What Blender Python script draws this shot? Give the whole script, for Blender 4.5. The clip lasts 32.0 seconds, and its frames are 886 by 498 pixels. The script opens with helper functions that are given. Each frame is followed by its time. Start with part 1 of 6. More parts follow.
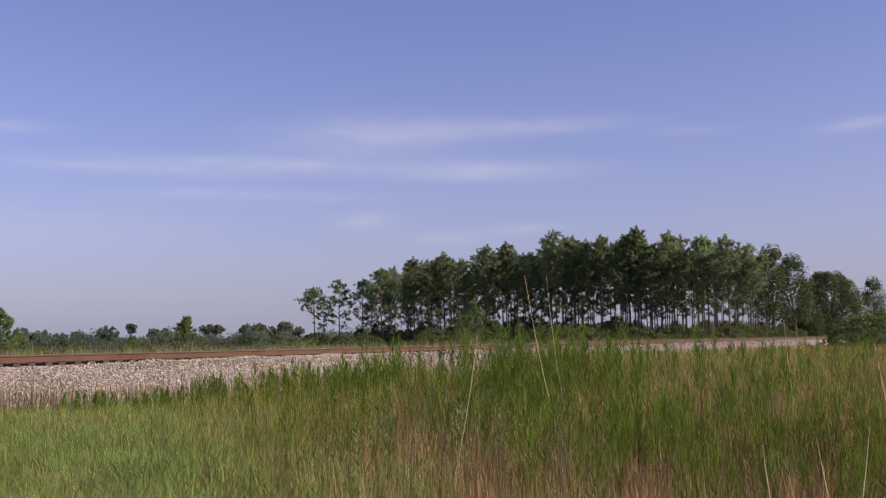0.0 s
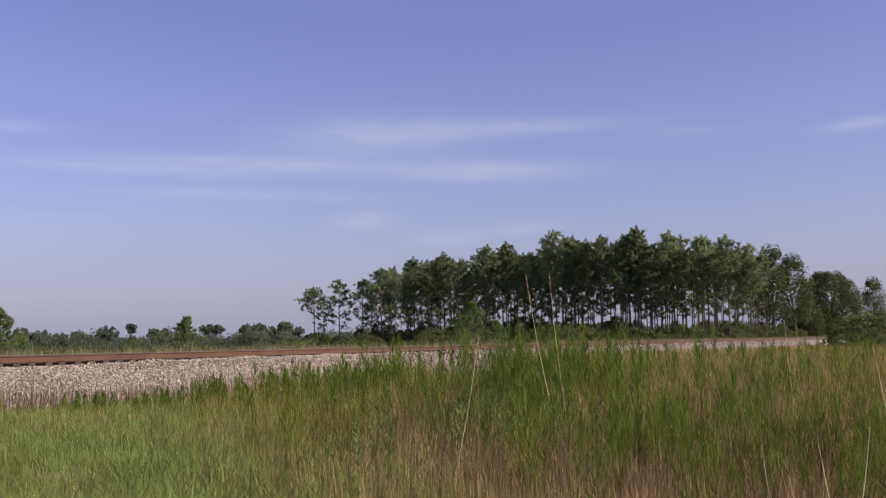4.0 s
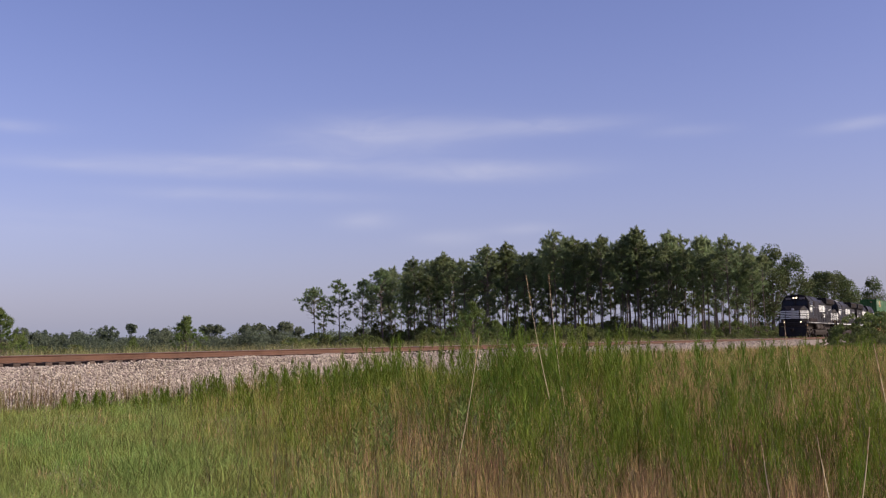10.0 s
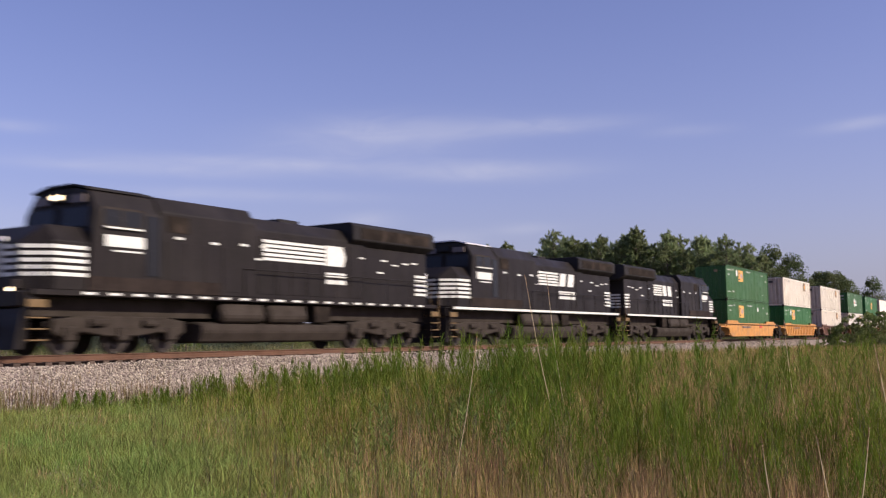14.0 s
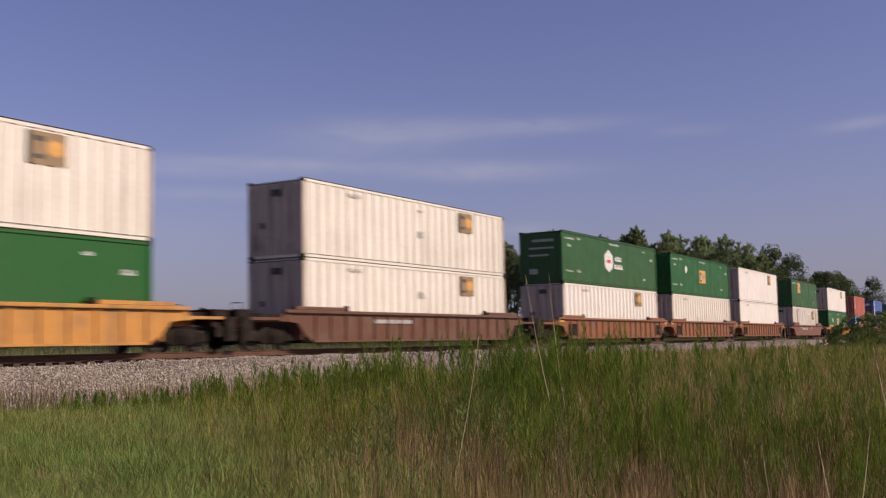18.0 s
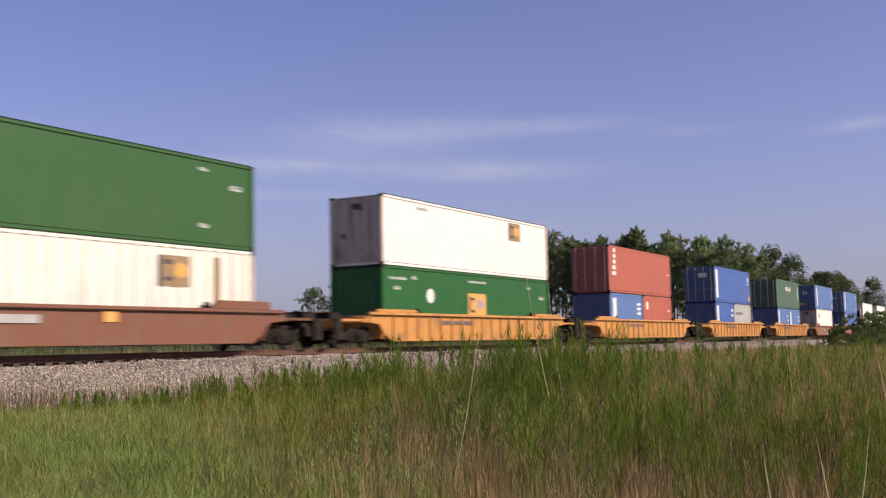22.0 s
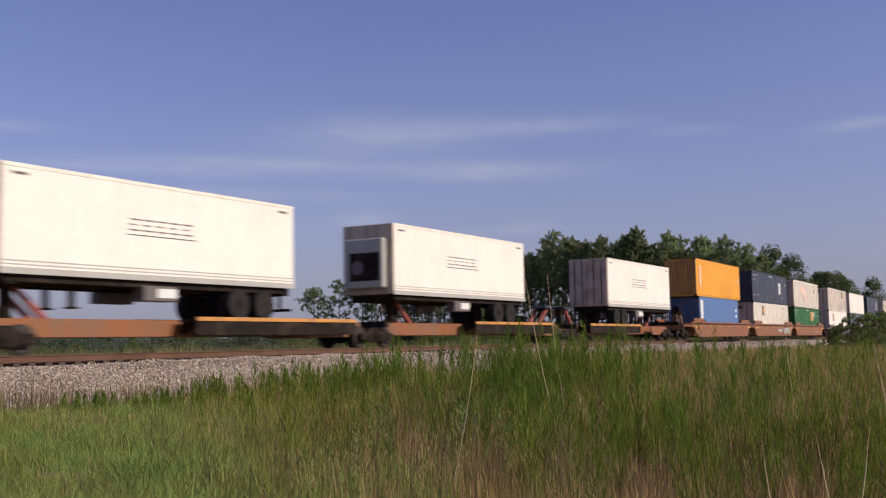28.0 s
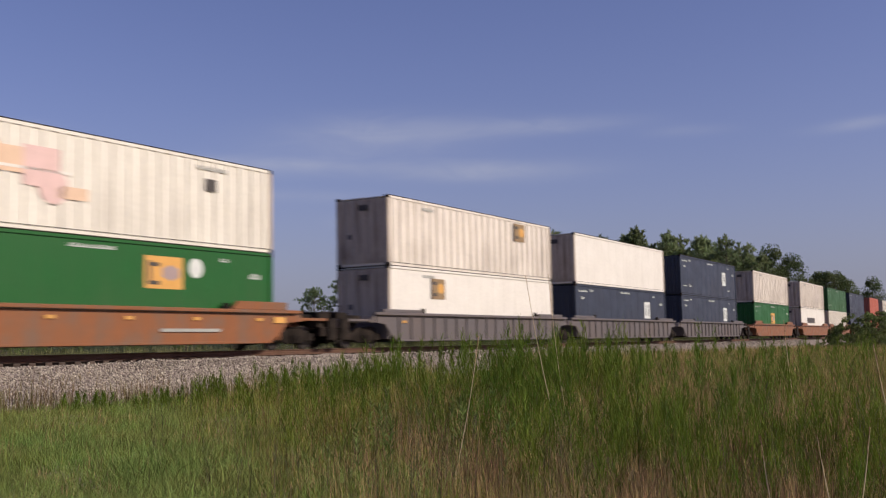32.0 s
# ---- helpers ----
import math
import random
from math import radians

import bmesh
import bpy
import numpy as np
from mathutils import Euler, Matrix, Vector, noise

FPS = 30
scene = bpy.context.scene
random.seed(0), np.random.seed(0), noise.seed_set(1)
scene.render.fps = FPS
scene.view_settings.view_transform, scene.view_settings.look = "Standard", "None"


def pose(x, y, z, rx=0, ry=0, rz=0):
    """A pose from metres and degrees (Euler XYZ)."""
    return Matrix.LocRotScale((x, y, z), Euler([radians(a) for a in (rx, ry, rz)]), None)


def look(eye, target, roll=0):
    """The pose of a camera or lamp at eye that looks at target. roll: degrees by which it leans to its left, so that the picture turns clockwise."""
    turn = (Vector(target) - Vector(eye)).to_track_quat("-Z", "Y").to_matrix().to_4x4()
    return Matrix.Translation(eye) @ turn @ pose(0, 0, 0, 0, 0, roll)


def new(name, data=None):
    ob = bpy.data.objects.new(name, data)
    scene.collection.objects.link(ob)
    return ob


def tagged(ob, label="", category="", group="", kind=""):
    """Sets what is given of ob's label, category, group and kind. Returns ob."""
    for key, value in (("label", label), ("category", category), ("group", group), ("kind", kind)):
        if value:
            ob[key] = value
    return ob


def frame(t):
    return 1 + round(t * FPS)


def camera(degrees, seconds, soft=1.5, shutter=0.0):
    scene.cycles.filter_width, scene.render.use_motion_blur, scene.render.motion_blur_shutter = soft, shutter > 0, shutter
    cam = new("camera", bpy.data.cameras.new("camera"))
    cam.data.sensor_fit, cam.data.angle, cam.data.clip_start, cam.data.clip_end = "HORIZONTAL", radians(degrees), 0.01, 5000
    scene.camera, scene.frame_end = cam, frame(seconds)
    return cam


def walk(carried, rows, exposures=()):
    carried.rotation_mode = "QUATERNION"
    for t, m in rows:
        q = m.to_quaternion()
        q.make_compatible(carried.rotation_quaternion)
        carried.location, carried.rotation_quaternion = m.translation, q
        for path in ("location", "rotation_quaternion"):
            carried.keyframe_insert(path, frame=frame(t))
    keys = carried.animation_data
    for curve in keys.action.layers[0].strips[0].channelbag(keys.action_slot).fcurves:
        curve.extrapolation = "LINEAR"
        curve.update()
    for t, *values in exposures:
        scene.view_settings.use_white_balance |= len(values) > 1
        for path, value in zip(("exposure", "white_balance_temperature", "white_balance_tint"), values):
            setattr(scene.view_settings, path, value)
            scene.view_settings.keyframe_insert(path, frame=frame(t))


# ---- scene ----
cam = camera(45.2, 32.0, soft=1.25, shutter=0.4)
CAM_POSE = pose(0, 0, 0.07, 95.12, 1.18, -59.55)
walk(cam, [(0, CAM_POSE), (32, CAM_POSE)],
     exposures=[(0, 0.12, 6500, 10), (14, 0.12, 6500, 10), (16, 0.28, 6500, 10), (16.5, 0.3, 6500, 10), (17, 0.22, 6550, 10.5), (18, -0.4, 6650, 12), (19, -0.35, 6650, 12), (20, -0.05, 6550, 11), (21, -0.44, 6750, 13), (22, 0.02, 6500, 10), (23, -0.16, 6550, 11), (24, -0.07, 6450, 8), (25, -0.07, 6450, 8), (26, 0.04, 6450, 9), (29, -0.28, 6400, 7), (30, -0.24, 6350, 7), (31, -0.2, 6350, 6), (32, -0.36, 6350, 6)])

# ---- world, sun ----
SUN_DIR = Vector((0.20, -0.83, 0.53)).normalized()
SUN_EL = math.asin(SUN_DIR.z)
SUN_ROT = math.atan2(SUN_DIR.x, SUN_DIR.y)


def build_world():
    w = bpy.data.worlds.new("sky")
    scene.world = w
    w.use_nodes = True
    nt = w.node_tree
    nt.nodes.clear()
    N, L = nt.nodes.new, nt.links.new
    out, bg = N("ShaderNodeOutputWorld"), N("ShaderNodeBackground")
    sky = N("ShaderNodeTexSky")
    sky.sky_type, sky.sun_disc = "NISHITA", False
    sky.sun_elevation, sky.sun_rotation = SUN_EL, SUN_ROT
    sky.air_density, sky.dust_density, sky.ozone_density = 1.0, 1.2, 3.0
    tint = N("ShaderNodeMix")
    tint.data_type, tint.blend_type = "RGBA", "MULTIPLY"
    tint.inputs[0].default_value = 1.0
    tint.inputs[7].default_value = (1.16, 0.90, 1.19, 1)
    L(sky.outputs[0], tint.inputs[6])
    # thin cirrus streaks: stretched noise, held to a belt of low elevations
    tc, sep = N("ShaderNodeTexCoord"), N("ShaderNodeSeparateXYZ")
    L(tc.outputs["Generated"], sep.inputs[0])

    def m(op, a, b=None):
        n = N("ShaderNodeMath")
        n.operation = op
        for i, v in enumerate((a, b)):
            if v is None:
                continue
            if isinstance(v, (int, float)):
                n.inputs[i].default_value = v
            else:
                L(v, n.inputs[i])
        return n.outputs[0]

    az = m("ARCTAN2", sep.outputs[1], sep.outputs[0])
    el = m("ARCSINE", sep.outputs[2])
    comb = N("ShaderNodeCombineXYZ")
    L(m("MULTIPLY", az, 14.0), comb.inputs[0])
    L(m("MULTIPLY", el, 55.0), comb.inputs[1])
    noi = N("ShaderNodeTexNoise")
    noi.inputs["Scale"].default_value, noi.inputs["Detail"].default_value = 0.9, 5.0
    noi.inputs["Distortion"].default_value = 0.6
    L(comb.outputs[0], noi.inputs["Vector"])

    def streak(a0, e0, wa, we, tilt, gain):
        da = m("SUBTRACT", az, radians(a0))
        de = m("SUBTRACT", m("SUBTRACT", el, radians(e0)), m("MULTIPLY", da, tilt))
        q = m("ADD", m("POWER", m("ABSOLUTE", m("DIVIDE", da, radians(wa))), 2.0),
              m("POWER", m("ABSOLUTE", m("DIVIDE", de, radians(we))), 2.0))
        return m("MULTIPLY", m("POWER", 2.718, m("MULTIPLY", q, -1.0)), gain)

    belt = None
    for row in ((33, 11.5, 5.2, 0.8, 0.0, 0.85), (24.5, 11.55, 4.4, 0.42, 0.0, 0.7), (27.5, 9.2, 4.6, 0.5, 0.0, 0.95), (35, 10.3, 6.0, 0.9, 0.03, 0.35),
                (40, 9.75, 8.0, 0.40, 0.02, 0.75), (47, 9.4, 7.0, 0.35, 0.03, 0.6), (41, 8.1, 6.0, 0.35, 0.02, 0.55), (50, 6.5, 7.0, 1.2, 0.0, 0.25), (34.3, 6.7, 1.6, 0.45, 0.0, 0.6),
                (30, 5.7, 2.0, 0.4, 0.0, 0.45), (26, 6.1, 1.8, 0.3, 0.0, 0.4), (8.6, 10.6, 2.0, 0.3, -0.05, 0.7),
                (53, 11.3, 2.5, 0.3, 0.0, 0.5), (17, 10.9, 2.0, 0.3, 0.0, 0.35)):
        s = streak(*row)
        belt = s if belt is None else m("ADD", belt, s)
    ramp = N("ShaderNodeMapRange")
    ramp.inputs[1].default_value, ramp.inputs[2].default_value, ramp.inputs[3].default_value = 0.26, 0.66, 0.34
    L(noi.outputs[0], ramp.inputs[0])
    fac = m("MULTIPLY", m("MULTIPLY", ramp.outputs[0], belt), 0.37)
    cloud = N("ShaderNodeMix")
    cloud.data_type = "RGBA"
    cloud.inputs[7].default_value = (6.3, 6.1, 6.8, 1)
    L(fac, cloud.inputs[0])
    # lavender haze that thickens towards the horizon
    haze = N("ShaderNodeMix")
    haze.data_type = "RGBA"
    haze.inputs[7].default_value = (2.78, 3.12, 4.35, 1)
    L(m("MULTIPLY", m("POWER", 2.718, m("MULTIPLY", m("ABSOLUTE", el), -11.0)), 0.85), haze.inputs[0])
    L(tint.outputs[2], haze.inputs[6])
    L(haze.outputs[2], cloud.inputs[6])
    L(cloud.outputs[2], bg.inputs[0])
    bg.inputs[1].default_value = 0.110
    L(bg.outputs[0], out.inputs[0])


build_world()
sun = new("sun", bpy.data.lights.new("sun", "SUN"))
sun.data.energy, sun.data.angle, sun.data.color = 5.3, radians(0.55), (1.0, 0.865, 0.70)
sun.matrix_world = look(SUN_DIR * 100, (0, 0, 0))

# ---- materials ----
MATS = {}


def mat(name, color, rough=0.6, metal=0.0, var=0.15, scale=3.0, fine=40.0, bump=0.2, streaks=0.0, dirt=(0.12, 0.09, 0.06),
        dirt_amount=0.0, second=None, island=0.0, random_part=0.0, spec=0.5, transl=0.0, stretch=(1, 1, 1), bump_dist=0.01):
    """Node material: base colour varied at two scales, streaks and stains, fine relief."""
    if name in MATS:
        return MATS[name]
    m = bpy.data.materials.new(name)
    m.use_nodes = True
    nt = m.node_tree
    N, L = nt.nodes.new, nt.links.new
    bs = nt.nodes["Principled BSDF"]
    tc = N("ShaderNodeTexCoord")
    mp = N("ShaderNodeMapping")
    mp.inputs["Scale"].default_value = stretch
    L(tc.outputs["Object"], mp.inputs[0])
    src = mp.outputs[0]

    def nz(sc, detail=4.0, vec=None):
        n = N("ShaderNodeTexNoise")
        n.inputs["Scale"].default_value, n.inputs["Detail"].default_value = sc, detail
        L(vec or src, n.inputs["Vector"])
        return n.outputs[0]

    def mixc(kind, fac, a, b):
        n = N("ShaderNodeMix")
        n.data_type, n.blend_type = "RGBA", kind
        for i, v in ((0, fac), (6, a), (7, b)):
            if isinstance(v, (int, float)):
                n.inputs[i].default_value = v
            elif isinstance(v, tuple):
                n.inputs[i].default_value = (*v, 1)
            else:
                L(v, n.inputs[i])
        return n.outputs[2]

    def rng(v, a, b, c, d):
        n = N("ShaderNodeMapRange")
        L(v, n.inputs[0])
        for i, x in enumerate((a, b, c, d)):
            n.inputs[i + 1].default_value = x
        return n.outputs[0]

    big, small = nz(scale), nz(fine, 3.0)
    col = mixc("MIX", rng(big, 0.35, 0.65, 0, 1), color, second or tuple(c * (1 - 0.8 * var) for c in color))
    col = mixc("MULTIPLY", 1.0, col, mixc("MIX", rng(small, 0.3, 0.7, 0, 1), (1 - var, 1 - var, 1 - var), (1 + var * 0.4,) * 3))
    if island:
        g = N("ShaderNodeNewGeometry")
        hv = N("ShaderNodeHueSaturation")
        L(rng(g.outputs["Random Per Island"], 0, 1, 1 - island, 1 + island), hv.inputs["Value"])
        L(rng(g.outputs["Random Per Island"], 0, 1, 0.5 - 0.05 * island, 0.5 + 0.05 * island), hv.inputs["Hue"])
        L(col, hv.inputs["Color"])
        col = hv.outputs[0]
    if random_part:
        o = N("ShaderNodeObjectInfo")
        hv = N("ShaderNodeHueSaturation")
        L(rng(o.outputs["Random"], 0, 1, 1 - random_part, 1 + random_part), hv.inputs["Value"])
        L(col, hv.inputs["Color"])
        col = hv.outputs[0]
    if streaks:
        sm = N("ShaderNodeMapping")
        sm.inputs["Scale"].default_value = (5.0, 5.0, 0.35)
        L(tc.outputs["Object"], sm.inputs[0])
        col = mixc("MIX", rng(nz(1.0, 5.0, sm.outputs[0]), 0.5, 0.75, 0, streaks), col, dirt)
    if dirt_amount:
        col = mixc("MIX", rng(nz(scale * 0.6, 7.0), 0.48, 0.7, 0, dirt_amount), col, dirt)
    L(col, bs.inputs["Base Color"])
    bs.inputs["Metallic"].default_value = metal
    bs.inputs["Specular IOR Level"].default_value = spec
    L(rng(big, 0.3, 0.7, max(0.04, rough - 0.1), min(1, rough + 0.1)), bs.inputs["Roughness"])
    if bump:
        b = N("ShaderNodeBump")
        b.inputs["Strength"].default_value, b.inputs["Distance"].default_value = bump, bump_dist
        L(small, b.inputs["Height"])
        L(b.outputs[0], bs.inputs["Normal"])
    if transl:
        tr = N("ShaderNodeBsdfTranslucent")
        L(col, tr.inputs[0])
        mx = N("ShaderNodeMixShader")
        mx.inputs[0].default_value = transl
        out = nt.nodes["Material Output"]
        L(bs.outputs[0], mx.inputs[1])
        L(tr.outputs[0], mx.inputs[2])
        L(mx.outputs[0], out.inputs[0])
    MATS[name] = m
    return m


def glow(name, color, strength):
    if name not in MATS:
        m = bpy.data.materials.new(name)
        m.use_nodes = True
        b = m.node_tree.nodes["Principled BSDF"]
        b.inputs["Base Color"].default_value = (*color, 1)
        b.inputs["Emission Color"].default_value = (*color, 1)
        b.inputs["Emission Strength"].default_value = strength
        MATS[name] = m
    return MATS[name]


def paint(name, c, streaks=0.25, rough=0.45, dirt_amount=0.12, scale=0.7, **k):
    return mat(name, c, rough=rough, var=0.07, scale=scale, fine=9.0, bump=0.08, streaks=streaks, dirt_amount=dirt_amount, dirt=(0.16, 0.11, 0.08), spec=0.3, **k)


M_WHITE = paint("white_box_paint", (0.78, 0.735, 0.64), streaks=0.26)
# box ends: grime streaks, with their shade also put into the darker colour
M_WEND = paint("grimy_shaded_end_paint", (0.50, 0.42, 0.34), streaks=0.75, dirt_amount=0.6, scale=1.4)
M_BLUEND = paint("grimy_shaded_blue_paint", (0.068, 0.115, 0.235), streaks=0.8, dirt_amount=0.7, scale=1.4)
M_GREENEND = paint("grimy_shaded_green_paint", (0.065, 0.12, 0.08), streaks=0.8, dirt_amount=0.6, scale=1.4)
M_ORANGEEND = paint("grimy_shaded_orange_paint", (0.46, 0.23, 0.06), streaks=0.85, dirt_amount=0.75, scale=1.4)
M_REDEND = paint("grimy_shaded_red_paint", (0.38, 0.11, 0.075), streaks=0.7, dirt_amount=0.6, scale=1.4)
M_WHITE2 = paint("fresh_white_box_paint", (0.78, 0.74, 0.67), streaks=0.08, dirt_amount=0.05)
M_OLDWHITE = paint("aged_white_box_paint", (0.78, 0.71, 0.62), streaks=0.42, dirt_amount=0.22)
M_GREEN = paint("green_box_paint", (0.028, 0.097, 0.023), streaks=0.08, dirt_amount=0.06)
M_GREEN2 = paint("bright_green_box_paint", (0.017, 0.104, 0.021), streaks=0.06, dirt_amount=0.05)
M_DGREEN = paint("dull_green_box_paint", (0.072, 0.138, 0.086), streaks=0.12)
M_NAVY = paint("navy_box_paint", (0.037, 0.045, 0.068), streaks=0.08, dirt_amount=0.05)
M_RED = paint("brick_red_box_paint", (0.42, 0.115, 0.075), streaks=0.12)
M_BLUE = paint("blue_box_paint", (0.098, 0.185, 0.395), streaks=0.1)
M_BLUE2 = paint("deep_blue_box_paint", (0.060, 0.13, 0.37), streaks=0.08)
M_GREYBOX = paint("grey_box_paint", (0.40, 0.40, 0.37), streaks=0.3)
M_ORANGE = paint("orange_box_paint", (0.76, 0.345, 0.035), streaks=0.1)
M_YCAR = paint("yellow_car_paint", (0.54, 0.255, 0.064), streaks=0.5, dirt_amount=0.5, scale=2.2)
M_BCAR = paint("brown_car_paint", (0.135, 0.063, 0.038), streaks=0.5, dirt_amount=0.55, scale=2.2)
M_OCAR = paint("orange_brown_car_paint", (0.250, 0.098, 0.040), streaks=0.75, dirt_amount=0.75, scale=2.2)
M_RCAR = paint("oxide_red_car_paint", (0.19, 0.080, 0.047), streaks=0.45, dirt_amount=0.45, scale=2.2)
M_OXIDE = paint("faded_red_steel", (0.30, 0.075, 0.06), streaks=0.3, dirt_amount=0.3, scale=2.0)
M_GCAR = paint("grey_car_paint", (0.13, 0.115, 0.115), streaks=0.3, dirt_amount=0.3)
M_MARK = mat("white_marking", (0.66, 0.68, 0.65), rough=0.6, var=0.1, bump=0)
M_PAINTED = mat("worn_stencil_paint", (0.50, 0.53, 0.49), rough=0.65, var=0.2, bump=0)
M_MARKR = mat("red_marking", (0.60, 0.08, 0.06), rough=0.6, var=0.1, bump=0)
M_MARKD = mat("dark_marking", (0.06, 0.05, 0.045), rough=0.6, var=0.1, bump=0)
M_MARKO = mat("orange_logo", (0.66, 0.35, 0.085), rough=0.6, var=0.1, bump=0)
M_MARKB = mat("faded_violet_logo", (0.36, 0.27, 0.26), rough=0.6, var=0.1, bump=0)
M_MARKT = mat("tan_plate", (0.30, 0.20, 0.10), rough=0.6, var=0.2, bump=0)
M_PEACH = mat("peach_print", (0.74, 0.52, 0.36), rough=0.6, var=0.1, bump=0)
M_PINK = mat("pink_print", (0.72, 0.50, 0.46), rough=0.6, var=0.1, bump=0)
M_LOCO = mat("black_engine_paint", (0.0155, 0.0128, 0.0122), rough=0.48, spec=0.16, var=0.25, scale=0.8, fine=12, bump=0.08, streaks=0.25, dirt=(0.042, 0.036, 0.034), dirt_amount=0.3)
M_ROOF = mat("weathered_engine_roof", (0.017, 0.0155, 0.0165), rough=0.65, spec=0.18, var=0.3, scale=1.0, dirt_amount=0.4, dirt=(0.042, 0.037, 0.036))
M_DUST = mat("dust_caked_black_paint", (0.028, 0.021, 0.019), rough=0.8, spec=0.1, var=0.35, scale=1.2, fine=8, bump=0.1, streaks=0.4, dirt=(0.062, 0.046, 0.037), dirt_amount=0.6)
# pale tone with a roof's sun sheen painted in; also on a nose fitting
M_PALE = mat("sunlit_cab_roof", (0.62, 0.62, 0.66), rough=0.35, var=0.1, bump=0)
M_UNDER = mat("dusty_running_gear", (0.044, 0.035, 0.029), rough=0.85, spec=0.2, var=0.4, scale=2.5, dirt_amount=0.55, dirt=(0.028, 0.022, 0.019))
M_DARKGEAR = mat("grimy_truck_iron", (0.021, 0.0165, 0.014), rough=0.9, spec=0.1, var=0.3, scale=3, dirt_amount=0.5, dirt=(0.07, 0.052, 0.042))
M_WHEEL = mat("rolled_wheel_steel", (0.035, 0.027, 0.023), rough=0.75, metal=0.1, var=0.3, scale=4)
M_STEPY = mat("yellow_step_paint", (0.15, 0.095, 0.04), rough=0.8, var=0.2)
M_TYRE = mat("worn_tyre_rubber", (0.022, 0.021, 0.021), rough=0.85, spec=0.2, var=0.3, scale=3, dirt_amount=0.3, dirt=(0.05, 0.045, 0.04))
M_GLASS = mat("dark_cab_glass", (0.012, 0.013, 0.015), rough=0.18, var=0.05, bump=0, spec=0.25)
M_RAIL = mat("rusty_rail", (0.125, 0.058, 0.032), rough=0.8, var=0.35, scale=1.5, fine=30, dirt_amount=0.4, dirt=(0.075, 0.042, 0.028))
M_SHINE = mat("polished_rail_head", (0.45, 0.40, 0.37), rough=0.3, metal=0.9, var=0.1, scale=1.0, bump=0)
M_TIE = mat("weathered_wood_tie", (0.075, 0.050, 0.038), rough=0.9, var=0.35, scale=2, fine=25, bump=0.5, random_part=0.25, stretch=(4, 0.6, 4))
M_STONE = mat("ballast_stone", (0.385, 0.325, 0.275), rough=0.9, var=0.25, scale=4, fine=60, bump=0.4, island=0.6)
M_BED = mat("ballast_bed", (0.26, 0.215, 0.18), rough=0.95, var=0.4, scale=9, fine=22, bump=1.0, bump_dist=0.05)
M_SOIL = mat("thatchy_soil", (0.155, 0.140, 0.062), rough=0.95, var=0.4, scale=0.35, fine=6.0, bump=0.8, second=(0.27, 0.205, 0.115), bump_dist=0.05)
M_BLADE = mat("green_grass_blade", (0.205, 0.255, 0.030), rough=0.6, var=0.42, scale=0.6, fine=3.5, bump=0, second=(0.31, 0.26, 0.068), island=0.6, transl=0.38, spec=0.06)
M_LUSH = mat("fresh_grass_blade", (0.215, 0.315, 0.082), rough=0.6, var=0.4, scale=0.5, fine=3.5, bump=0, second=(0.26, 0.285, 0.085), island=0.45, transl=0.35, spec=0.06)
M_DRY = mat("dry_grass_stem", (0.50, 0.315, 0.175), rough=0.8, var=0.35, scale=0.6, fine=3.5, bump=0, second=(0.38, 0.24, 0.13), island=0.65, transl=0.25, spec=0.05)
M_WEED = mat("feathery_weed_leaf", (0.092, 0.155, 0.022), rough=0.6, var=0.3, scale=0.6, fine=3.0, bump=0, second=(0.175, 0.215, 0.035), island=0.4, transl=0.4, spec=0.05)
M_FIELD = mat("pale_field_grass", (0.27, 0.285, 0.115), rough=0.7, var=0.2, scale=0.08, fine=1.0, bump=0, second=(0.34, 0.29, 0.15), island=0.3, transl=0.3, spec=0.05)
M_STEMD = mat("dead_weed_stem", (0.095, 0.068, 0.045), rough=0.85, var=0.3, scale=2.0, bump=0, island=0.5)
M_PALESTRAW = mat("bleached_straw", (0.50, 0.385, 0.215), rough=0.8, var=0.25, scale=2.0, bump=0, island=0.4, transl=0.2, spec=0.05)
M_BROWN = mat("brown_weed", (0.225, 0.155, 0.10), rough=0.8, var=0.2, scale=0.8, bump=0, second=(0.17, 0.16, 0.07), island=0.4, transl=0.2, spec=0.05)
M_STRAW = mat("straw_stalk", (0.64, 0.51, 0.32), rough=0.7, var=0.15, scale=8, bump=0)
M_BARK = mat("pine_bark", (0.165, 0.128, 0.108), rough=0.95, var=0.35, scale=1.5, fine=9, bump=0.8, stretch=(3, 3, 0.6), bump_dist=0.03)
# needles lighter than life: haze over the stand is put into the colour
M_NEEDLE = mat("pine_needles", (0.222, 0.300, 0.150), rough=0.65, var=0.15, scale=0.12, fine=0.8, bump=0, second=(0.255, 0.28, 0.14), island=0.15, random_part=0.25, transl=0.7, spec=0.03)
M_YOUNG = mat("young_pine_needles", (0.16, 0.235, 0.075), rough=0.65, var=0.2, scale=0.5, bump=0, second=(0.20, 0.24, 0.09), island=0.25, random_part=0.1, transl=0.42, spec=0.05)
M_OAK = mat("oak_leaves", (0.085, 0.120, 0.052), rough=0.6, var=0.2, scale=0.3, bump=0, second=(0.12, 0.135, 0.06), island=0.3, random_part=0.15, transl=0.42, spec=0.05)
M_SHRUB = mat("shrub_leaves", (0.150, 0.195, 0.066), rough=0.6, var=0.25, scale=0.6, bump=0, second=(0.19, 0.19, 0.08), island=0.25, random_part=0.15, transl=0.42, spec=0.05)
# aerial haze is mixed into this leaf colour
M_FAR = mat("haze_tinted_woods", (0.135, 0.170, 0.118), rough=0.9, var=0.2, scale=0.02, fine=0.1, bump=0, second=(0.165, 0.19, 0.125), island=0.05, transl=0.55, spec=0.0)


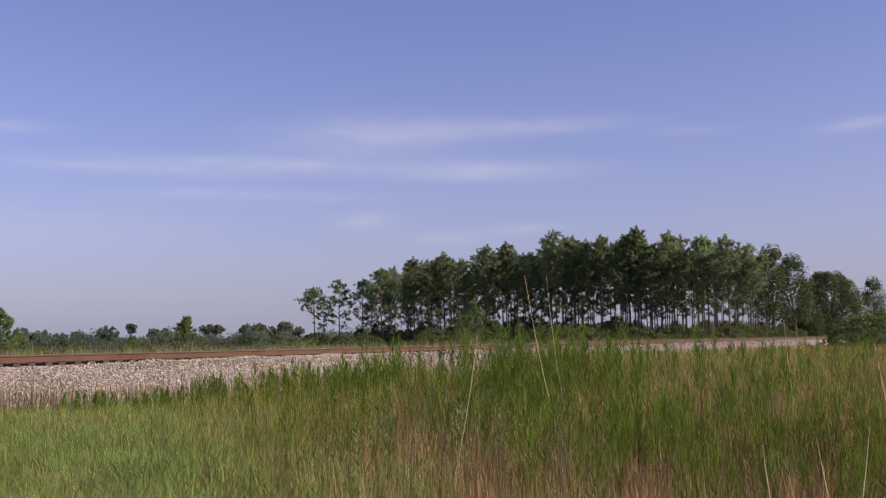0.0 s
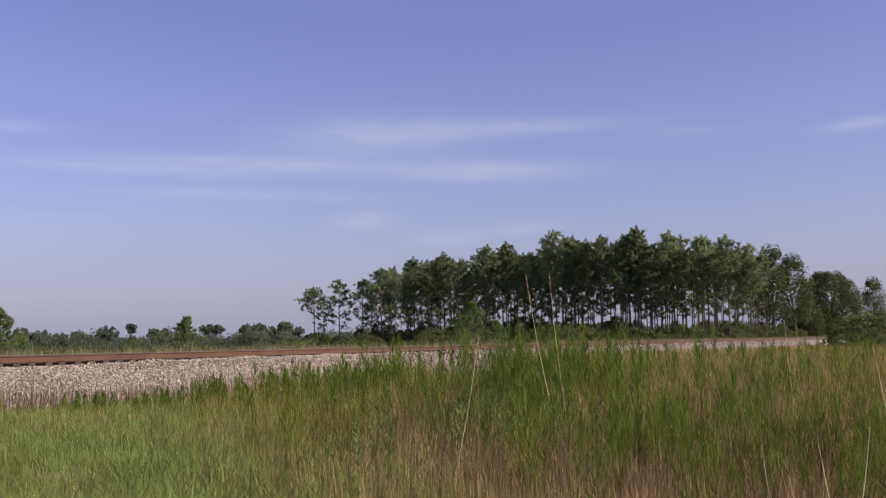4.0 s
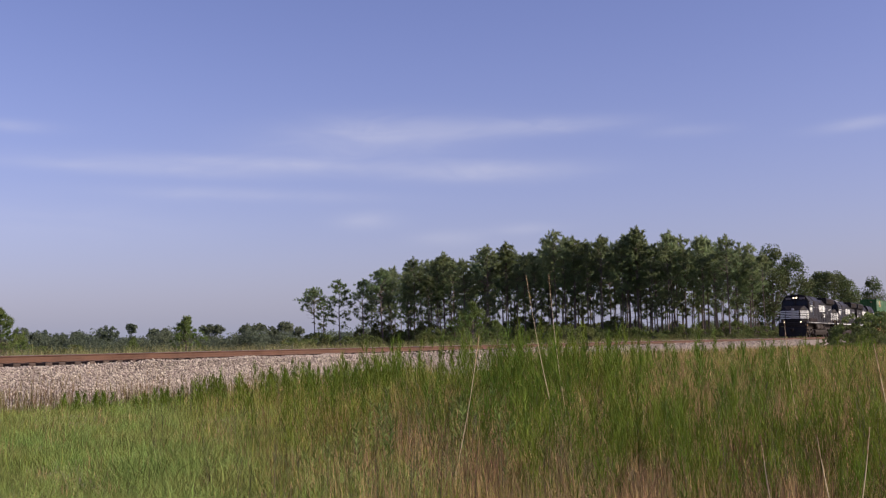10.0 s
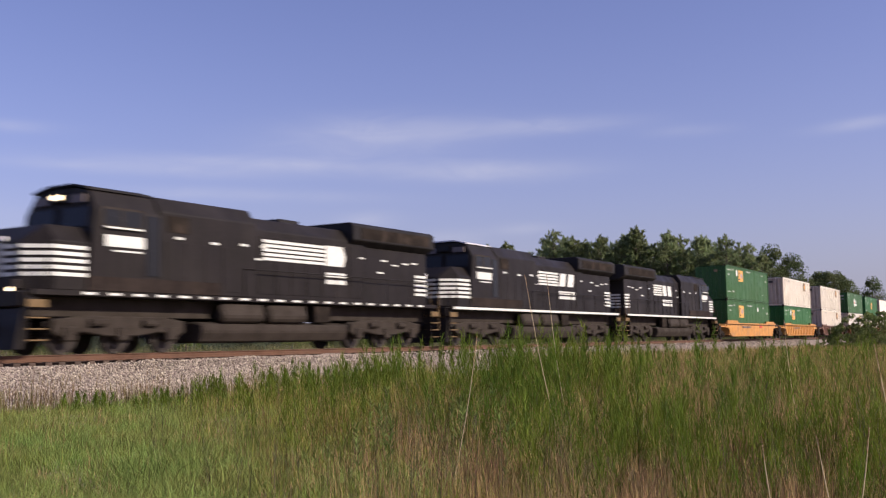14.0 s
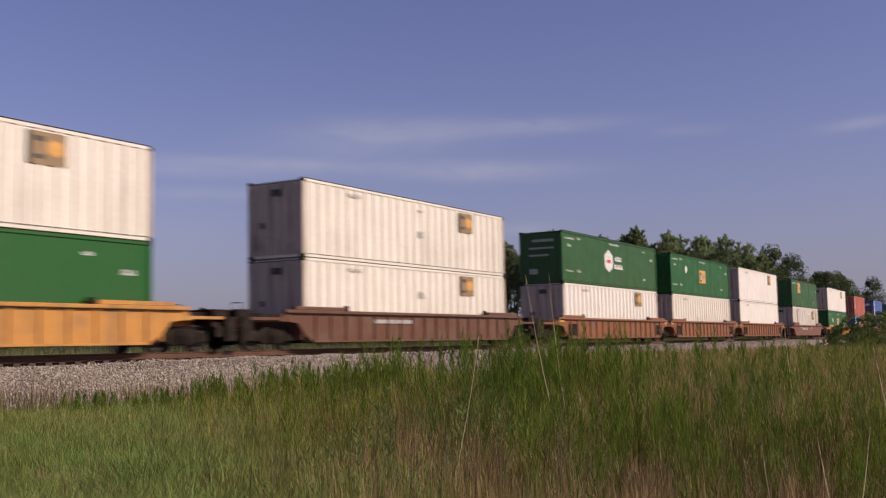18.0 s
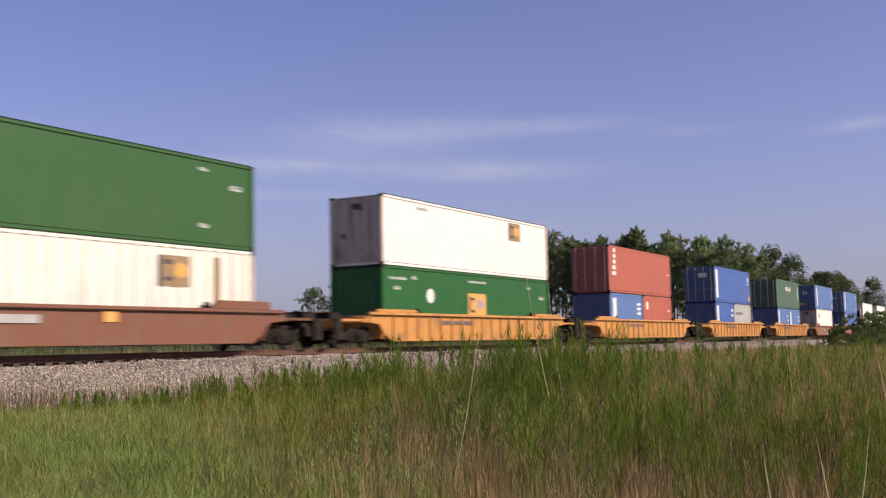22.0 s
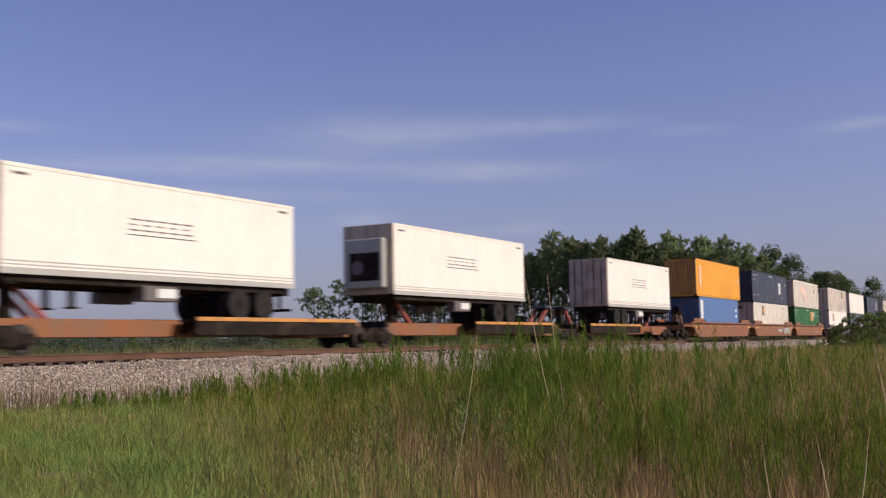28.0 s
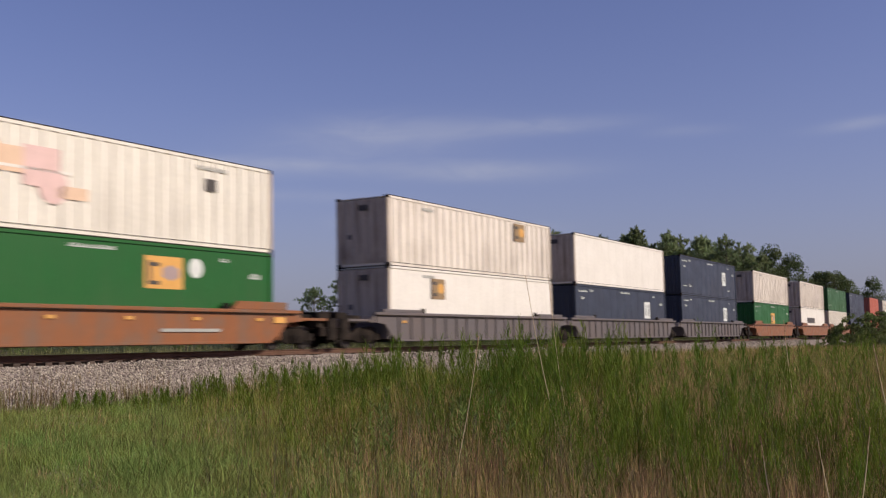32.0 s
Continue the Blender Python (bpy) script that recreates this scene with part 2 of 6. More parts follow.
# ---- mesh building ----
class G:
    """Collects vertices and faces of one mesh."""

    def __init__(self):
        self.v, self.f = [], []

    def add(self, vs, fs):
        o = len(self.v)
        self.v += [tuple(p) for p in vs]
        self.f += [tuple(i + o for i in f) for f in fs]
        return self

    def box(self, x0, x1, y0, y1, z0, z1):
        vs = [(x, y, z) for x in (x0, x1) for y in (y0, y1) for z in (z0, z1)]
        return self.add(vs, [(0, 1, 3, 2), (4, 6, 7, 5), (0, 4, 5, 1), (2, 3, 7, 6), (0, 2, 6, 4), (1, 5, 7, 3)])

    def prism(self, poly, y0, y1):
        """A polygon in x, z, drawn along y."""
        n = len(poly)
        vs = [(x, y0, z) for x, z in poly] + [(x, y1, z) for x, z in poly]
        fs = [tuple(range(n)), tuple(range(2 * n - 1, n - 1, -1))]
        fs += [(i, i + n, (i + 1) % n + n, (i + 1) % n) for i in range(n)]
        return self.add(vs, fs)

    def prism_x(self, poly, x0, x1):
        """A polygon in y, z, drawn along x."""
        n = len(poly)
        vs = [(x0, y, z) for y, z in poly] + [(x1, y, z) for y, z in poly]
        fs = [tuple(range(n)), tuple(range(2 * n - 1, n - 1, -1))]
        fs += [(i, i + n, (i + 1) % n + n, (i + 1) % n) for i in range(n)]
        return self.add(vs, fs)

    def rod(self, a, b, r, n=8, r2=None):
        a, b = Vector(a), Vector(b)
        r2 = r if r2 is None else r2
        d = (b - a).normalized()
        p = d.orthogonal().normalized()
        q = d.cross(p)
        ring = [(math.cos(2 * math.pi * i / n), math.sin(2 * math.pi * i / n)) for i in range(n)]
        vs = [a + r * (c * p + s * q) for c, s in ring] + [b + r2 * (c * p + s * q) for c, s in ring]
        fs = [tuple(range(n - 1, -1, -1)), tuple(range(n, 2 * n))]
        fs += [(i, (i + 1) % n, (i + 1) % n + n, i + n) for i in range(n)]
        return self.add(vs, fs)

    def mesh(self, name, material, bevel=0.0):
        me = bpy.data.meshes.new(name)
        me.from_pydata(self.v, [], self.f)
        bm = bmesh.new()
        bm.from_mesh(me)
        bmesh.ops.recalc_face_normals(bm, faces=bm.faces)
        if bevel:
            bmesh.ops.bevel(bm, geom=bm.edges[:], offset=bevel, segments=1, affect="EDGES", profile=0.5)
        bm.to_mesh(me)
        bm.free()
        me.materials.append(material)
        return me


CACHE = {}


def cached(key, make):
    if key not in CACHE:
        CACHE[key] = make()
    return CACHE[key]


def part(name, me, parent, label="", at=None):
    """Links a mesh as one part under a thing or a part."""
    ob = new(name, me)
    ob.parent = parent
    if at is not None:
        ob.matrix_basis = at
    return tagged(ob, label)


def thing(name, label, category, group="", at=None):
    ob = new(name)
    ob.empty_display_size = 0.3
    if at is not None:
        ob.matrix_basis = at
    return tagged(ob, label, category, group)


def raw_mesh(name, verts, faces_tri, material, smooth=False):
    """A large mesh from numpy arrays of vertices and triangles."""
    me = bpy.data.meshes.new(name)
    nv, nf = len(verts), len(faces_tri)
    me.vertices.add(nv)
    me.vertices.foreach_set("co", np.asarray(verts, np.float32).ravel())
    me.loops.add(nf * 3)
    me.loops.foreach_set("vertex_index", np.asarray(faces_tri, np.int32).ravel())
    me.polygons.add(nf)
    me.polygons.foreach_set("loop_start", np.arange(0, nf * 3, 3, dtype=np.int32))
    me.update(calc_edges=True)
    me.materials.append(material)
    return me


def smoothstep(a, b, x):
    t = np.clip((x - a) / (b - a), 0, 1)
    return t * t * (3 - 2 * t)


# ---- plan of the line ----
DC, CURVE, BEND0, BEND1 = 25.13, 4.0e-4, 30.0, 120.0
SPEED = 26.2


def line_y(x):
    e = np.clip(x - BEND0, 0, BEND1 - BEND0)
    return DC + CURVE * e * e / 2 + np.maximum(x - BEND1, 0) * CURVE * (BEND1 - BEND0)


def heading(x):
    return CURVE * float(np.clip(x - BEND0, 0, BEND1 - BEND0))


GROUND = -1.32


def polar(az, d, z=GROUND):
    return Vector((d * math.cos(radians(az)), d * math.sin(radians(az)), z))


MOVERS = []


def build_ground():
    xs = np.concatenate([np.linspace(-4500, -60, 14), np.linspace(-40, 160, 60), np.linspace(180, 4800, 16)])
    ys = np.concatenate([np.linspace(-4500, -30, 12), np.linspace(-20, 80, 60), np.linspace(95, 4800, 16)])
    X, Y = np.meshgrid(xs, ys, indexing="ij")
    rng = np.random.default_rng(4)
    near = np.exp(-((X - 30) / 90) ** 2 - ((Y - 15) / 60) ** 2)
    Z = GROUND + rng.normal(0, 0.03, X.shape) * near
    v = np.stack([X, Y, Z], -1).reshape(-1, 3)
    n, m = X.shape
    i = (np.arange(n - 1)[:, None] * m + np.arange(m - 1)[None]).ravel()
    f = np.concatenate([np.stack([i, i + m, i + m + 1], 1), np.stack([i, i + m + 1, i + 1], 1)])
    g = new("ground", raw_mesh("ground", v, f, M_SOIL))
    tagged(g, "flat field of rough grass and sandy soil", "ground", kind="structure")


def build_track():
    tr = thing("railway_track", "single railway track with rusty rails on wooden ties", "railway track")
    tagged(tr, kind="structure")
    xs = np.concatenate([np.linspace(-150, 30, 19), np.linspace(33, 120, 30), np.linspace(130, 1200, 12)])
    ys = line_y(xs)
    hd = np.array([heading(x) for x in xs])

    def sweep(profile, name, material, shoulder=0.0):
        k = len(profile)
        v, f = [], []
        for x, y, h in zip(xs, ys, hd):
            lift = float(smoothstep(21.0, 26.0, x)) * shoulder
            for o, z in profile:
                z += lift if -1.5 < o < 0 else 0
                v.append((x - math.sin(h) * o, y + math.cos(h) * o, z))
        for i in range(len(xs) - 1):
            for j in range(k):
                a, b = i * k + j, i * k + (j + 1) % k
                f.append((a, b, b + k, a + k))
        g = G()
        g.add(v, f)
        return g.mesh(name, material)

    def rail_profile(c):
        return [(c - .07, -.186), (c + .07, -.186), (c + .07, -.165), (c + .012, -.14), (c + .012, -.045), (c + .036, -.03), (c + .036, -.004),
                (c + .02, 0), (c - .02, 0), (c - .036, -.004), (c - .036, -.03), (c - .012, -.045), (c - .012, -.14), (c - .07, -.165)]

    for c in (-0.7525, 0.7525):
        r = part("rail", sweep(rail_profile(c), "rail", M_RAIL), tr)
        part("rail_head", sweep([(c - .03, -.003), (c + .03, -.003), (c + .022, .003), (c - .022, .003)], "rail_head", M_SHINE), r, "bright worn running surface")
    bed = sweep([(-3.75, -1.34), (-1.7, -.37), (-1.35, -.33), (1.35, -.33), (1.7, -.37), (3.75, -1.34)], "ballast_bed", M_BED, 0.08)
    b = new("ballast_bed", bed)
    tagged(b, "sloping bed of pale crushed stone under the rails", "ballast", kind="structure")
    return tr


def build_ties(tr):
    me = cached("tie", lambda: G().box(-.115, .115, -1.3, 1.3, -.18, 0).mesh("tie", M_TIE, 0.012))
    plate = cached("plate", lambda: G().box(-.09, .09, -.16, .16, 0, .02).mesh("tie_plate", M_RAIL, 0.004))
    rnd = random.Random(8)
    for i in range(250):
        x = -12 + i * 0.5
        h = heading(x)
        t = part("tie", me, tr, at=pose(x, float(line_y(x)) + rnd.uniform(-.05, .05), -.196 + rnd.uniform(-.006, .006), 0, rnd.uniform(-.6, .6), math.degrees(h) + rnd.uniform(-1.2, 1.2)))
        if x < 40:
            for c in (-.7525, .7525):
                part("tie_plate", plate, t, at=pose(0, c, -.008))


def build_stones():
    """Crushed stone on the near slope and shoulder."""
    rng = np.random.default_rng(3)
    base = np.array([(1, 0, 0), (-1, 0, 0), (0, 1, 0), (0, -1, 0), (0, 0, 1), (0, 0, -1)], float)
    tri = np.array([(0, 2, 4), (2, 1, 4), (1, 3, 4), (3, 0, 4), (2, 0, 5), (1, 2, 5), (3, 1, 5), (0, 3, 5)])

    def scatter(n, x0, x1, size):
        X = rng.uniform(x0, x1, n)
        o = rng.uniform(-3.6, -0.75, n)
        z = np.where(o < -1.7, -.36 - (-1.7 - o) * 0.48, -.315 - np.clip(-1.35 - o, 0, 1) * 0.11)
        heap = smoothstep(20.5, 26.0, X + rng.normal(0, 1.2, n)) * (0.075 + 0.03 * np.sin(X * 2.1) * np.sin(X * 0.73))
        z += heap * smoothstep(-2.1, -1.6, o) * smoothstep(-0.85, -1.15, o)
        o2 = rng.uniform(0.8, 1.7, n // 6)
        X2, z2 = rng.uniform(x0, x1, n // 6), np.full(n // 6, -.31)
        X, o, z = np.concatenate([X, X2]), np.concatenate([o, o2]), np.concatenate([z, z2])
        k = len(X)
        c = np.stack([X, line_y(X) + o, z + rng.uniform(-.012, .02, k)], 1)
        s = size * rng.uniform(0.5, 1.25, k)
        v = base[None] * (rng.uniform(0.6, 1.15, (k, 6, 1)) * s[:, None, None]) * np.array([1, 1, .75])
        a, t = rng.uniform(0, 6.28, k), rng.uniform(-.8, .8, k)
        ca, sa, ct, st = np.cos(a), np.sin(a), np.cos(t), np.sin(t)
        x, y, zz = v[..., 0], v[..., 1], v[..., 2]
        y, zz = y * ct[:, None] - zz * st[:, None], y * st[:, None] + zz * ct[:, None]
        x, y = x * ca[:, None] - y * sa[:, None], x * sa[:, None] + y * ca[:, None]
        v = np.stack([x, y, zz], -1) + c[:, None]
        f = tri[None] + (np.arange(k) * 6)[:, None, None]
        return v.reshape(-1, 3), f.reshape(-1, 3)

    v1, f1 = scatter(50000, 9, 36, 0.039)
    v2, f2 = scatter(15000, 36, 120, 0.055)
    me = raw_mesh("ballast_stones", np.concatenate([v1, v2]), np.concatenate([f1, f2 + len(v1)]), M_STONE)
    tagged(new("ballast_stones", me), "pale pinkish-grey crushed stone ballast", "ballast stones", kind="stuff")


# ---- grass ----
def field_noise(x, y, s):
    return 0.5 + 0.25 * np.sin(x / s * 2.1 + 1.7 * np.sin(y / s)) + 0.25 * np.sin(y / s * 1.7 + 2.1 * np.sin(x / s * 0.9 + 2))


def blades(x, y, h, w, lean, rng, z0=None, segs=3):
    n = len(x)
    a = rng.uniform(0, 6.28, n)
    la = rng.uniform(0, 6.28, n)
    t = np.linspace(0, 1, segs + 1)
    z0 = np.full(n, GROUND - 0.02) if z0 is None else z0
    ox = np.cos(la)[:, None] * (lean * h)[:, None] * t[None] ** 1.8
    oy = np.sin(la)[:, None] * (lean * h)[:, None] * t[None] ** 1.8
    oz = h[:, None] * t[None] * (1 - 0.25 * lean[:, None] * t[None])
    wd = w[:, None] * (1 - t[None] ** 1.5) * 0.5
    cx, cy = x[:, None] + ox, y[:, None] + oy
    dx, dy = np.cos(a)[:, None] * wd, np.sin(a)[:, None] * wd
    zz = z0[:, None] + oz
    P = np.stack([np.stack([cx - dx, cy - dy, zz], -1), np.stack([cx + dx, cy + dy, zz], -1)], 2)
    P = P[:, :-1].reshape(n, -1, 3)
    tip = np.stack([cx[:, -1], cy[:, -1], zz[:, -1]], -1)[:, None]
    V = np.concatenate([P, tip], 1)
    k = 2 * segs + 1
    f = []
    for i in range(segs - 1):
        f += [(2 * i, 2 * i + 1, 2 * i + 3), (2 * i, 2 * i + 3, 2 * i + 2)]
    f.append((2 * segs - 2, 2 * segs - 1, 2 * segs))
    F = np.array(f)[None] + (np.arange(n) * k)[:, None, None]
    return V.reshape(-1, 3), F.reshape(-1, 3)


def tallness(x, y):
    """0 on the mown strip, 1 in the tall grass."""
    az = np.degrees(np.arctan2(y, x)) + 5 * (field_noise(x, y, 3.0) - 0.5)
    return smoothstep(47.0, 29.0, az)


def low_spots(x, y):
    """Thin places of the sward, where the stony bank shows over it."""
    az = np.degrees(np.arctan2(y, x))
    a = smoothstep(27.3, 28.2, az) * smoothstep(31.3, 30.4, az) * smoothstep(15, 19, np.hypot(x, y))
    return (1 - 0.55 * a) * (1 + 0.25 * smoothstep(28.5, 26.0, az) * smoothstep(11, 16, np.hypot(x, y)))


def rusty(x, y):
    """1 where dead stems have taken over from the green."""
    return smoothstep(0.45, 0.60, 0.6 * field_noise(x * 0.9 + 7, y * 1.3, 0.75) + 0.4 * field_noise(x + 2, y - 5, 0.33))


def settle(x, y, h, rng):
    """Keeps the sward lower towards the foot of the bank on the far right of the field."""
    d, az = np.hypot(x, y), np.degrees(np.arctan2(y, x))
    top = np.where(az < 22.5, 1.42 - 0.0058 * d, 1.42) * rng.uniform(0.72, 1.02, len(x))
    return np.minimum(h, np.maximum(top, 0.15))


def sample_field(n, rng, d0=7.6, d1=120, az0=5.5, az1=55.5):
    az = np.radians(rng.uniform(az0, az1, n))
    d = np.exp(rng.uniform(math.log(d0), math.log(d1), n))
    x, y = d * np.cos(az), d * np.sin(az)
    keep = (y < line_y(x) - 3.35 + rng.uniform(-.5, .3, n)) & (rng.random(n) < np.clip(d / 15, 0.45, 1))
    return x[keep], y[keep], d[keep]


def tufted(x, y, rng, per=22, spread=0.10):
    """Draws scattered blades together into tufts."""
    n = len(x)
    c = rng.permutation(n)[: max(1, n // per)]
    i = c[rng.integers(0, len(c), n)]
    loose = rng.random(n) < 0.3
    r = spread * (0.6 + 0.04 * np.hypot(x[i], y[i]))
    x2, y2 = x[i] + rng.normal(0, 1, n) * r, y[i] + rng.normal(0, 1, n) * r
    size = rng.uniform(0.65, 1.2, n)[i]
    return np.where(loose, x, x2), np.where(loose, y, y2), np.where(loose, rng.uniform(0.6, 1.0, n), size)


def build_grass():
    rng = np.random.default_rng(11)
    # short fresh grass of the mown strip
    x, y, d = sample_field(150000, rng, 7.8, 32, 28, 55.5)
    t = tallness(x, y)
    k = rng.random(len(x)) < 1.0 - 0.85 * t
    x, y, d, t = x[k], y[k], d[k], t[k]
    x, y, size = tufted(x, y, rng, 26, 0.08)
    h = size * rng.uniform(0.08, 0.27, len(x)) * (0.6 + 0.8 * field_noise(x, y, 0.9)) * (1 + 0.9 * t)
    v, f = blades(x, y, h, 0.0042 + 0.00034 * d, rng.uniform(0.1, 1.1, len(x)), rng, segs=2)
    tagged(new("short_grass", raw_mesh("short_grass", v, f, M_LUSH)), "short fresh green grass beside the track", "grass", kind="stuff")
    # tall green grass
    x, y, d = sample_field(250000, rng)
    t = tallness(x, y)
    k = rng.random(len(x)) < (0.10 + 0.9 * t) * (0.5 + 0.5 * smoothstep(10.5, 15, np.hypot(x, y))) * (1 - 0.72 * rusty(x, y) * smoothstep(34, 24, np.degrees(np.arctan2(y, x))))
    x, y = x[k], y[k]
    x, y, size = tufted(x, y, rng, 24, 0.12)
    t, d = tallness(x, y), np.hypot(x, y)
    h = size * (0.30 + 0.66 * t) * rng.uniform(0.4, 1.1, len(x)) * (0.62 + 0.62 * field_noise(x, y, 1.9)) * low_spots(x, y)
    h = settle(x, y, h * np.clip(-0.12 + d / 14, 0.38, 1.12), rng)
    v, f = blades(x, y, h, 0.0030 + 0.00024 * d, rng.uniform(0.02, 0.36, len(x)), rng)
    tagged(new("tall_grass", raw_mesh("tall_grass", v, f, M_BLADE)), "tall green and olive wild grass", "grass", kind="stuff")
    # dry stems, in reddish patches
    x, y, d = sample_field(240000, rng)
    az = np.degrees(np.arctan2(y, x))
    patch = rusty(x, y)
    west = smoothstep(33, 16, az)
    middle = smoothstep(43, 37, az) * smoothstep(24, 30, az) * smoothstep(17, 12, d)
    k = rng.random(len(x)) < np.clip(0.04 + (0.16 + 1.0 * patch) * (0.08 + 0.92 * west) + 0.14 * middle * (0.3 + patch), 0, 1)
    x, y = x[k], y[k]
    x, y, size = tufted(x, y, rng, 30, 0.08)
    t, d = tallness(x, y), np.hypot(x, y)
    h = size * (0.30 + 0.76 * t) * rng.uniform(0.45, 1.1, len(x)) * np.clip(-0.06 + d / 14, 0.42, 1.08) * low_spots(x, y)
    h = settle(x, y, h, rng)
    v, f = blades(x, y, h, 0.0026 + 0.00022 * d, rng.uniform(0.02, 0.28, len(x)), rng, segs=2)
    tagged(new("dry_grass_stems", raw_mesh("dry_grass_stems", v, f, M_DRY)), "dry reddish-tan grass stems among the green", "grass", kind="stuff")
    # bleached dead stems low in the sward
    x, y, d = sample_field(90000, rng, 8.2, 16, 6, 36)
    k = rng.random(len(x)) < (0.25 + 0.75 * smoothstep(0.35, 0.6, field_noise(x * 1.2 - 3, y * 1.4 + 1, 0.6))) * tallness(x, y) * (0.10 + 0.90 * smoothstep(28, 25, np.degrees(np.arctan2(y, x))))
    x, y = x[k], y[k]
    x, y, size = tufted(x, y, rng, 26, 0.07)
    d = np.hypot(x, y)
    h = size * rng.uniform(0.18, 0.62, len(x)) * np.clip(0.3 + d / 18, 0.6, 1.1)
    v, f = blades(x, y, h, 0.0026 + 0.00020 * d, rng.uniform(0.05, 0.8, len(x)), rng, segs=2)
    tagged(new("bleached_grass", raw_mesh("bleached_grass", v, f, M_PALESTRAW)), "bleached grey-tan dead grass under the green", "grass", kind="stuff")
    # short leaves and seed heads caught in the sward
    for name, m_, n, lab in (("seed_heads", M_DRY, 34000, "small pale seed heads and bent straws in the grass"), ("grass_leaflets", M_LUSH, 42000, "small bright leaves among the tall grass")):
        x, y, d = sample_field(n, rng, 8.2, 45, 6, 50)
        t = tallness(x, y)
        k = rng.random(len(x)) < (0.08 + 0.92 * t if name == "seed_heads" else 1.0)
        x, y = x[k], y[k]
        x, y, size = tufted(x, y, rng, 14, 0.06)
        d, t = np.hypot(x, y), tallness(x, y)
        top = settle(x, y, (0.12 + 0.66 * t) * np.clip(0.15 + d / 17, 0.4, 1.1) * low_spots(x, y), rng)
        z0 = GROUND + top * rng.uniform(0.25, 1.0, len(x))
        bent = rng.uniform(0.05, 0.7, len(x)) if name == "seed_heads" else rng.uniform(0.2, 1.3, len(x))
        v, f = blades(x, y, rng.uniform(0.04, 0.12, len(x)), 0.0028 + 0.00022 * d, bent, rng, z0, 2)
        tagged(new(name, raw_mesh(name, v, f, m_)), lab, "grass", kind="stuff")
    # thin brown weeds at the foot of the bank
    n = 2600
    x = rng.uniform(12, 34, n)
    o = -4.15 + rng.exponential(0.5, n)
    y = line_y(x) + np.clip(o, -4.5, -2.0)
    z = np.clip(GROUND + (y - line_y(x) + 3.75) * 0.48, GROUND, 0) - 0.03
    h = rng.uniform(0.15, 0.62, n) * np.clip(1.2 - (o + 3.9) * 0.4, 0.3, 1.2) * (0.4 + 0.9 * field_noise(x, y, 1.1))
    v, f = blades(x, y, h, np.full(n, 0.017), rng.uniform(0.02, 0.35, n), rng, z)
    k, q = 230, 16
    wx = rng.uniform(13, 30, k)
    wy = line_y(wx) - rng.uniform(3.3, 4.7, k)
    H = rng.uniform(0.30, 0.85, k) * (0.5 + 0.7 * field_noise(wx, wy, 1.4))
    wz = np.clip(GROUND + (wy - line_y(wx) + 3.75) * 0.48, GROUND, 0) - 0.03
    u = rng.uniform(0.2, 1.0, (k, q))
    v2, f2 = blades(np.repeat(wx, q), np.repeat(wy, q), rng.uniform(0.05, 0.14, k * q), np.full(k * q, 0.013), rng.uniform(0.3, 1.1, k * q), rng, (wz[:, None] + H[:, None] * u).ravel(), 2)
    v3, f3 = blades(wx, wy, H, np.full(k, 0.014), rng.uniform(0.01, 0.15, k), rng, wz)
    v, f = np.concatenate([v, v2, v3]), np.concatenate([f, f2 + len(v), f3 + len(v) + len(v2)])
    tagged(new("bank_weeds", raw_mesh("bank_weeds", v, f, M_BROWN)), "thin brown weeds on the stony bank", "weeds", kind="stuff")
    # feathery weeds, in clumps
    cx, cy, cd = sample_field(1500, rng, 9, 70, 7, 46)
    t = tallness(cx, cy)
    k = rng.random(len(cx)) < t * smoothstep(0.3, 0.6, field_noise(cx, cy + 4, 2.6)) * np.minimum(1, low_spots(cx, cy))
    cx, cy = cx[k], cy[k]
    H = rng.uniform(0.6, 1.15, len(cx))
    extra = []
    for az, dd, n, sp, tall in ((32.7, 19.5, 34, 1.0, 1.5), (34.0, 20.5, 26, 0.9, 1.3), (24.3, 15.2, 44, 1.2, 1.5), (22.3, 15.0, 34, 1.1, 1.42), (27.0, 17.5, 30, 0.9, 1.5), (26.6, 15.5, 38, 1.1, 1.70), (25.0, 13.5, 24, 1.0, 1.58), (23.2, 16.0, 30, 1.6, 1.60), (20.8, 17.0, 24, 1.6, 1.36), (21.3, 13.5, 10, 0.35, 1.7),
                                (18.5, 18.0, 26, 1.6, 1.24), (15.5, 19.0, 22, 1.4, 1.16), (12.5, 15.0, 22, 1.0, 1.12), (9.5, 17.0, 18, 1.2, 1.16), (20.0, 10.5, 14, 0.5, 1.05), (16.5, 10.0, 12, 0.5, 1.0), (7.5, 9.5, 12, 0.4, 1.0), (11.0, 9.5, 10, 0.35, 0.95), (42.6, 27.0, 9, 0.35, 0.75), (39.2, 25.8, 10, 0.5, 0.95), (36.3, 25.0, 16, 0.9, 1.0), (34.2, 22.5, 18, 1.0, 1.1),
                                (49.6, 25.8, 5, 0.5, 0.5), (47.9, 26.3, 4, 0.3, 0.55), (46.4, 25.6, 5, 0.7, 0.5), (44.6, 25.4, 7, 0.7, 0.6), (43.0, 25.2, 5, 0.4, 0.75), (41.0, 25.2, 9, 0.7, 0.8), (37.8, 24.2, 16, 0.7, 0.95)):
        for _ in range(n):
            p = polar(az, dd)
            extra.append((p.x + rng.normal(0, sp * .5), p.y + rng.normal(0, sp * .5), tall * rng.uniform(0.7, 1.05)))
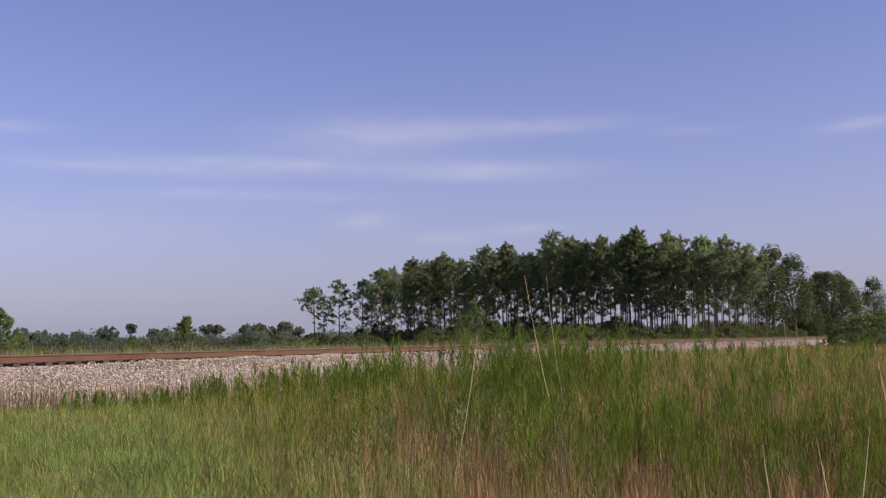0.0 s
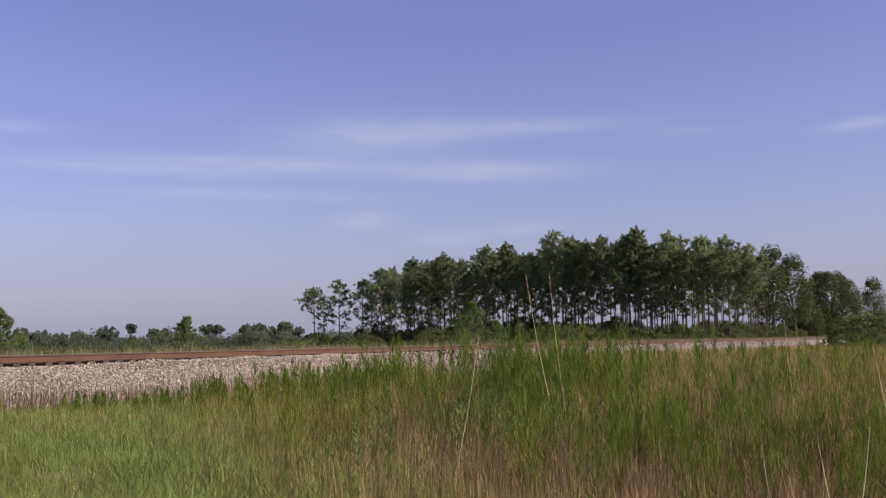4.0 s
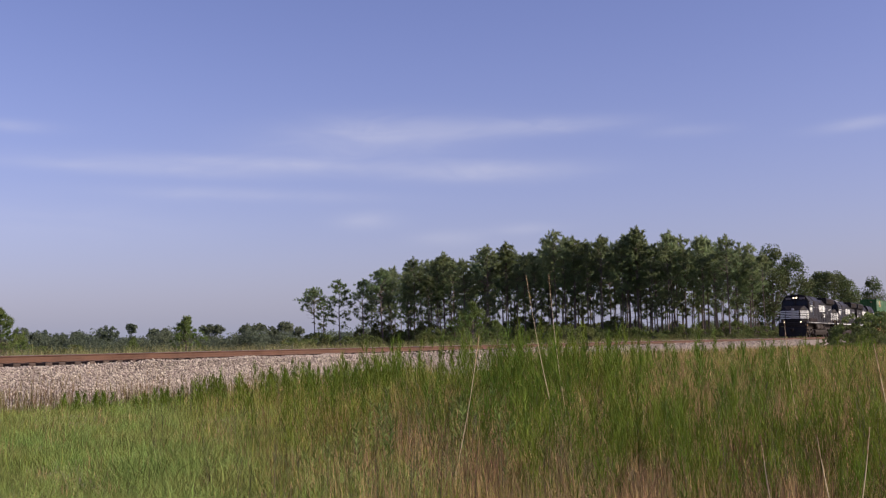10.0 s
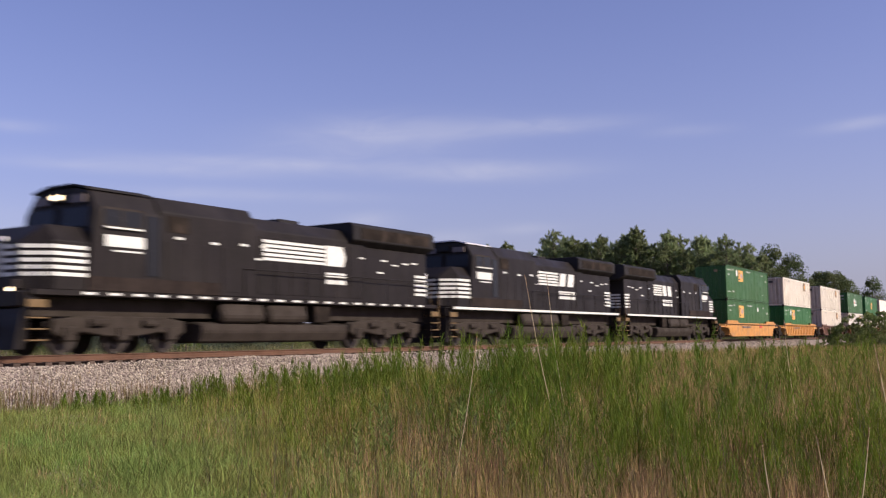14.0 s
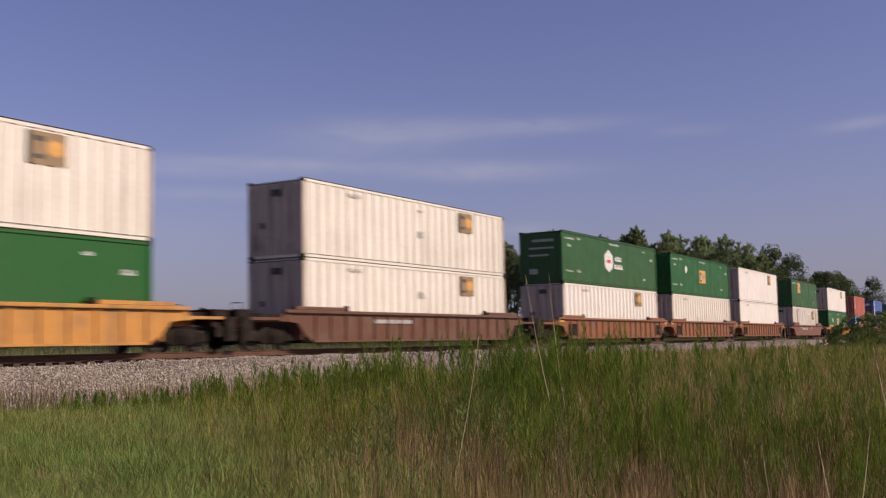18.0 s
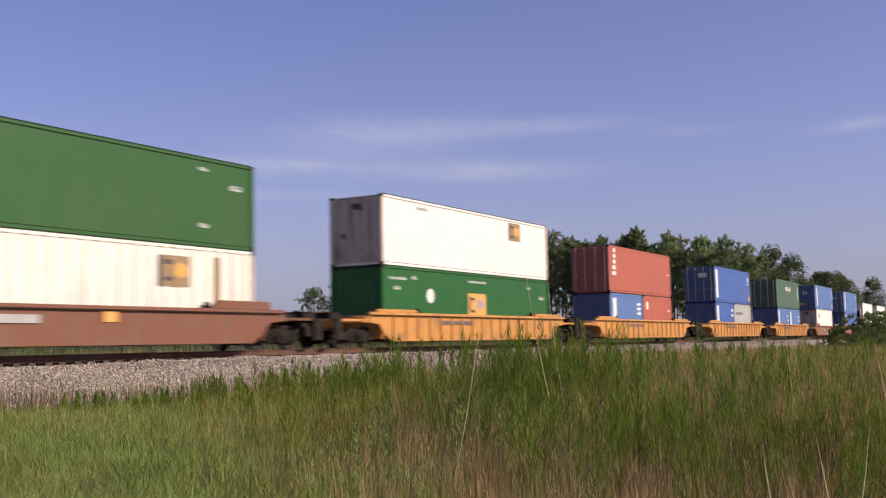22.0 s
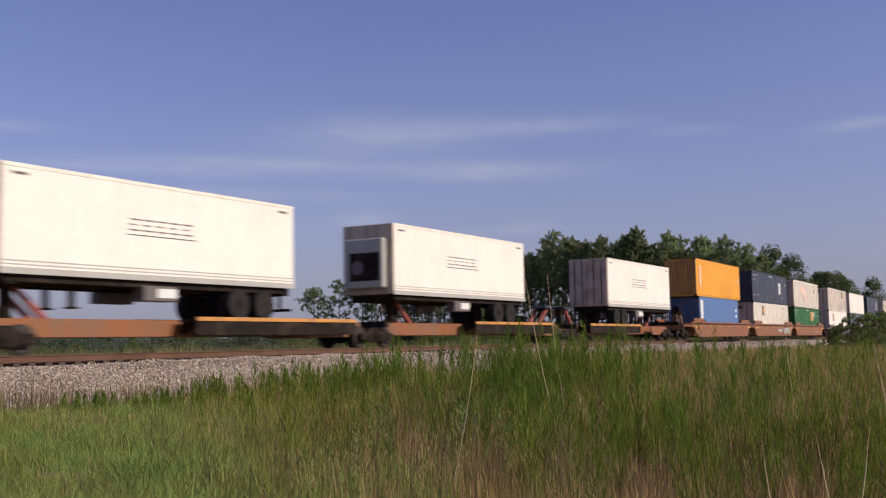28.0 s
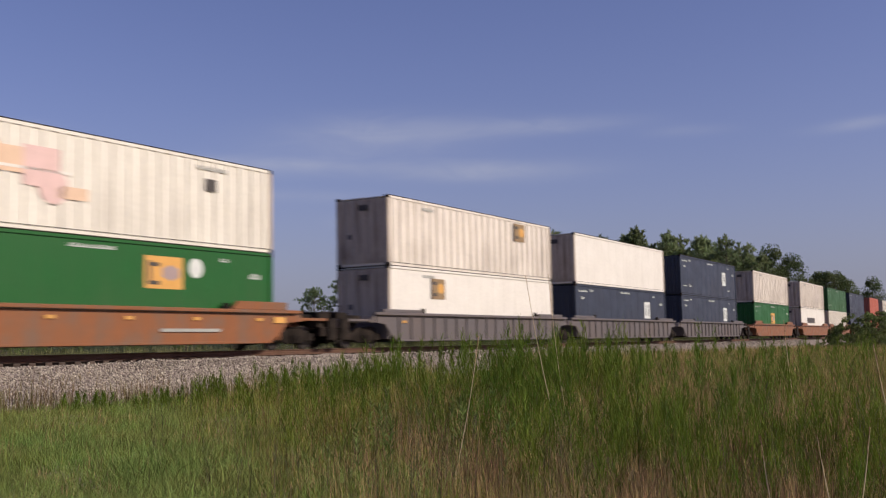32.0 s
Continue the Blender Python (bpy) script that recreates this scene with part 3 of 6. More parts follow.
    for _ in range(110):
        p = polar(rng.uniform(6.5, 27), rng.uniform(7.5, 17))
        for q in range(rng.integers(1, 4)):
            extra.append((p.x + rng.normal(0, .12), p.y + rng.normal(0, .12), rng.uniform(0.45, 0.95)))
    for _ in range(70):
        p = polar(rng.uniform(8, 22), rng.uniform(14, 30))
        extra.append((p.x, p.y, rng.uniform(1.12, 1.42)))
    extra = np.array(extra)
    cx, cy, H = np.concatenate([cx, extra[:, 0]]), np.concatenate([cy, extra[:, 1]]), np.concatenate([H, extra[:, 2]])
    m = 110
    s = rng.uniform(0.10, 1.0, (len(cx), m))
    lx = cx[:, None] + rng.normal(0, 0.075, s.shape) * (1.15 - s)
    ly = cy[:, None] + rng.normal(0, 0.075, s.shape) * (1.15 - s)
    lz = GROUND + H[:, None] * s
    dist = np.hypot(cx, cy)[:, None] * np.ones_like(s)
    v, f = blades(lx.ravel(), ly.ravel(), rng.uniform(0.08, 0.22, s.size), (0.003 + 0.00032 * dist).ravel(), rng.uniform(0.15, 0.9, s.size), rng, lz.ravel() - 0.05, 2)
    tagged(new("feathery_weeds", raw_mesh("feathery_weeds", v, f, M_WEED)), "tall feathery green weeds at the foot of the bank", "weeds", kind="stuff")
    # single clumps that stand out of the sward
    for az, dd, n, hh, sp, m_, nm, lab in ((15.2, 9.6, 260, 0.80, 0.10, M_DRY, "dry_grass_clump", "upright reddish-brown clump of dead grass"), (23.3, 9.8, 240, 0.52, 0.15, M_PALESTRAW, "dry_grass_clump", "greyish-white bleached clump of dead grass"),
                                       (11.0, 9.8, 200, 0.75, 0.10, M_DRY, "dry_grass_clump", "upright reddish-brown clump of dead grass"), (26.6, 10.2, 200, 0.55, 0.16, M_DRY, "dry_grass_clump", "low tan clump of dead grass"),
                                       (13.2, 11.5, 220, 0.95, 0.12, M_DRY, "dry_grass_clump", "upright reddish-brown clump of dead grass"), (9.2, 12.0, 200, 0.95, 0.15, M_DRY, "dry_grass_clump", "upright reddish-brown clump of dead grass"),
                                       (18.2, 9.3, 260, 0.70, 0.12, M_WEED, "green_grass_clump", "bright green clump of upright grass"), (12.4, 9.2, 260, 0.66, 0.12, M_WEED, "green_grass_clump", "bright green clump of upright grass"),
                                       (7.6, 9.6, 240, 0.75, 0.12, M_WEED, "green_grass_clump", "bright green clump of upright grass"),
                                       (14.4, 10.4, 260, 0.85, 0.13, M_DRY, "dry_grass_clump", "upright reddish-brown clump of dead grass"), (10.2, 10.6, 240, 0.80, 0.14, M_DRY, "dry_grass_clump", "upright reddish-brown clump of dead grass"),
                                       (12.0, 10.0, 220, 0.6, 0.16, M_PALESTRAW, "dry_grass_clump", "greyish-white bleached clump of dead grass"), (21.6, 9.6, 240, 0.55, 0.16, M_PALESTRAW, "dry_grass_clump", "greyish-white bleached clump of dead grass"),
                                       (19.6, 9.2, 220, 0.5, 0.14, M_DRY, "dry_grass_clump", "low tan clump of dead grass"), (17.0, 12.2, 260, 0.9, 0.15, M_DRY, "dry_grass_clump", "upright reddish-brown clump of dead grass"),
                                       (28.6, 10.6, 220, 0.45, 0.22, M_DRY, "dry_grass_clump", "low tan clump of dead grass"), (8.4, 11.0, 240, 0.85, 0.16, M_DRY, "dry_grass_clump", "upright reddish-brown clump of dead grass")):
        p = polar(az, dd)
        gx, gy = rng.normal(0, sp, n), rng.normal(0, sp, n)
        v, f = blades(gx, gy, hh * rng.uniform(0.5, 1.05, n), np.full(n, 0.0075), rng.uniform(0.02, 0.22, n), rng, np.full(n, -0.02))
        ob = tagged(new(nm, raw_mesh(nm, v, f, m_)), lab, "grass clump", "clumps in the grass")
        ob.matrix_basis = Matrix.Translation(p)
    # leafy weeds with narrow pale leaves along their stems
    kinds = []
    for q in range(3):
        stem, hh = G(), 0.62 + 0.12 * q
        stem.rod((0, 0, 0), (0.03, 0.02, hh * 0.55), 0.004, 5, 0.003).rod((0.03, 0.02, hh * 0.55), (0.02, 0.05, hh), 0.003, 5, 0.0015)
        n = 60
        u = rng.uniform(0.2, 1.0, n)
        v, f = blades(0.03 * u, 0.04 * u, rng.uniform(0.06, 0.13, n), np.full(n, 0.016), rng.uniform(0.6, 1.7, n), rng, hh * u - 0.02, 2)
        kinds.append((stem.mesh("stem", M_BROWN), raw_mesh("leaves", v, f, M_LUSH)))
    for i in range(44):
        p = polar(rng.uniform(24, 36) if i < 26 else rng.uniform(7, 24), rng.uniform(9.6, 14.5))
        w = thing("leafy_weed", "upright weed with narrow pale green leaves", "weed", "leafy weeds in the grass")
        w.matrix_basis = Matrix.Translation(p) @ pose(0, 0, 0, rng.uniform(-6, 6), rng.uniform(-6, 6), rng.uniform(0, 360)) @ Matrix.Diagonal((1, 1, rng.uniform(0.7, 1.15), 1))
        part("stem", kinds[i % 3][0], w)
        part("leaves", kinds[i % 3][1], w)
    # dark dead stems with short twigs
    cx, cy, cd = sample_field(520, rng, 8, 28, 6.5, 46)
    near = [polar(a, 8.6) for a in (20.6, 16.9, 15.9, 11.9, 25.2, 9.4, 22.1, 13.8)]
    cx, cy = np.append(cx, [p.x for p in near]), np.append(cy, [p.y for p in near])
    cd = np.hypot(cx, cy)
    n = len(cx)
    H = rng.uniform(0.45, 1.05, n) * np.where(np.degrees(np.arctan2(cy, cx)) > 34, 0.6, 1.0)
    V, F, off = [], [], 0
    for q in range(9):
        lz = GROUND + (H * (0.30 + 0.08 * q) if q else 0 * H)
        v, f = blades(cx, cy, H * (0.16 if q else 1.0), (0.0045 + 0.00026 * cd) * (0.6 if q else 1.0), rng.uniform(0.5, 0.9, n) if q else rng.uniform(0.01, 0.12, n), rng, lz, 2)
        V.append(v)
        F.append(f + off)
        off += len(v)
    tagged(new("dead_weed_stems", raw_mesh("dead_weed_stems", np.concatenate(V), np.concatenate(F), M_STEMD)), "dark dead weed stems standing in the grass", "weeds", kind="stuff")
    # rough grass on the far side of the line
    n = 60000
    x = 15 + 230 * rng.random(n) ** 1.5
    y = line_y(x) + 3.6 + rng.exponential(16, n)
    h = rng.uniform(0.9, 1.9, n)
    v, f = blades(x, y, h, np.full(n, 0.035), rng.uniform(0.05, 0.5, n), rng, segs=2)
    tagged(new("far_side_grass", raw_mesh("far_side_grass", v, f, M_FIELD)), "rough green field grass beyond the rails", "grass", kind="stuff")


def build_stalks():
    """Dry seed stalks that lean and sway in the breeze: foot and tip as azimuth, distance, height."""
    rows = ((24.05, 12.0, -1.32, 25.95, 12.0, 0.83, 1), (23.6, 12.4, -1.32, 24.75, 12.4, 0.86, 1), (30.25, 9.7, -1.32, 28.55, 9.7, 0.14, 0.5),
            (13.35, 9.0, -1.32, 14.1, 9.0, -0.72, 0.4), (6.6, 9.0, -1.32, 8.5, 9.0, 0.0, 0.8), (10.0, 9.2, -1.32, 8.9, 9.2, -0.66, 0.4),
            (10.4, 9.4, -1.32, 11.4, 9.4, -0.75, 0.4), (20.3, 11, -1.32, 19.9, 11, -0.45, 0.3), (12.0, 12, -1.32, 12.7, 12, 0.25, 0.6))
    rnd = random.Random(5)
    for a0, d0, z0, a1, d1, z1, sway in rows:
        if d0 < 9.5:
            z1 = 0.07 + (z1 - 0.07) * 7.3 / d1
            d0 = d1 = 7.3
        foot, tip = polar(a0, d0, z0), polar(a1, d1, z1)
        st = thing("grass_stalk", "tall dry straw-coloured seed stalk in the grass", "grass stalk", "tall dry stalks", Matrix.Translation(foot))
        up = tip - foot
        g, prev = G(), Vector((0, 0, 0))
        bow = up.cross(Vector((0, 0, 1))).normalized().cross(up).normalized() * -0.014 * up.length
        pts = [up * (i / 6) + bow * math.sin(math.pi * i / 6) for i in range(7)]
        for i in range(6):
            g.rod(pts[i], pts[i + 1], 0.0050 - 0.0005 * i, 5, 0.0050 - 0.0005 * (i + 1))
        part("stem", g.mesh("stem", M_STRAW), st)
        h = G()
        for i in range(14):
            s = 0.80 + 0.2 * i / 14
            p = up * s + bow * math.sin(math.pi * s)
            q = p + Vector((rnd.uniform(-.008, .008), rnd.uniform(-.008, .008), 0.03))
            h.rod(p, q, 0.003, 4, 0.001)
        part("seed_head", h.mesh("seed_head", M_DRY), st)
        rr = []
        for i in range(17):
            t = i * 2.0
            a = sway * (0.45 * math.sin(t * 0.9 + a0) + 0.25 * math.sin(t * 2.3 + a1))
            rr.append((t, Matrix.Translation(foot) @ pose(0, 0, 0, a * 0.6, a, 0)))
        MOVERS.append((st, rr))


# ---- trees ----
def leaf_cloud(centers, radii, per, size, rng, flat=0.75, up=0.0, wide=0.42):
    """Small leaf triangles in and on the shells of clumps, facing outwards."""
    n = len(centers)
    c = np.repeat(centers, per, 0)
    r = np.repeat(radii, per)
    d = rng.normal(size=(n * per, 3))
    d /= np.linalg.norm(d, axis=1)[:, None]
    p = c + d * (r * rng.uniform(0.5, 1.0, n * per) ** 0.6)[:, None] * np.array([1, 1, flat])
    s = size * rng.uniform(0.6, 1.4, n * per)
    face = d + rng.normal(size=(n * per, 3)) * 0.55
    face[:, 2] += 0.25
    face /= np.linalg.norm(face, axis=1)[:, None]
    a = rng.normal(size=(n * per, 3)) * 0.6 + d * 0.5
    a[:, 2] += up
    a -= face * np.sum(a * face, axis=1)[:, None] * 0.8
    a /= np.linalg.norm(a, axis=1)[:, None] + 1e-9
    b = np.cross(a, face)
    b /= np.linalg.norm(b, axis=1)[:, None] + 1e-9
    v = np.stack([p - b * s[:, None] * wide, p + b * s[:, None] * wide, p + a * s[:, None]], 1)
    f = np.arange(n * per * 3).reshape(-1, 3)
    return v.reshape(-1, 3), f


def needle_tufts(centers, ways, per, size, width, rng):
    """Tufts of narrow needles that burst from each centre along its way."""
    n = len(centers) * per
    c = np.repeat(centers, per, 0) + rng.normal(0, 0.10 * size, (n, 3))
    d = np.repeat(ways, per, 0) + rng.normal(0, 0.62, (n, 3))
    d /= np.linalg.norm(d, axis=1)[:, None] + 1e-9
    b = np.cross(d, rng.normal(size=(n, 3)))
    b /= np.linalg.norm(b, axis=1)[:, None] + 1e-9
    l = size * rng.uniform(0.6, 1.3, n)[:, None]
    v = np.stack([c - b * width, c + b * width, c + d * l], 1)
    return v.reshape(-1, 3), np.arange(n * 3).reshape(-1, 3)


def pine_meshes(seed, height=20.0, crown_from=0.42, spread=2.5, leaves=M_NEEDLE, branches=30, tufts=6, needles=22, trunk=0.20, size=0.55, width=0.05, cone=False):
    rng = np.random.default_rng(seed)
    g = G()
    bend = rng.normal(0, 0.28, 2)
    pts = [Vector((bend[0] * math.sin(2.2 * i / 8), bend[1] * math.sin(2.9 * i / 8), height * 0.97 * i / 8)) for i in range(9)]
    for i in range(8):
        g.rod(pts[i], pts[i + 1], trunk * (1 - i / 9) + 0.02, 7, trunk * (1 - (i + 1) / 9) + 0.02)

    def axis(z):
        k = min(max(z, 0) / (height * 0.97) * 8, 7.999)
        i = int(k)
        return pts[i].lerp(pts[i + 1], k - i)

    cs, ws = [], []
    k = spread / 3.0
    gap = rng.uniform(0, 6.28)
    for j in range(branches):
        u = ((j + rng.random()) / branches) ** 0.8
        z = height * (crown_from + (0.95 - crown_from) * u)
        env = spread * (1.08 - u) if cone else spread * min(1.0, 1.25 * (1.04 - u) ** 0.5) * (0.45 + 0.55 * min(1, u / 0.4))
        a = j * 2.4 + rng.uniform(-0.6, 0.6)
        if not cone and u < 0.5 and math.cos(a - gap) > 0.6:
            continue
        reach = env * (0.42 + 0.62 * rng.random())
        base = axis(z - 0.2 * env)
        rise = rng.uniform(0.5, 0.95) if cone else rng.uniform(0.0, 0.42)
        tip = Vector((base.x + reach * math.cos(a), base.y + reach * math.sin(a), z + reach * rise))
        g.rod(base, tip, 0.05 * k, 4, 0.012)
        out = Vector((math.cos(a), math.sin(a), 0.75 if not cone else 1.3)).normalized()
        for q in range(tufts):
            w = rng.uniform(0.42, 1.06) if q else 1.0
            c = base.lerp(tip, w)
            cs.append((c.x + rng.normal(0, 0.26) * k, c.y + rng.normal(0, 0.26) * k, c.z + rng.normal(0.08, 0.16) * k))
            ws.append(tuple(out * (0.55 + 0.5 * w)))
    for j in range(10):
        z = height * (0.885 + 0.0115 * j)
        b = axis(min(z, height * 0.965))
        r = 0.55 * k * (1 - j / 10)
        a = rng.uniform(0, 6.28)
        cs.append((b.x + r * math.cos(a), b.y + r * math.sin(a), z))
        ws.append((0.5 * math.cos(a), 0.5 * math.sin(a), 1.0))
    for j in range(6):
        z = height * rng.uniform(crown_from * 0.45, crown_from)
        b = axis(z)
        a = rng.uniform(0, 6.28)
        g.rod(b, b + Vector((math.cos(a) * 1.1, math.sin(a) * 1.1, 0.2)) * k, 0.03 * k, 4, 0.008)
    v, f = needle_tufts(np.array(cs), np.array(ws), needles, size, width, rng)
    return g.mesh("trunk", M_BARK), raw_mesh("crown", v, f, leaves)


def broad_meshes(seed, height, width, leaves, clumps=110, per=60, base=0.12, size=0.45, lump=(0.08, 0.16), fill=0.35):
    rng = np.random.default_rng(seed)
    g = G()
    g.rod((0, 0, 0), (0.1, 0, height * 0.35), 0.05 * height * 0.5, 8, 0.03 * height * 0.5)
    cs, rs = [], []
    for j in range(clumps):
        a, u = rng.uniform(0, 6.28), rng.uniform(base, 1.0)
        prof = math.sin(math.pi * (0.20 + 0.76 * (u - base) / (1 - base))) ** 0.6
        rr = width / 2 * prof * rng.uniform(fill, 1.0) ** 0.5
        c = (rr * math.cos(a), rr * math.sin(a), height * u * rng.uniform(0.93, 1.0))
        cs.append(c)
        rs.append(rng.uniform(*lump) * height * (0.7 if u > 0.85 else 1))
        if j % 9 == 0:
            g.rod((0, 0, height * 0.3), c, 0.012 * height, 5, 0.003 * height)
    v, f = leaf_cloud(np.array(cs), np.array(rs), per, size, rng, 0.85)
    return g.mesh("trunk", M_BARK), raw_mesh("crown", v, f, leaves)


def plant(meshes, name, label, category, group, at, scale=1.0, turn=0.0, zs=1.0):
    t = thing(name, label, category, group)
    t.matrix_basis = Matrix.Translation(at) @ pose(0, 0, 0, 0, 0, turn) @ Matrix.Diagonal((scale, scale, scale * zs, 1))
    part("trunk", meshes[0], t)
    part("crown", meshes[1], t)
    return t


def build_trees():
    rnd = random.Random(21)
    pines = [pine_meshes(30 + i, 20, (0.36, 0.50, 0.31, 0.57, 0.41, 0.46, 0.53)[i], (3.4, 3.0, 3.7, 3.1, 3.5, 3.8, 3.2)[i], branches=38, tufts=8, needles=22, trunk=0.13, size=0.50, width=0.055) for i in range(7)]
    inner = [pine_meshes(50 + i, 20, (0.27, 0.38, 0.33)[i], (3.4, 3.1, 3.7)[i], branches=30, tufts=6, needles=10, trunk=0.12, size=0.65, width=0.10) for i in range(3)]
    lab = "tall pine with a bare trunk and dark green crown"
    # skyline of the stand: azimuth, rise of the tops in milliradians
    sk = ((33.8, 72), (32.0, 83), (30.3, 87), (29.3, 80), (28.0, 93), (26.9, 95.5), (26.0, 84), (24.3, 105), (23.4, 99), (21.9, 99),
          (20.0, 106), (19.0, 89), (18.3, 101), (16.6, 95), (15.4, 94.5), (14.4, 86), (13.6, 77))
    A, R = [s[0] for s in sk][::-1], [s[1] / 1000 for s in sk][::-1]
    for az, rise in sk:
        X = 190 + rnd.uniform(-2, 6)
        d = X / math.cos(radians(az))
        h = rise / 1000 * d + 1.4
        plant(pines[rnd.randrange(7)], "pine_tree", lab, "tree", "pine stand", polar(az, d), h / 20, rnd.uniform(0, 360))
    for row in range(6):
        X = 192 + row * 7.0
        az = 13.4 + rnd.uniform(0, 1)
        while az < 33.6:
            d = X / math.cos(radians(az)) + rnd.uniform(-2.5, 2.5)
            h = (float(np.interp(az, A, R)) * d + 1.4) * rnd.uniform(0.78, 0.99)
            kind = pines[rnd.randrange(7)] if row < 2 else inner[rnd.randrange(3)]
            plant(kind, "pine_tree", lab, "tree", "pine stand", polar(az, d), h / 20, rnd.uniform(0, 360))
            az += rnd.uniform(0.4, 1.15)
    # thinner pines at the open end of the stand
    thin = [pine_meshes(60 + i, 14, (0.58, 0.32, 0.36)[i], (4.6, 3.0, 3.8)[i], branches=32, tufts=8, needles=26, trunk=0.13, size=0.48, width=0.05) for i in range(3)]
    for az, d, px, k in ((37.25, 232, 104, 0), (36.85, 240, 84, 1), (35.9, 228, 117, 1), (34.6, 226, 118, 2), (34.2, 236, 104, 1), (33.6, 224, 136, 2)):
        plant(thin[k], "pine_tree", "slender open-crowned pine at the end of the stand", "tree", "pine stand", polar(az, d), (px / 1884 * d + 1.4) / 14, rnd.uniform(0, 360))
    # broadleaf trees at the line
    tall = broad_meshes(80, 17, 5.8, M_OAK, 100, 90, 0.26, 0.26, (0.05, 0.11))
    plant(tall, "oak_tree", "tall uneven broadleaf tree beside the pines", "tree", "", polar(13.2, 205), 1.08, 30)
    plant(tall, "oak_tree", "tall uneven broadleaf tree beside the pines", "tree", "", polar(12.15, 207), 0.98, 150)
    oak = broad_meshes(81, 12.5, 10.6, M_OAK, 420, 80, 0.05, 0.24, (0.065, 0.10), 0.45)
    plant(oak, "oak_tree", "broad round dark green oak", "tree", "", polar(10.45, 232), 1.17, 0)
    plant(oak, "oak_tree", "small rounded dark tree in front of the pines", "tree", "", polar(11.6, 215), 0.62, 70)
    plant(tall, "oak_tree", "loose-crowned tree beyond the line", "tree", "", polar(8.4, 262), 0.86, 210)
    # young pines in the field
    young = pine_meshes(70, 4.5, 0.05, 2.0, M_YOUNG, 34, 6, 26, 0.06, 0.30, 0.030, True)
    for az, d, px in ((43.85, 96, 56), (53.0, 100, 72), (28.9, 150, 72), (29.3, 155, 56), (27.6, 120, 40), (46.6, 130, 22), (52.0, 140, 30)):
        plant(young, "young_pine", "bushy bright green young pine in the field", "tree", "young pines", polar(az, d), (px / 1884 * d + 1.35) / 4.5, rnd.uniform(0, 360))
    # undergrowth along the stand and on the near side of the line
    bush = [broad_meshes(90 + i, 2.6, 4.2, M_SHRUB, 70, 44, 0.05, 0.13, (0.06, 0.13), 0.5) for i in range(3)]
    for i in range(64):
        az = 12.0 + 25.5 * (i + rnd.random()) / 64
        d = (178 + rnd.uniform(-8, 26)) / math.cos(radians(az))
        plant(bush[i % 3], "shrub", "leafy green shrub at the edge of the pines", "shrub", "undergrowth", polar(az, d), rnd.uniform(0.8, 1.75), rnd.uniform(0, 360))
    # saplings that close the view between the trunks
    sapling = [broad_meshes(95 + i, 6.0, 4.0, M_SHRUB, 70, 34, 0.08, 0.26, (0.05, 0.10), 0.4) for i in range(2)]
    for i in range(46):
        az = 21.0 + 14.5 * (i + rnd.random()) / 46
        d = (187 + rnd.uniform(-2, 22)) / math.cos(radians(az))
        plant(sapling[i % 2], "sapling", "leafy sapling among the pine trunks", "tree", "undergrowth", polar(az, d), rnd.uniform(0.5, 1.15), rnd.uniform(0, 360))
    for i in range(44):
        az = 12.6 + 21.0 * (i + rnd.random()) / 44
        d = (216 + rnd.uniform(-4, 22)) / math.cos(radians(az))
        plant(sapling[i % 2], "sapling", "leafy sapling among the pine trunks", "tree", "undergrowth", polar(az, d), rnd.uniform(0.5, 0.95), rnd.uniform(0, 360))
    for az, d, s in ((9.0, 92, 1.2), (9.5, 93, 0.95), (8.3, 95, 1.26), (7.6, 92, 1.22), (9.8, 90, 0.6), (6.8, 96, 1.2), (8.7, 80, 0.7), (10.6, 95, 0.5)):
        plant(bush[int(d) % 3], "shrub", "dense green shrub on the near side of the track", "shrub", "trackside shrubs", polar(az, d), s, rnd.uniform(0, 360))
    for az, d, s in ((38.5, 190, 1.2), (37.8, 170, 1.0), (52.2, 150, 1.2), (49.5, 190, 1.0), (51.0, 160, .9)):
        plant(bush[int(d) % 3], "shrub", "leafy green shrub in the open field", "shrub", "undergrowth", polar(az, d), s, rnd.uniform(0, 360))


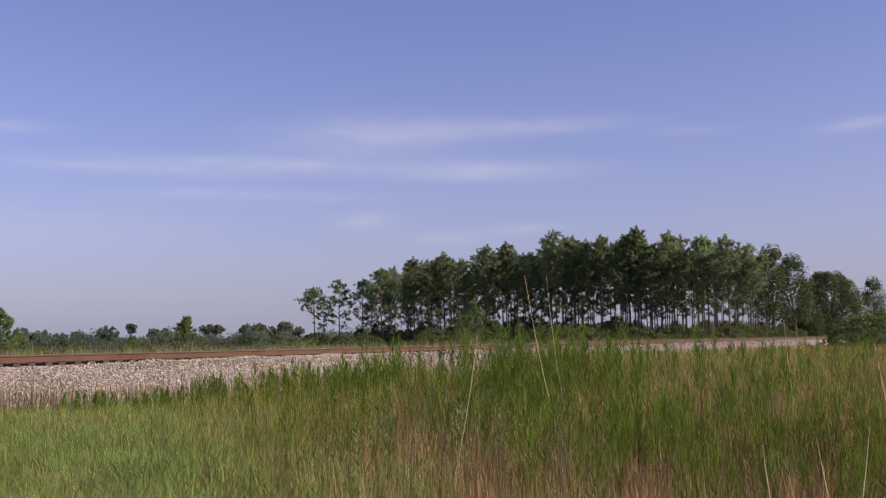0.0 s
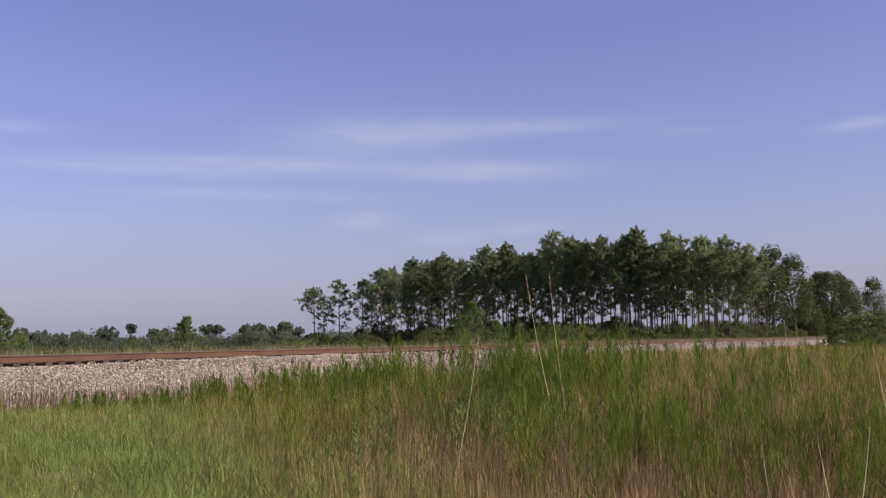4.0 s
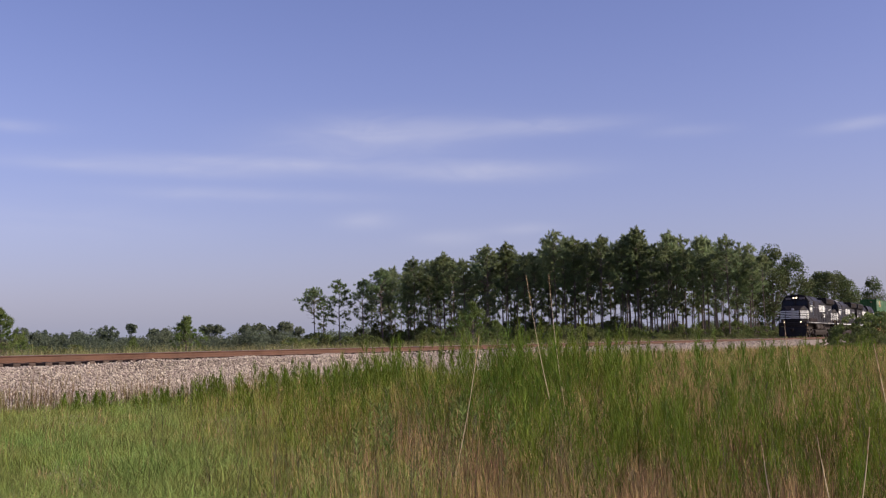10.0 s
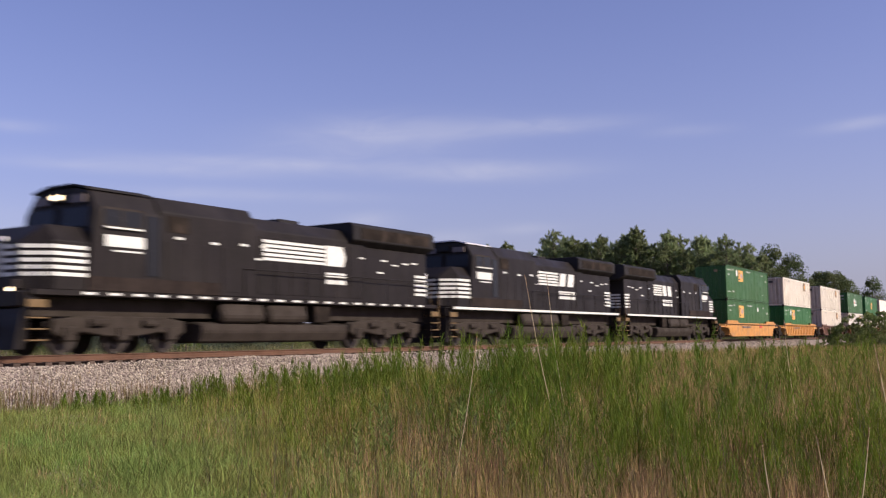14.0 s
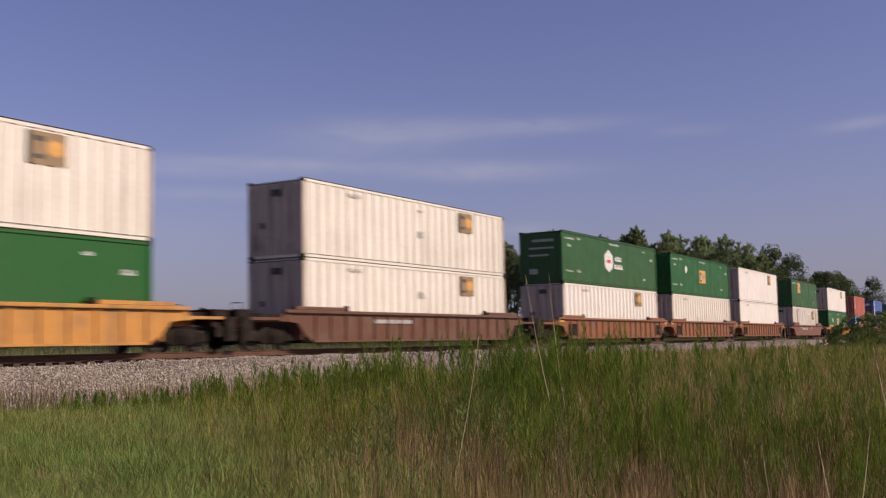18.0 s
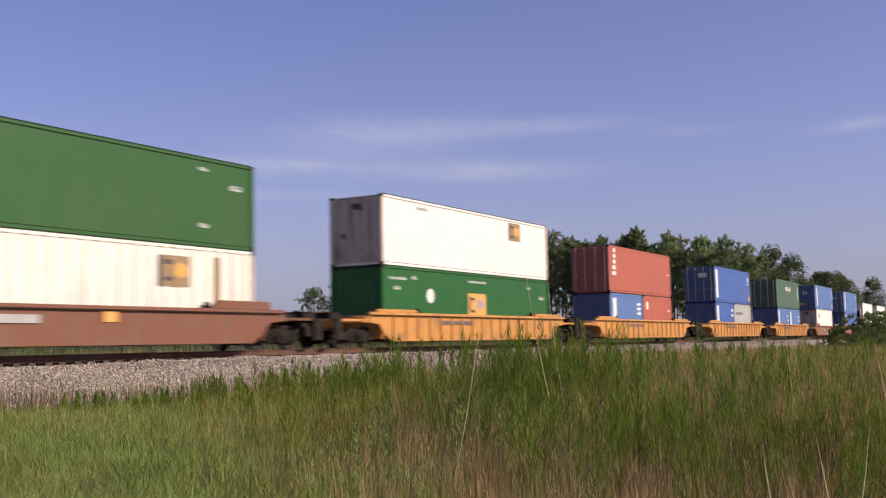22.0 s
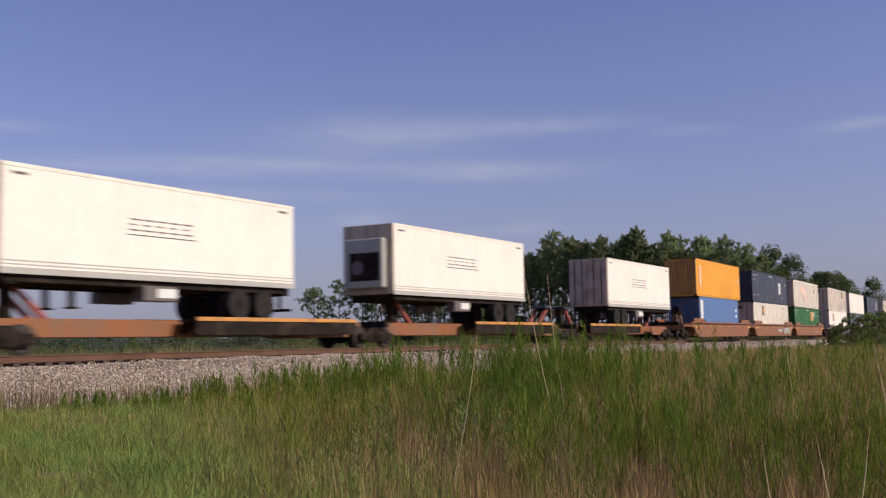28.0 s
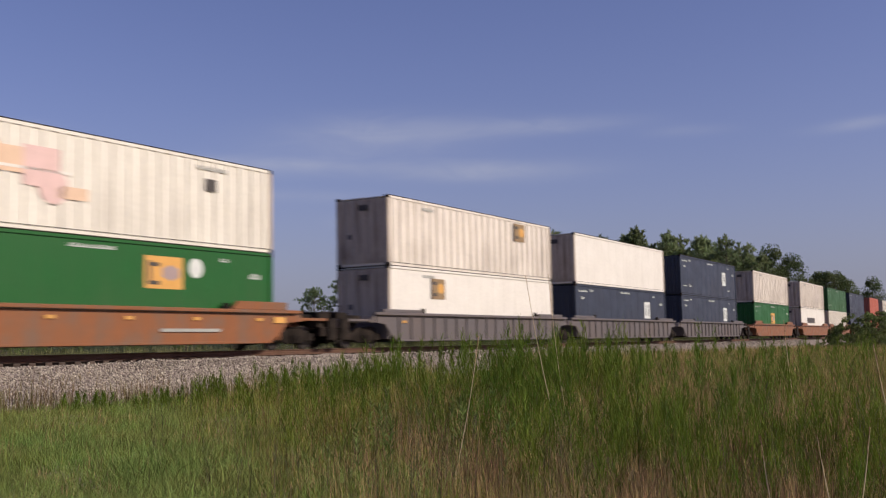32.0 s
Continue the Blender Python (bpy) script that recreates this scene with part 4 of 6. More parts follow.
def build_far_woods():
    rng = np.random.default_rng(50)
    cs, rs = [], []
    for i in range(2300):
        az = rng.uniform(-2, 62)
        d = rng.uniform(560, 720)
        low = 10.2 + 2.0 * math.sin(az * 1.3) + 1.3 * math.sin(az * 3.1 + 1)
        h = low * rng.uniform(0.7, 1.06)
        p = polar(az, d)
        for k in range(7):
            cs.append((p.x + rng.normal(0, 2.2), p.y + rng.normal(0, 2.2), GROUND + h * rng.uniform(0.1, 0.94)))
            rs.append(rng.uniform(1.3, 2.2))
    # crowns that stand out of the line: azimuth, height, crown radius
    for az, h, w in ((47.9, 15.8, 5.6), (46.7, 16.2, 2.7), (52.0, 15.0, 5.2), (51.15, 14.2, 5.4), (45.65, 13.4, 3.0), (45.0, 13.2, 2.3), (42.9, 16.0, 3.8), (42.35, 15.2, 3.4),
                     (40.9, 15.4, 4.4), (40.2, 15.8, 4.0), (38.8, 16.4, 3.8), (39.5, 13.6, 3.6), (38.2, 13.4, 3.2), (49.3, 12.4, 3.0), (43.9, 12.4, 3.0), (50.2, 11.8, 3.4)):
        p = polar(az, 590)
        for k in range(int(14 * w)):
            a, r, u = rng.uniform(0, 6.28), w * rng.random() ** 0.5, rng.uniform(-1, 1)
            cs.append((p.x + r * math.cos(a), p.y + r * math.sin(a), GROUND + h - 0.95 * w + 0.75 * w * u * math.sqrt(max(0.05, 1 - (r / w) ** 2))))
            rs.append(rng.uniform(0.5, 1.1))
        for k in range(int(8 * w)):
            u = rng.random()
            cs.append((p.x + rng.normal(0, 0.42 * w) * (1.3 - u), p.y + rng.normal(0, 0.42 * w), GROUND + (h - 0.8 * w) * u))
            rs.append(rng.uniform(0.6, 1.2))
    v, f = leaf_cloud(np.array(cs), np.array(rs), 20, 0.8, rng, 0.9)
    tagged(new("far_woods", raw_mesh("far_woods", v, f, M_FAR)), "grey-green line of distant woods with haze put into the colour", "woods", kind="stuff")


# ---- rolling stock ----
def wheel_mesh(r):
    def make():
        g = G()
        g.rod((0, -.068, 0), (0, .05, 0), r, 28)
        g.rod((0, .05, 0), (0, .072, 0), r + .026, 28)
        g.rod((0, -.085, 0), (0, -.068, 0), r * 0.82, 28, r * 0.9)
        g.rod((0, -.12, 0), (0, -.085, 0), .10, 14)
        return g.mesh("wheel", M_WHEEL)
    return cached(("wheel", r), make)


def freight_truck(parent, x, gear=None):
    """Two-axle freight truck centred at x."""
    gear = gear or M_DARKGEAR
    bol = cached("bolster", lambda: G().box(-.2, .2, -1.1, 1.1, .42, .72).mesh("truck", M_DARKGEAR, 0.03))
    t = part("truck", bol, parent, "grimy two-axle truck", at=pose(x, 0, 0))

    def frame_mesh():
        g = G()
        g.prism([(-1.15, .34), (-1.15, .56), (-.75, .60), (-.35, .80), (.35, .80), (.75, .60), (1.15, .56), (1.15, .34), (.85, .34), (.42, .20), (-.42, .20), (-.85, .34)], -.07, .07)
        g.box(-1.14, -.72, -.1, .1, .30, .56)
        g.box(.72, 1.14, -.1, .1, .30, .56)
        return g.mesh("side_frame", M_DARKGEAR, 0.02)

    sf = cached("side_frame", frame_mesh)
    sp = cached("spring", lambda: G().rod((0, 0, .24), (0, 0, .5), .07, 10).mesh("spring", M_DARKGEAR))
    ax = cached("axle", lambda: G().rod((0, -.98, 0), (0, .98, 0), .08, 10).mesh("axle", M_DARKGEAR))
    for y in (-1.0, 1.0):
        part("side_frame", sf, t, at=pose(0, y, 0))
        for dx in (-.15, 0, .15):
            part("spring", sp, t, at=pose(dx, y * 1.12, 0))
    for dx in (-.89, .89):
        part("axle", ax, t, at=pose(dx, 0, .42))
        for y in (-.7525, .7525):
            part("wheel", wheel_mesh(.42), t, at=pose(dx, y, .42, 0, 0, 0 if y < 0 else 180))
    return t


def coupler(parent, x, sgn):
    def make():
        g = G()
        g.box(0, .75, -.07, .07, .78, .94)
        g.prism([(.7, .70), (.98, .74), (1.0, .98), (.7, 1.0)], -.16, .14)
        return g.mesh("coupler", M_DARKGEAR, 0.015)
    part("coupler", cached("coupler", make), parent, at=pose(x, 0, 0, 0, 0, 0 if sgn > 0 else 180))


def well_car(name, label, u, paintm, style, half, ends=("truck", "truck"), marks=(), tall_brake=False):
    """A well car for stacked boxes. half: inner half length of the well side. ends: 'truck' for an outer end, 'joint' where the
    next unit shares the truck, 'none' where the truck belongs to the unit before."""
    car = thing("well_car", label, "well car", "well cars of the train")
    reach = {"truck": 11.7, "joint": 9.75, "none": 9.75}
    a, b = -reach[ends[0]], reach[ends[1]]
    W = 1.47
    top = 1.30 if style == "ribbed" else 1.27
    s0, s1 = -half - 0.35, half + 0.35

    def side():
        g = G()
        g.prism([(s0 + .75, .27), (s1 - .75, .27), (s1 - .25, .55), (s1 + .1, .92), (s1 + .75, .98), (s1 + .75, top), (s0 - .75, top), (s0 - .75, .98), (s0 - .1, .92), (s0 + .25, .55)], -.03, .03)
        return g.mesh("side_panel", paintm, 0.008)

    sm = cached(("side", paintm.name, style, half), side)

    def chord():
        g = G()
        g.box(s0 - .85, s1 + .85, -.11, .07, top - .02, top + .10)
        return g.mesh("top_chord", paintm, 0.02)

    cm = cached(("chord", paintm.name, style, half), chord)

    # shadow line below the chord, drawn as a thin dark strip
    shade_strip = cached(("shade_strip", style, half), lambda: G().box(s0 - .6, s1 + .6, -.114, -.07, top - .045, top - .02).mesh("chord_lip", M_DARKGEAR))

    def sill():
        g = G()
        g.box(s0 + .8, s1 - .8, -.07, .09, .23, .31)
        return g.mesh("bottom_sill", paintm, 0.01)

    bm_ = cached(("sill", paintm.name, half), sill)

    def raised():
        g = G()
        if style == "smooth":
            g.prism([(-1.9, 0), (1.75, 0), (1.6, .2), (-1.6, .2)], -.06, .06)
        elif style == "bulk":
            g.prism([(-1.5, 0), (1.35, 0), (1.35, .27), (-1.2, .27)], -.06, .06)
        else:
            g.box(-1.5, 1.5, -.08, .06, 0, .13)
        return g.mesh("raised_end", paintm, 0.015)

    rm = cached(("raised", paintm.name, style), raised)
    rib = cached(("rib", paintm.name), lambda: G().prism_x([(-.065, .30), (-.065, 1.28), (.0, 1.30), (0, .28)], -.045, .045).mesh("rib", paintm, 0.008))
    guide = cached("guide", lambda: G().prism([(-.14, 0), (.14, 0), (.10, .2), (-.10, .2)], -.05, .05).mesh("container_guide", M_DARKGEAR, 0.01))
    for y in (-W, W):
        sgn = -1 if y < 0 else 1
        turn = 0 if y < 0 else 180
        sp = part("side_panel", sm, car, at=pose(0, y, 0, 0, 0, turn))
        part("top_chord", cm, car, at=pose(0, y, 0, 0, 0, turn))
        part("bottom_sill", bm_, car, at=pose(0, y, 0, 0, 0, turn))
        part("chord_lip", shade_strip, car, "dark strip drawn as the shadow line under the chord", at=pose(0, y, 0, 0, 0, turn))
        for e in (-1, 1):
            part("raised_end", rm, car, at=pose(e * (half - 0.9), y, top + .10, 0, 0, 0 if e > 0 else 180))
        if style == "ribbed":
            n = 17
            for i in range(n):
                part("rib", rib, sp, at=pose(s0 + .9 + (s1 - s0 - 1.8) * i / (n - 1), -.03, 0))
        for gx in (-half + 2.6, half - 2.6):
            part("container_guide", guide, car, at=pose(gx, y + sgn * -.04, top + .1))
    fl = cached(("floor", half), lambda: G().box(-half, half, -1.40, 1.40, .27, .33).mesh("well_floor", M_DARKGEAR))
    part("well_floor", fl, car)
    bh = cached(("bulkhead", paintm.name), lambda: G().box(-.05, .05, -1.44, 1.44, .33, 1.25).mesh("bulkhead", paintm, 0.01))
    for e in (-1, 1):
        part("bulkhead", bh, car, at=pose(e * (half + .12), 0, 0))
    for e, kind in ((-1, ends[0]), (1, ends[1])):
        edge = b if e > 0 else -a
        run = edge - (half + .95)

        def platform():
            g = G()
            n = max(run, .4)
            g.box(-.05, n, -.38, .38, .80, 1.12)
            g.prism([(-.2, .98), (.5, .98), (.3, 1.26), (-.2, 1.28)], -1.45, 1.45)
            if kind == "truck":
                g.box(n - .25, n - .05, -1.40, 1.40, .78, 1.10)
                g.box(.3, n - .2, -1.40, -1.30, 1.02, 1.12)
                g.box(.3, n - .2, 1.30, 1.40, 1.02, 1.12)
            return g.mesh("end_platform", M_BCAR if style == "bulk" else paintm, 0.01)

        part("end_platform", cached(("plat", paintm.name, round(run, 2), kind), platform), car, at=pose(e * (half + .95), 0, 0, 0, 0, 0 if e > 0 else 180))
        if kind == "truck":
            freight_truck(car, e * 9.55)
            coupler(car, e * (edge - .75), e)
            rail_ = cached("grab", lambda: G().rod((0, -1.35, 1.1), (0, -1.35, 1.6), .014, 6).rod((0, -.9, 1.1), (0, -.9, 1.6), .014, 6).rod((0, -1.35, 1.6), (0, -.9, 1.6), .014, 6).mesh("hand_rail", M_DARKGEAR))
            part("hand_rail", rail_, car, at=pose(e * (edge - .2), 0, 0, 0, 0, 0 if e < 0 else 180))
            brake = cached("brakewheel", lambda: G().rod((-.06, .55, 1.1), (-.06, .55, 1.5), .04, 8).rod((-.1, .55, 1.5), (-.06, .55, 1.5), .22, 18).mesh("brake_stand", M_DARKGEAR))
            if e < 0:
                part("brake_stand", brake, car, at=pose(e * (edge - .45), 0, -.22))
            gear = cached("endgear", lambda: G().box(0, .75, -1.25, 1.15, .78, 1.36).box(-1.15, .05, -.95, .95, 1.10, 1.27).box(.1, .5, -1.34, -1.1, .45, .8).mesh("brake_equipment", M_DARKGEAR, .02))
            part("brake_equipment", gear, car, "dark brake equipment at the car end", at=pose(e * (edge - .95), 0, 0, 0, 0, 0 if e > 0 else 180))
            ladder = cached("endladder", lambda: G().box(-.26, .26, -1.46, -1.40, .32, 1.12).box(-.26, .26, -1.42, -1.22, .32, .38).box(-.26, .26, -1.42, -1.22, .72, .77).mesh("end_ladder", M_DARKGEAR, .008))
            part("end_ladder", ladder, car, "dark sill step plate", at=pose(e * (edge - .32), 0, 0))
            part("end_ladder", ladder, car, "dark sill step plate", at=pose(e * (edge - .32), 0, 0, 0, 0, 180))
        elif kind == "joint":
            freight_truck(car, e * edge)
    if tall_brake:
        stand = part("brake_stand", G().box(-.08, .10, -.98, -.80, 1.1, 2.25).mesh("brake_stand", M_BCAR, .02), car, "tall rusty hand-brake stand", at=pose(a + .55, 0, 0))
        part("brake_wheel", G().rod((-.14, -.89, 2.22), (-.10, -.89, 2.22), .30, 20).rod((-.18, -.89, 2.22), (-.06, -.89, 2.22), .06, 10).mesh("brake_wheel", M_DARKGEAR), stand)
        bk = part("support_stand", G().prism([(-.42, 1.26), (.42, 1.26), (.24, 2.0), (-.16, 2.0)], -.9, -.3).mesh("support_stand", M_BCAR, .03), car, "rusty support stand at the car end", at=pose(a + 1.75, 0, 0))
        part("support_cap", G().rod((.04, -.6, 2.0), (.04, -.6, 2.12), .62, 18, .40).mesh("support_cap", M_DARKGEAR), bk)
        part("guard_rail", G().rod((-1.0, -1.3, 1.72), (-.15, -1.3, 1.72), .025, 6).rod((-.15, -1.3, 1.1), (-.15, -1.3, 1.72), .025, 6).mesh("guard_rail", M_DARKGEAR), car, at=pose(a + .4, 0, 0))
    for x0, x1, z0, z1, mm in marks:
        out = .004 if mm is M_GREYBOX else 0
        part("marking", G().box(x0, x1, -W - .075 - out, -W - .068 if style == "ribbed" else -W - .034, z0, z1).mesh("marking", mm), car)
    MOVERS.append((car, u))
    return car


def corrugated(L, H, pitch, depth, hat):
    """Side wall points: x and offset, with raised vertical ribs."""
    pts, x = [(0.12, 0)], 0.12
    n = max(1, int((L - .24) / pitch))
    p = (L - .24) / n
    for i in range(n):
        x0 = .12 + i * p
        c = x0 + p / 2
        w, s = hat
        pts += [(c - w / 2 - s, 0), (c - w / 2, -depth), (c + w / 2, -depth), (c + w / 2 + s, 0)]
    pts.append((L - .12, 0))
    return pts


def container(u, L, z, H, paintm, style, label, end="flat", marks=(), endm=None, wide=2.59):
    """A shipping container with its low corner at z above the rail. u: place of its front along the train."""
    c = thing("shipping_container", label, "container", "containers on the train")
    W = wide / 2
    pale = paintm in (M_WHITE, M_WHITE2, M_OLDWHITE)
    # ends take the darker grimy paint that has their shade in its colour
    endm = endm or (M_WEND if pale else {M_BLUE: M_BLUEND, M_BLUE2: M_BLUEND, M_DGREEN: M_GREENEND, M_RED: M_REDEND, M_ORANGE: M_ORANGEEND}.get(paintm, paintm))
    if pale:
        marks = list(marks) + [("end", -.3, .15, 2.32, 2.56, M_MARKD), ("end", .5, .72, 1.15, 1.35, M_GCAR)]

    def shell():
        g = G()
        if style == "corr":
            pts = corrugated(L, H, .278, .036, (.07, .068))
        elif style == "rib":
            pts = corrugated(L, H, .61, .045, (.14, .012))
        else:
            pts = corrugated(L, H, 1.22, .006, (.04, .012))
        for s in (-1, 1):
            v, f = [], []
            for x, o in pts:
                base = -(W - .045)
                y = (base + o * 1.0) if s < 0 else -(base + o)
                v += [(x - L / 2, y, .12), (x - L / 2, y, H - .09)]
            for i in range(len(pts) - 1):
                f.append((2 * i, 2 * i + 2, 2 * i + 3, 2 * i + 1))
            g.add(v, f)
        g.box(-L / 2 + .1, L / 2 - .1, -W + .05, W - .05, .02, .14)
        return g.mesh("wall_shell", paintm)

    part("wall_shell", cached(("shell", style, L, H, W, paintm.name), shell), c)

    def roof():
        g = G()
        g.box(-L / 2 + .08, L / 2 - .08, -W + .06, W - .06, H - .06, H - .025)
        for i in range(int(L / 1.2)):
            x = -L / 2 + .6 + i * 1.2
            g.box(x, x + .5, -W + .2, W - .2, H - .03, H - .012)
        return g.mesh("roof", paintm)

    part("roof", cached(("roof", L, H, W, paintm.name), roof), c)

    def end_wall():
        g = G()
        if end == "flat":
            n, low, rise = 6, (.62, .68, .94), -.028
        else:
            n, low, rise = 9, (.25, .38, .87), -.045
        pts = []
        for i in range(n):
            y0, m_ = -W + .12 + (2 * W - .24) * i / n, (2 * W - .24) / n
            pts += [(y0, .02), (y0 + low[0] * m_, .02), (y0 + low[1] * m_, rise), (y0 + low[2] * m_, rise)]
        pts.append((W - .12, .02))
        v = [(x, y, z) for y, x in pts for z in (.12, H - .1)]
        g.add(v, [(2 * i, 2 * i + 1, 2 * i + 3, 2 * i + 2) for i in range(len(pts) - 1)])
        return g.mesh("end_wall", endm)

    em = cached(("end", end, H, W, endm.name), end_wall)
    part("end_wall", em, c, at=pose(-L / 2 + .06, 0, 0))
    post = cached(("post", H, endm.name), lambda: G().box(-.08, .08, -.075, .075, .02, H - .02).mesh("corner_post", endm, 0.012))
    for x in (-L / 2 + .08, L / 2 - .08):
        for y in (-W + .075, W - .075):
            part("corner_post", post, c, at=pose(x, y, 0))
    trail = cached(("trail", L, paintm.name), lambda: G().box(-L / 2 + .1, L / 2 - .1, -.05, .05, -.1, 0).mesh("top_rail", paintm, 0.01))
    brail = cached(("brail", L, paintm.name), lambda: G().box(-L / 2 + .1, L / 2 - .1, -.03, .03, .0, .11).mesh("bottom_rail", paintm, 0.012))
    for y in (-W + .052, W - .052):
        part("top_rail", trail, c, at=pose(0, y, H - .004))
        part("bottom_rail", brail, c, at=pose(0, y, .004))
    rub = cached(("rub", L), lambda: G().box(-L / 2 + .2, L / 2 - .2, -.004, .004, .120, .136).mesh("seam_line", M_DARKGEAR))
    part("seam_line", rub, c, "dark line over the bottom rail", at=pose(0, -W + .044 - {"corr": .036, "rib": .045, "plate": .006}[style], 0))
    edge = cached(("edge", L), lambda: G().box(-L / 2 + .1, L / 2 - .1, -.035, .035, 0, .03).mesh("roof_edge", M_DARKGEAR))
    for y in (-W + .04, W - .04):
        part("roof_edge", edge, c, "dark roof edge", at=pose(0, y, H - .002))
    cast = cached("cast", lambda: G().box(-.09, .09, -.082, .082, -.06, .06).mesh("corner_casting", M_DARKGEAR, 0.012))
    for x in (-L / 2 + .085, L / 2 - .085):
        for y in (-W + .078, W - .078):
            for zz in (.058, H - .056):
                part("corner_casting", cast, c, at=pose(x, y, zz))
    # doors at the far end
    door = cached(("door", H, W, paintm.name), lambda: G().box(-.03, .03, .02, W - .14, .14, H - .12).mesh("door", paintm, 0.01))
    pale_rod = cached(("palerod", H), lambda: G().rod((.06, 0, .1), (.06, 0, H - .1), .026, 6).box(.03, .09, -.03, .16, 1.05, 1.1).mesh("locking_rod", M_GREYBOX))
    rod = cached(("lockrod", H), lambda: G().rod((.06, 0, .1), (.06, 0, H - .1), .02, 6).box(.03, .09, -.03, .16, 1.05, 1.1).mesh("locking_rod", M_DARKGEAR))
    for s in (0, 180):
        d = part("door", door, c, at=pose(L / 2 - .05, 0, 0))
        if s:
            d.matrix_basis = pose(L / 2 - .05, -W + .13, 0)
        for y in (.3, .9):
            part("locking_rod", rod, d, at=pose(0, y, 0))
    if end == "doors":
        for y in (-.95, -.35, .35, .95):
            part("locking_rod", pale_rod, c, "galvanised locking rod", at=pose(-L / 2 + .02, y, 0, 0, 0, 180))
    proud = {"corr": .036, "rib": .045, "plate": .006}[style]
    for kind, x0, x1, z0, z1, mm in marks:
        y = -(W - .045) - proud - .006 - (.004 if kind[-1] == "+" else 0)
        kind = kind.rstrip("+")
        if kind == "bar":
            g = G().box(x0 - L / 2, x1 - L / 2, y, y + .005, z0, z1)
        elif kind == "txt":
            g = lettering(x0 - L / 2, x1 - L / 2, y, z0, z1)
        elif kind == "end":
            g = G().box(-L / 2 - .012, -L / 2 - .006, x0, x1, z0, z1)
        elif kind == "disc":
            r = (x1 - x0) / 2
            g = G().rod(((x0 + x1) / 2 - L / 2, y, (z0 + z1) / 2), ((x0 + x1) / 2 - L / 2, y + .005, (z0 + z1) / 2), r, 20)
        elif kind == "hex":
            cx, cz, rx, rz = (x0 + x1) / 2 - L / 2, (z0 + z1) / 2, (x1 - x0) / 2, (z1 - z0) / 2
            g = G().prism([(cx, cz - rz), (cx + rx, cz - rz * .5), (cx + rx, cz + rz * .5), (cx, cz + rz), (cx - rx, cz + rz * .5), (cx - rx, cz - rz * .5)], y, y + .005)
        part({"bar": "marking", "txt": "data_line", "end": "end_marking", "disc": "round_marking", "hex": "logo_plate"}[kind], g.mesh("marking", mm), c)
    MOVERS.append((c, (u + L / 2, z)))
    return c


def lettering(x0, x1, y, z0, z1):
    """One worn line of unreadable small writing: strokes of uneven height on a common foot."""
    h = z1 - z0
    n = max(2, int((x1 - x0) / (h * 0.62)))
    p = (x1 - x0) / n
    rnd = random.Random(int(x0 * 997 + z0 * 131))
    poly = [(x0, z0), (x1, z0)]
    for i in range(n - 1, -1, -1):
        a, b = x0 + i * p + p * 0.10, x0 + i * p + p * (0.55 + 0.3 * rnd.random())
        t, low = z0 + h * rnd.uniform(0.72, 1.0), z0 + h * 0.26
        poly += [(b, low), (b, t), (a, t), (a, low)]
    return G().prism(poly, y, y + .005)


def bars(*rows, m=None):
    """Small unreadable data lines: x0, x1, z0, z1."""
    return [("txt", *r, m or M_PAINTED) for r in rows]


def data_marks(low=False, m=None):
    """The data lines that each long box carries."""
    h = 2.35 if low else 2.47
    return bars((.55, 1.9, h, h + .12), (2.3, 2.75, h + .05, h + .2), (.88, 1.4, h - .42, h - .26), (7.35, 9.05, h + .1, h + .22),
                (.6, 1.55, .63, .73), (2.25, 2.75, .64, .82), (13.5, 13.95, h, h + .13), (14.95, 15.55, h - .5, h - .32), (13.5, 13.95, .62, .78), m=m)


def logo_square(x0, x1, z0, z1):
    """Orange emblem with dark bars and a blue blot."""
    w, h = x1 - x0, z1 - z0
    return [("bar", x0, x1, z0, z1, M_MARKO), ("hex+", x0 + w * .45, x0 + w * .90, z0 + h * .25, z0 + h * .75, M_MARKB),
            ("bar+", x0 + w * .08, x0 + w * .16, z0 + h * .12, z0 + h * .85, M_MARKD), ("bar+", x0 + w * .16, x0 + w * .38, z0 + h * .12, z0 + h * .24, M_MARKD),
            ("bar+", x0 + w * .16, x0 + w * .38, z0 + h * .68, z0 + h * .80, M_MARKD)]


def plate_mark(x0=11.6, x1=12.9, z0=1.82, z1=2.72):
    """Tan placard with a dark edge."""
    w, h = x1 - x0, z1 - z0
    return [("bar", x0, x1, z0, z1, M_MARKT), ("bar+", x0, x0 + .13, z0, z1, M_MARKD), ("bar+", x0 + w * .16, x0 + w * .42, z0 + h * .70, z0 + h * .86, M_MARKD),
            ("bar+", x0 + w * .16, x0 + w * .42, z0 + h * .16, z0 + h * .30, M_MARKD), ("hex+", x0 + w * .50, x0 + w * .92, z0 + h * .26, z0 + h * .80, M_MARKO)]


# ---- engines ----
DECK = 0.17


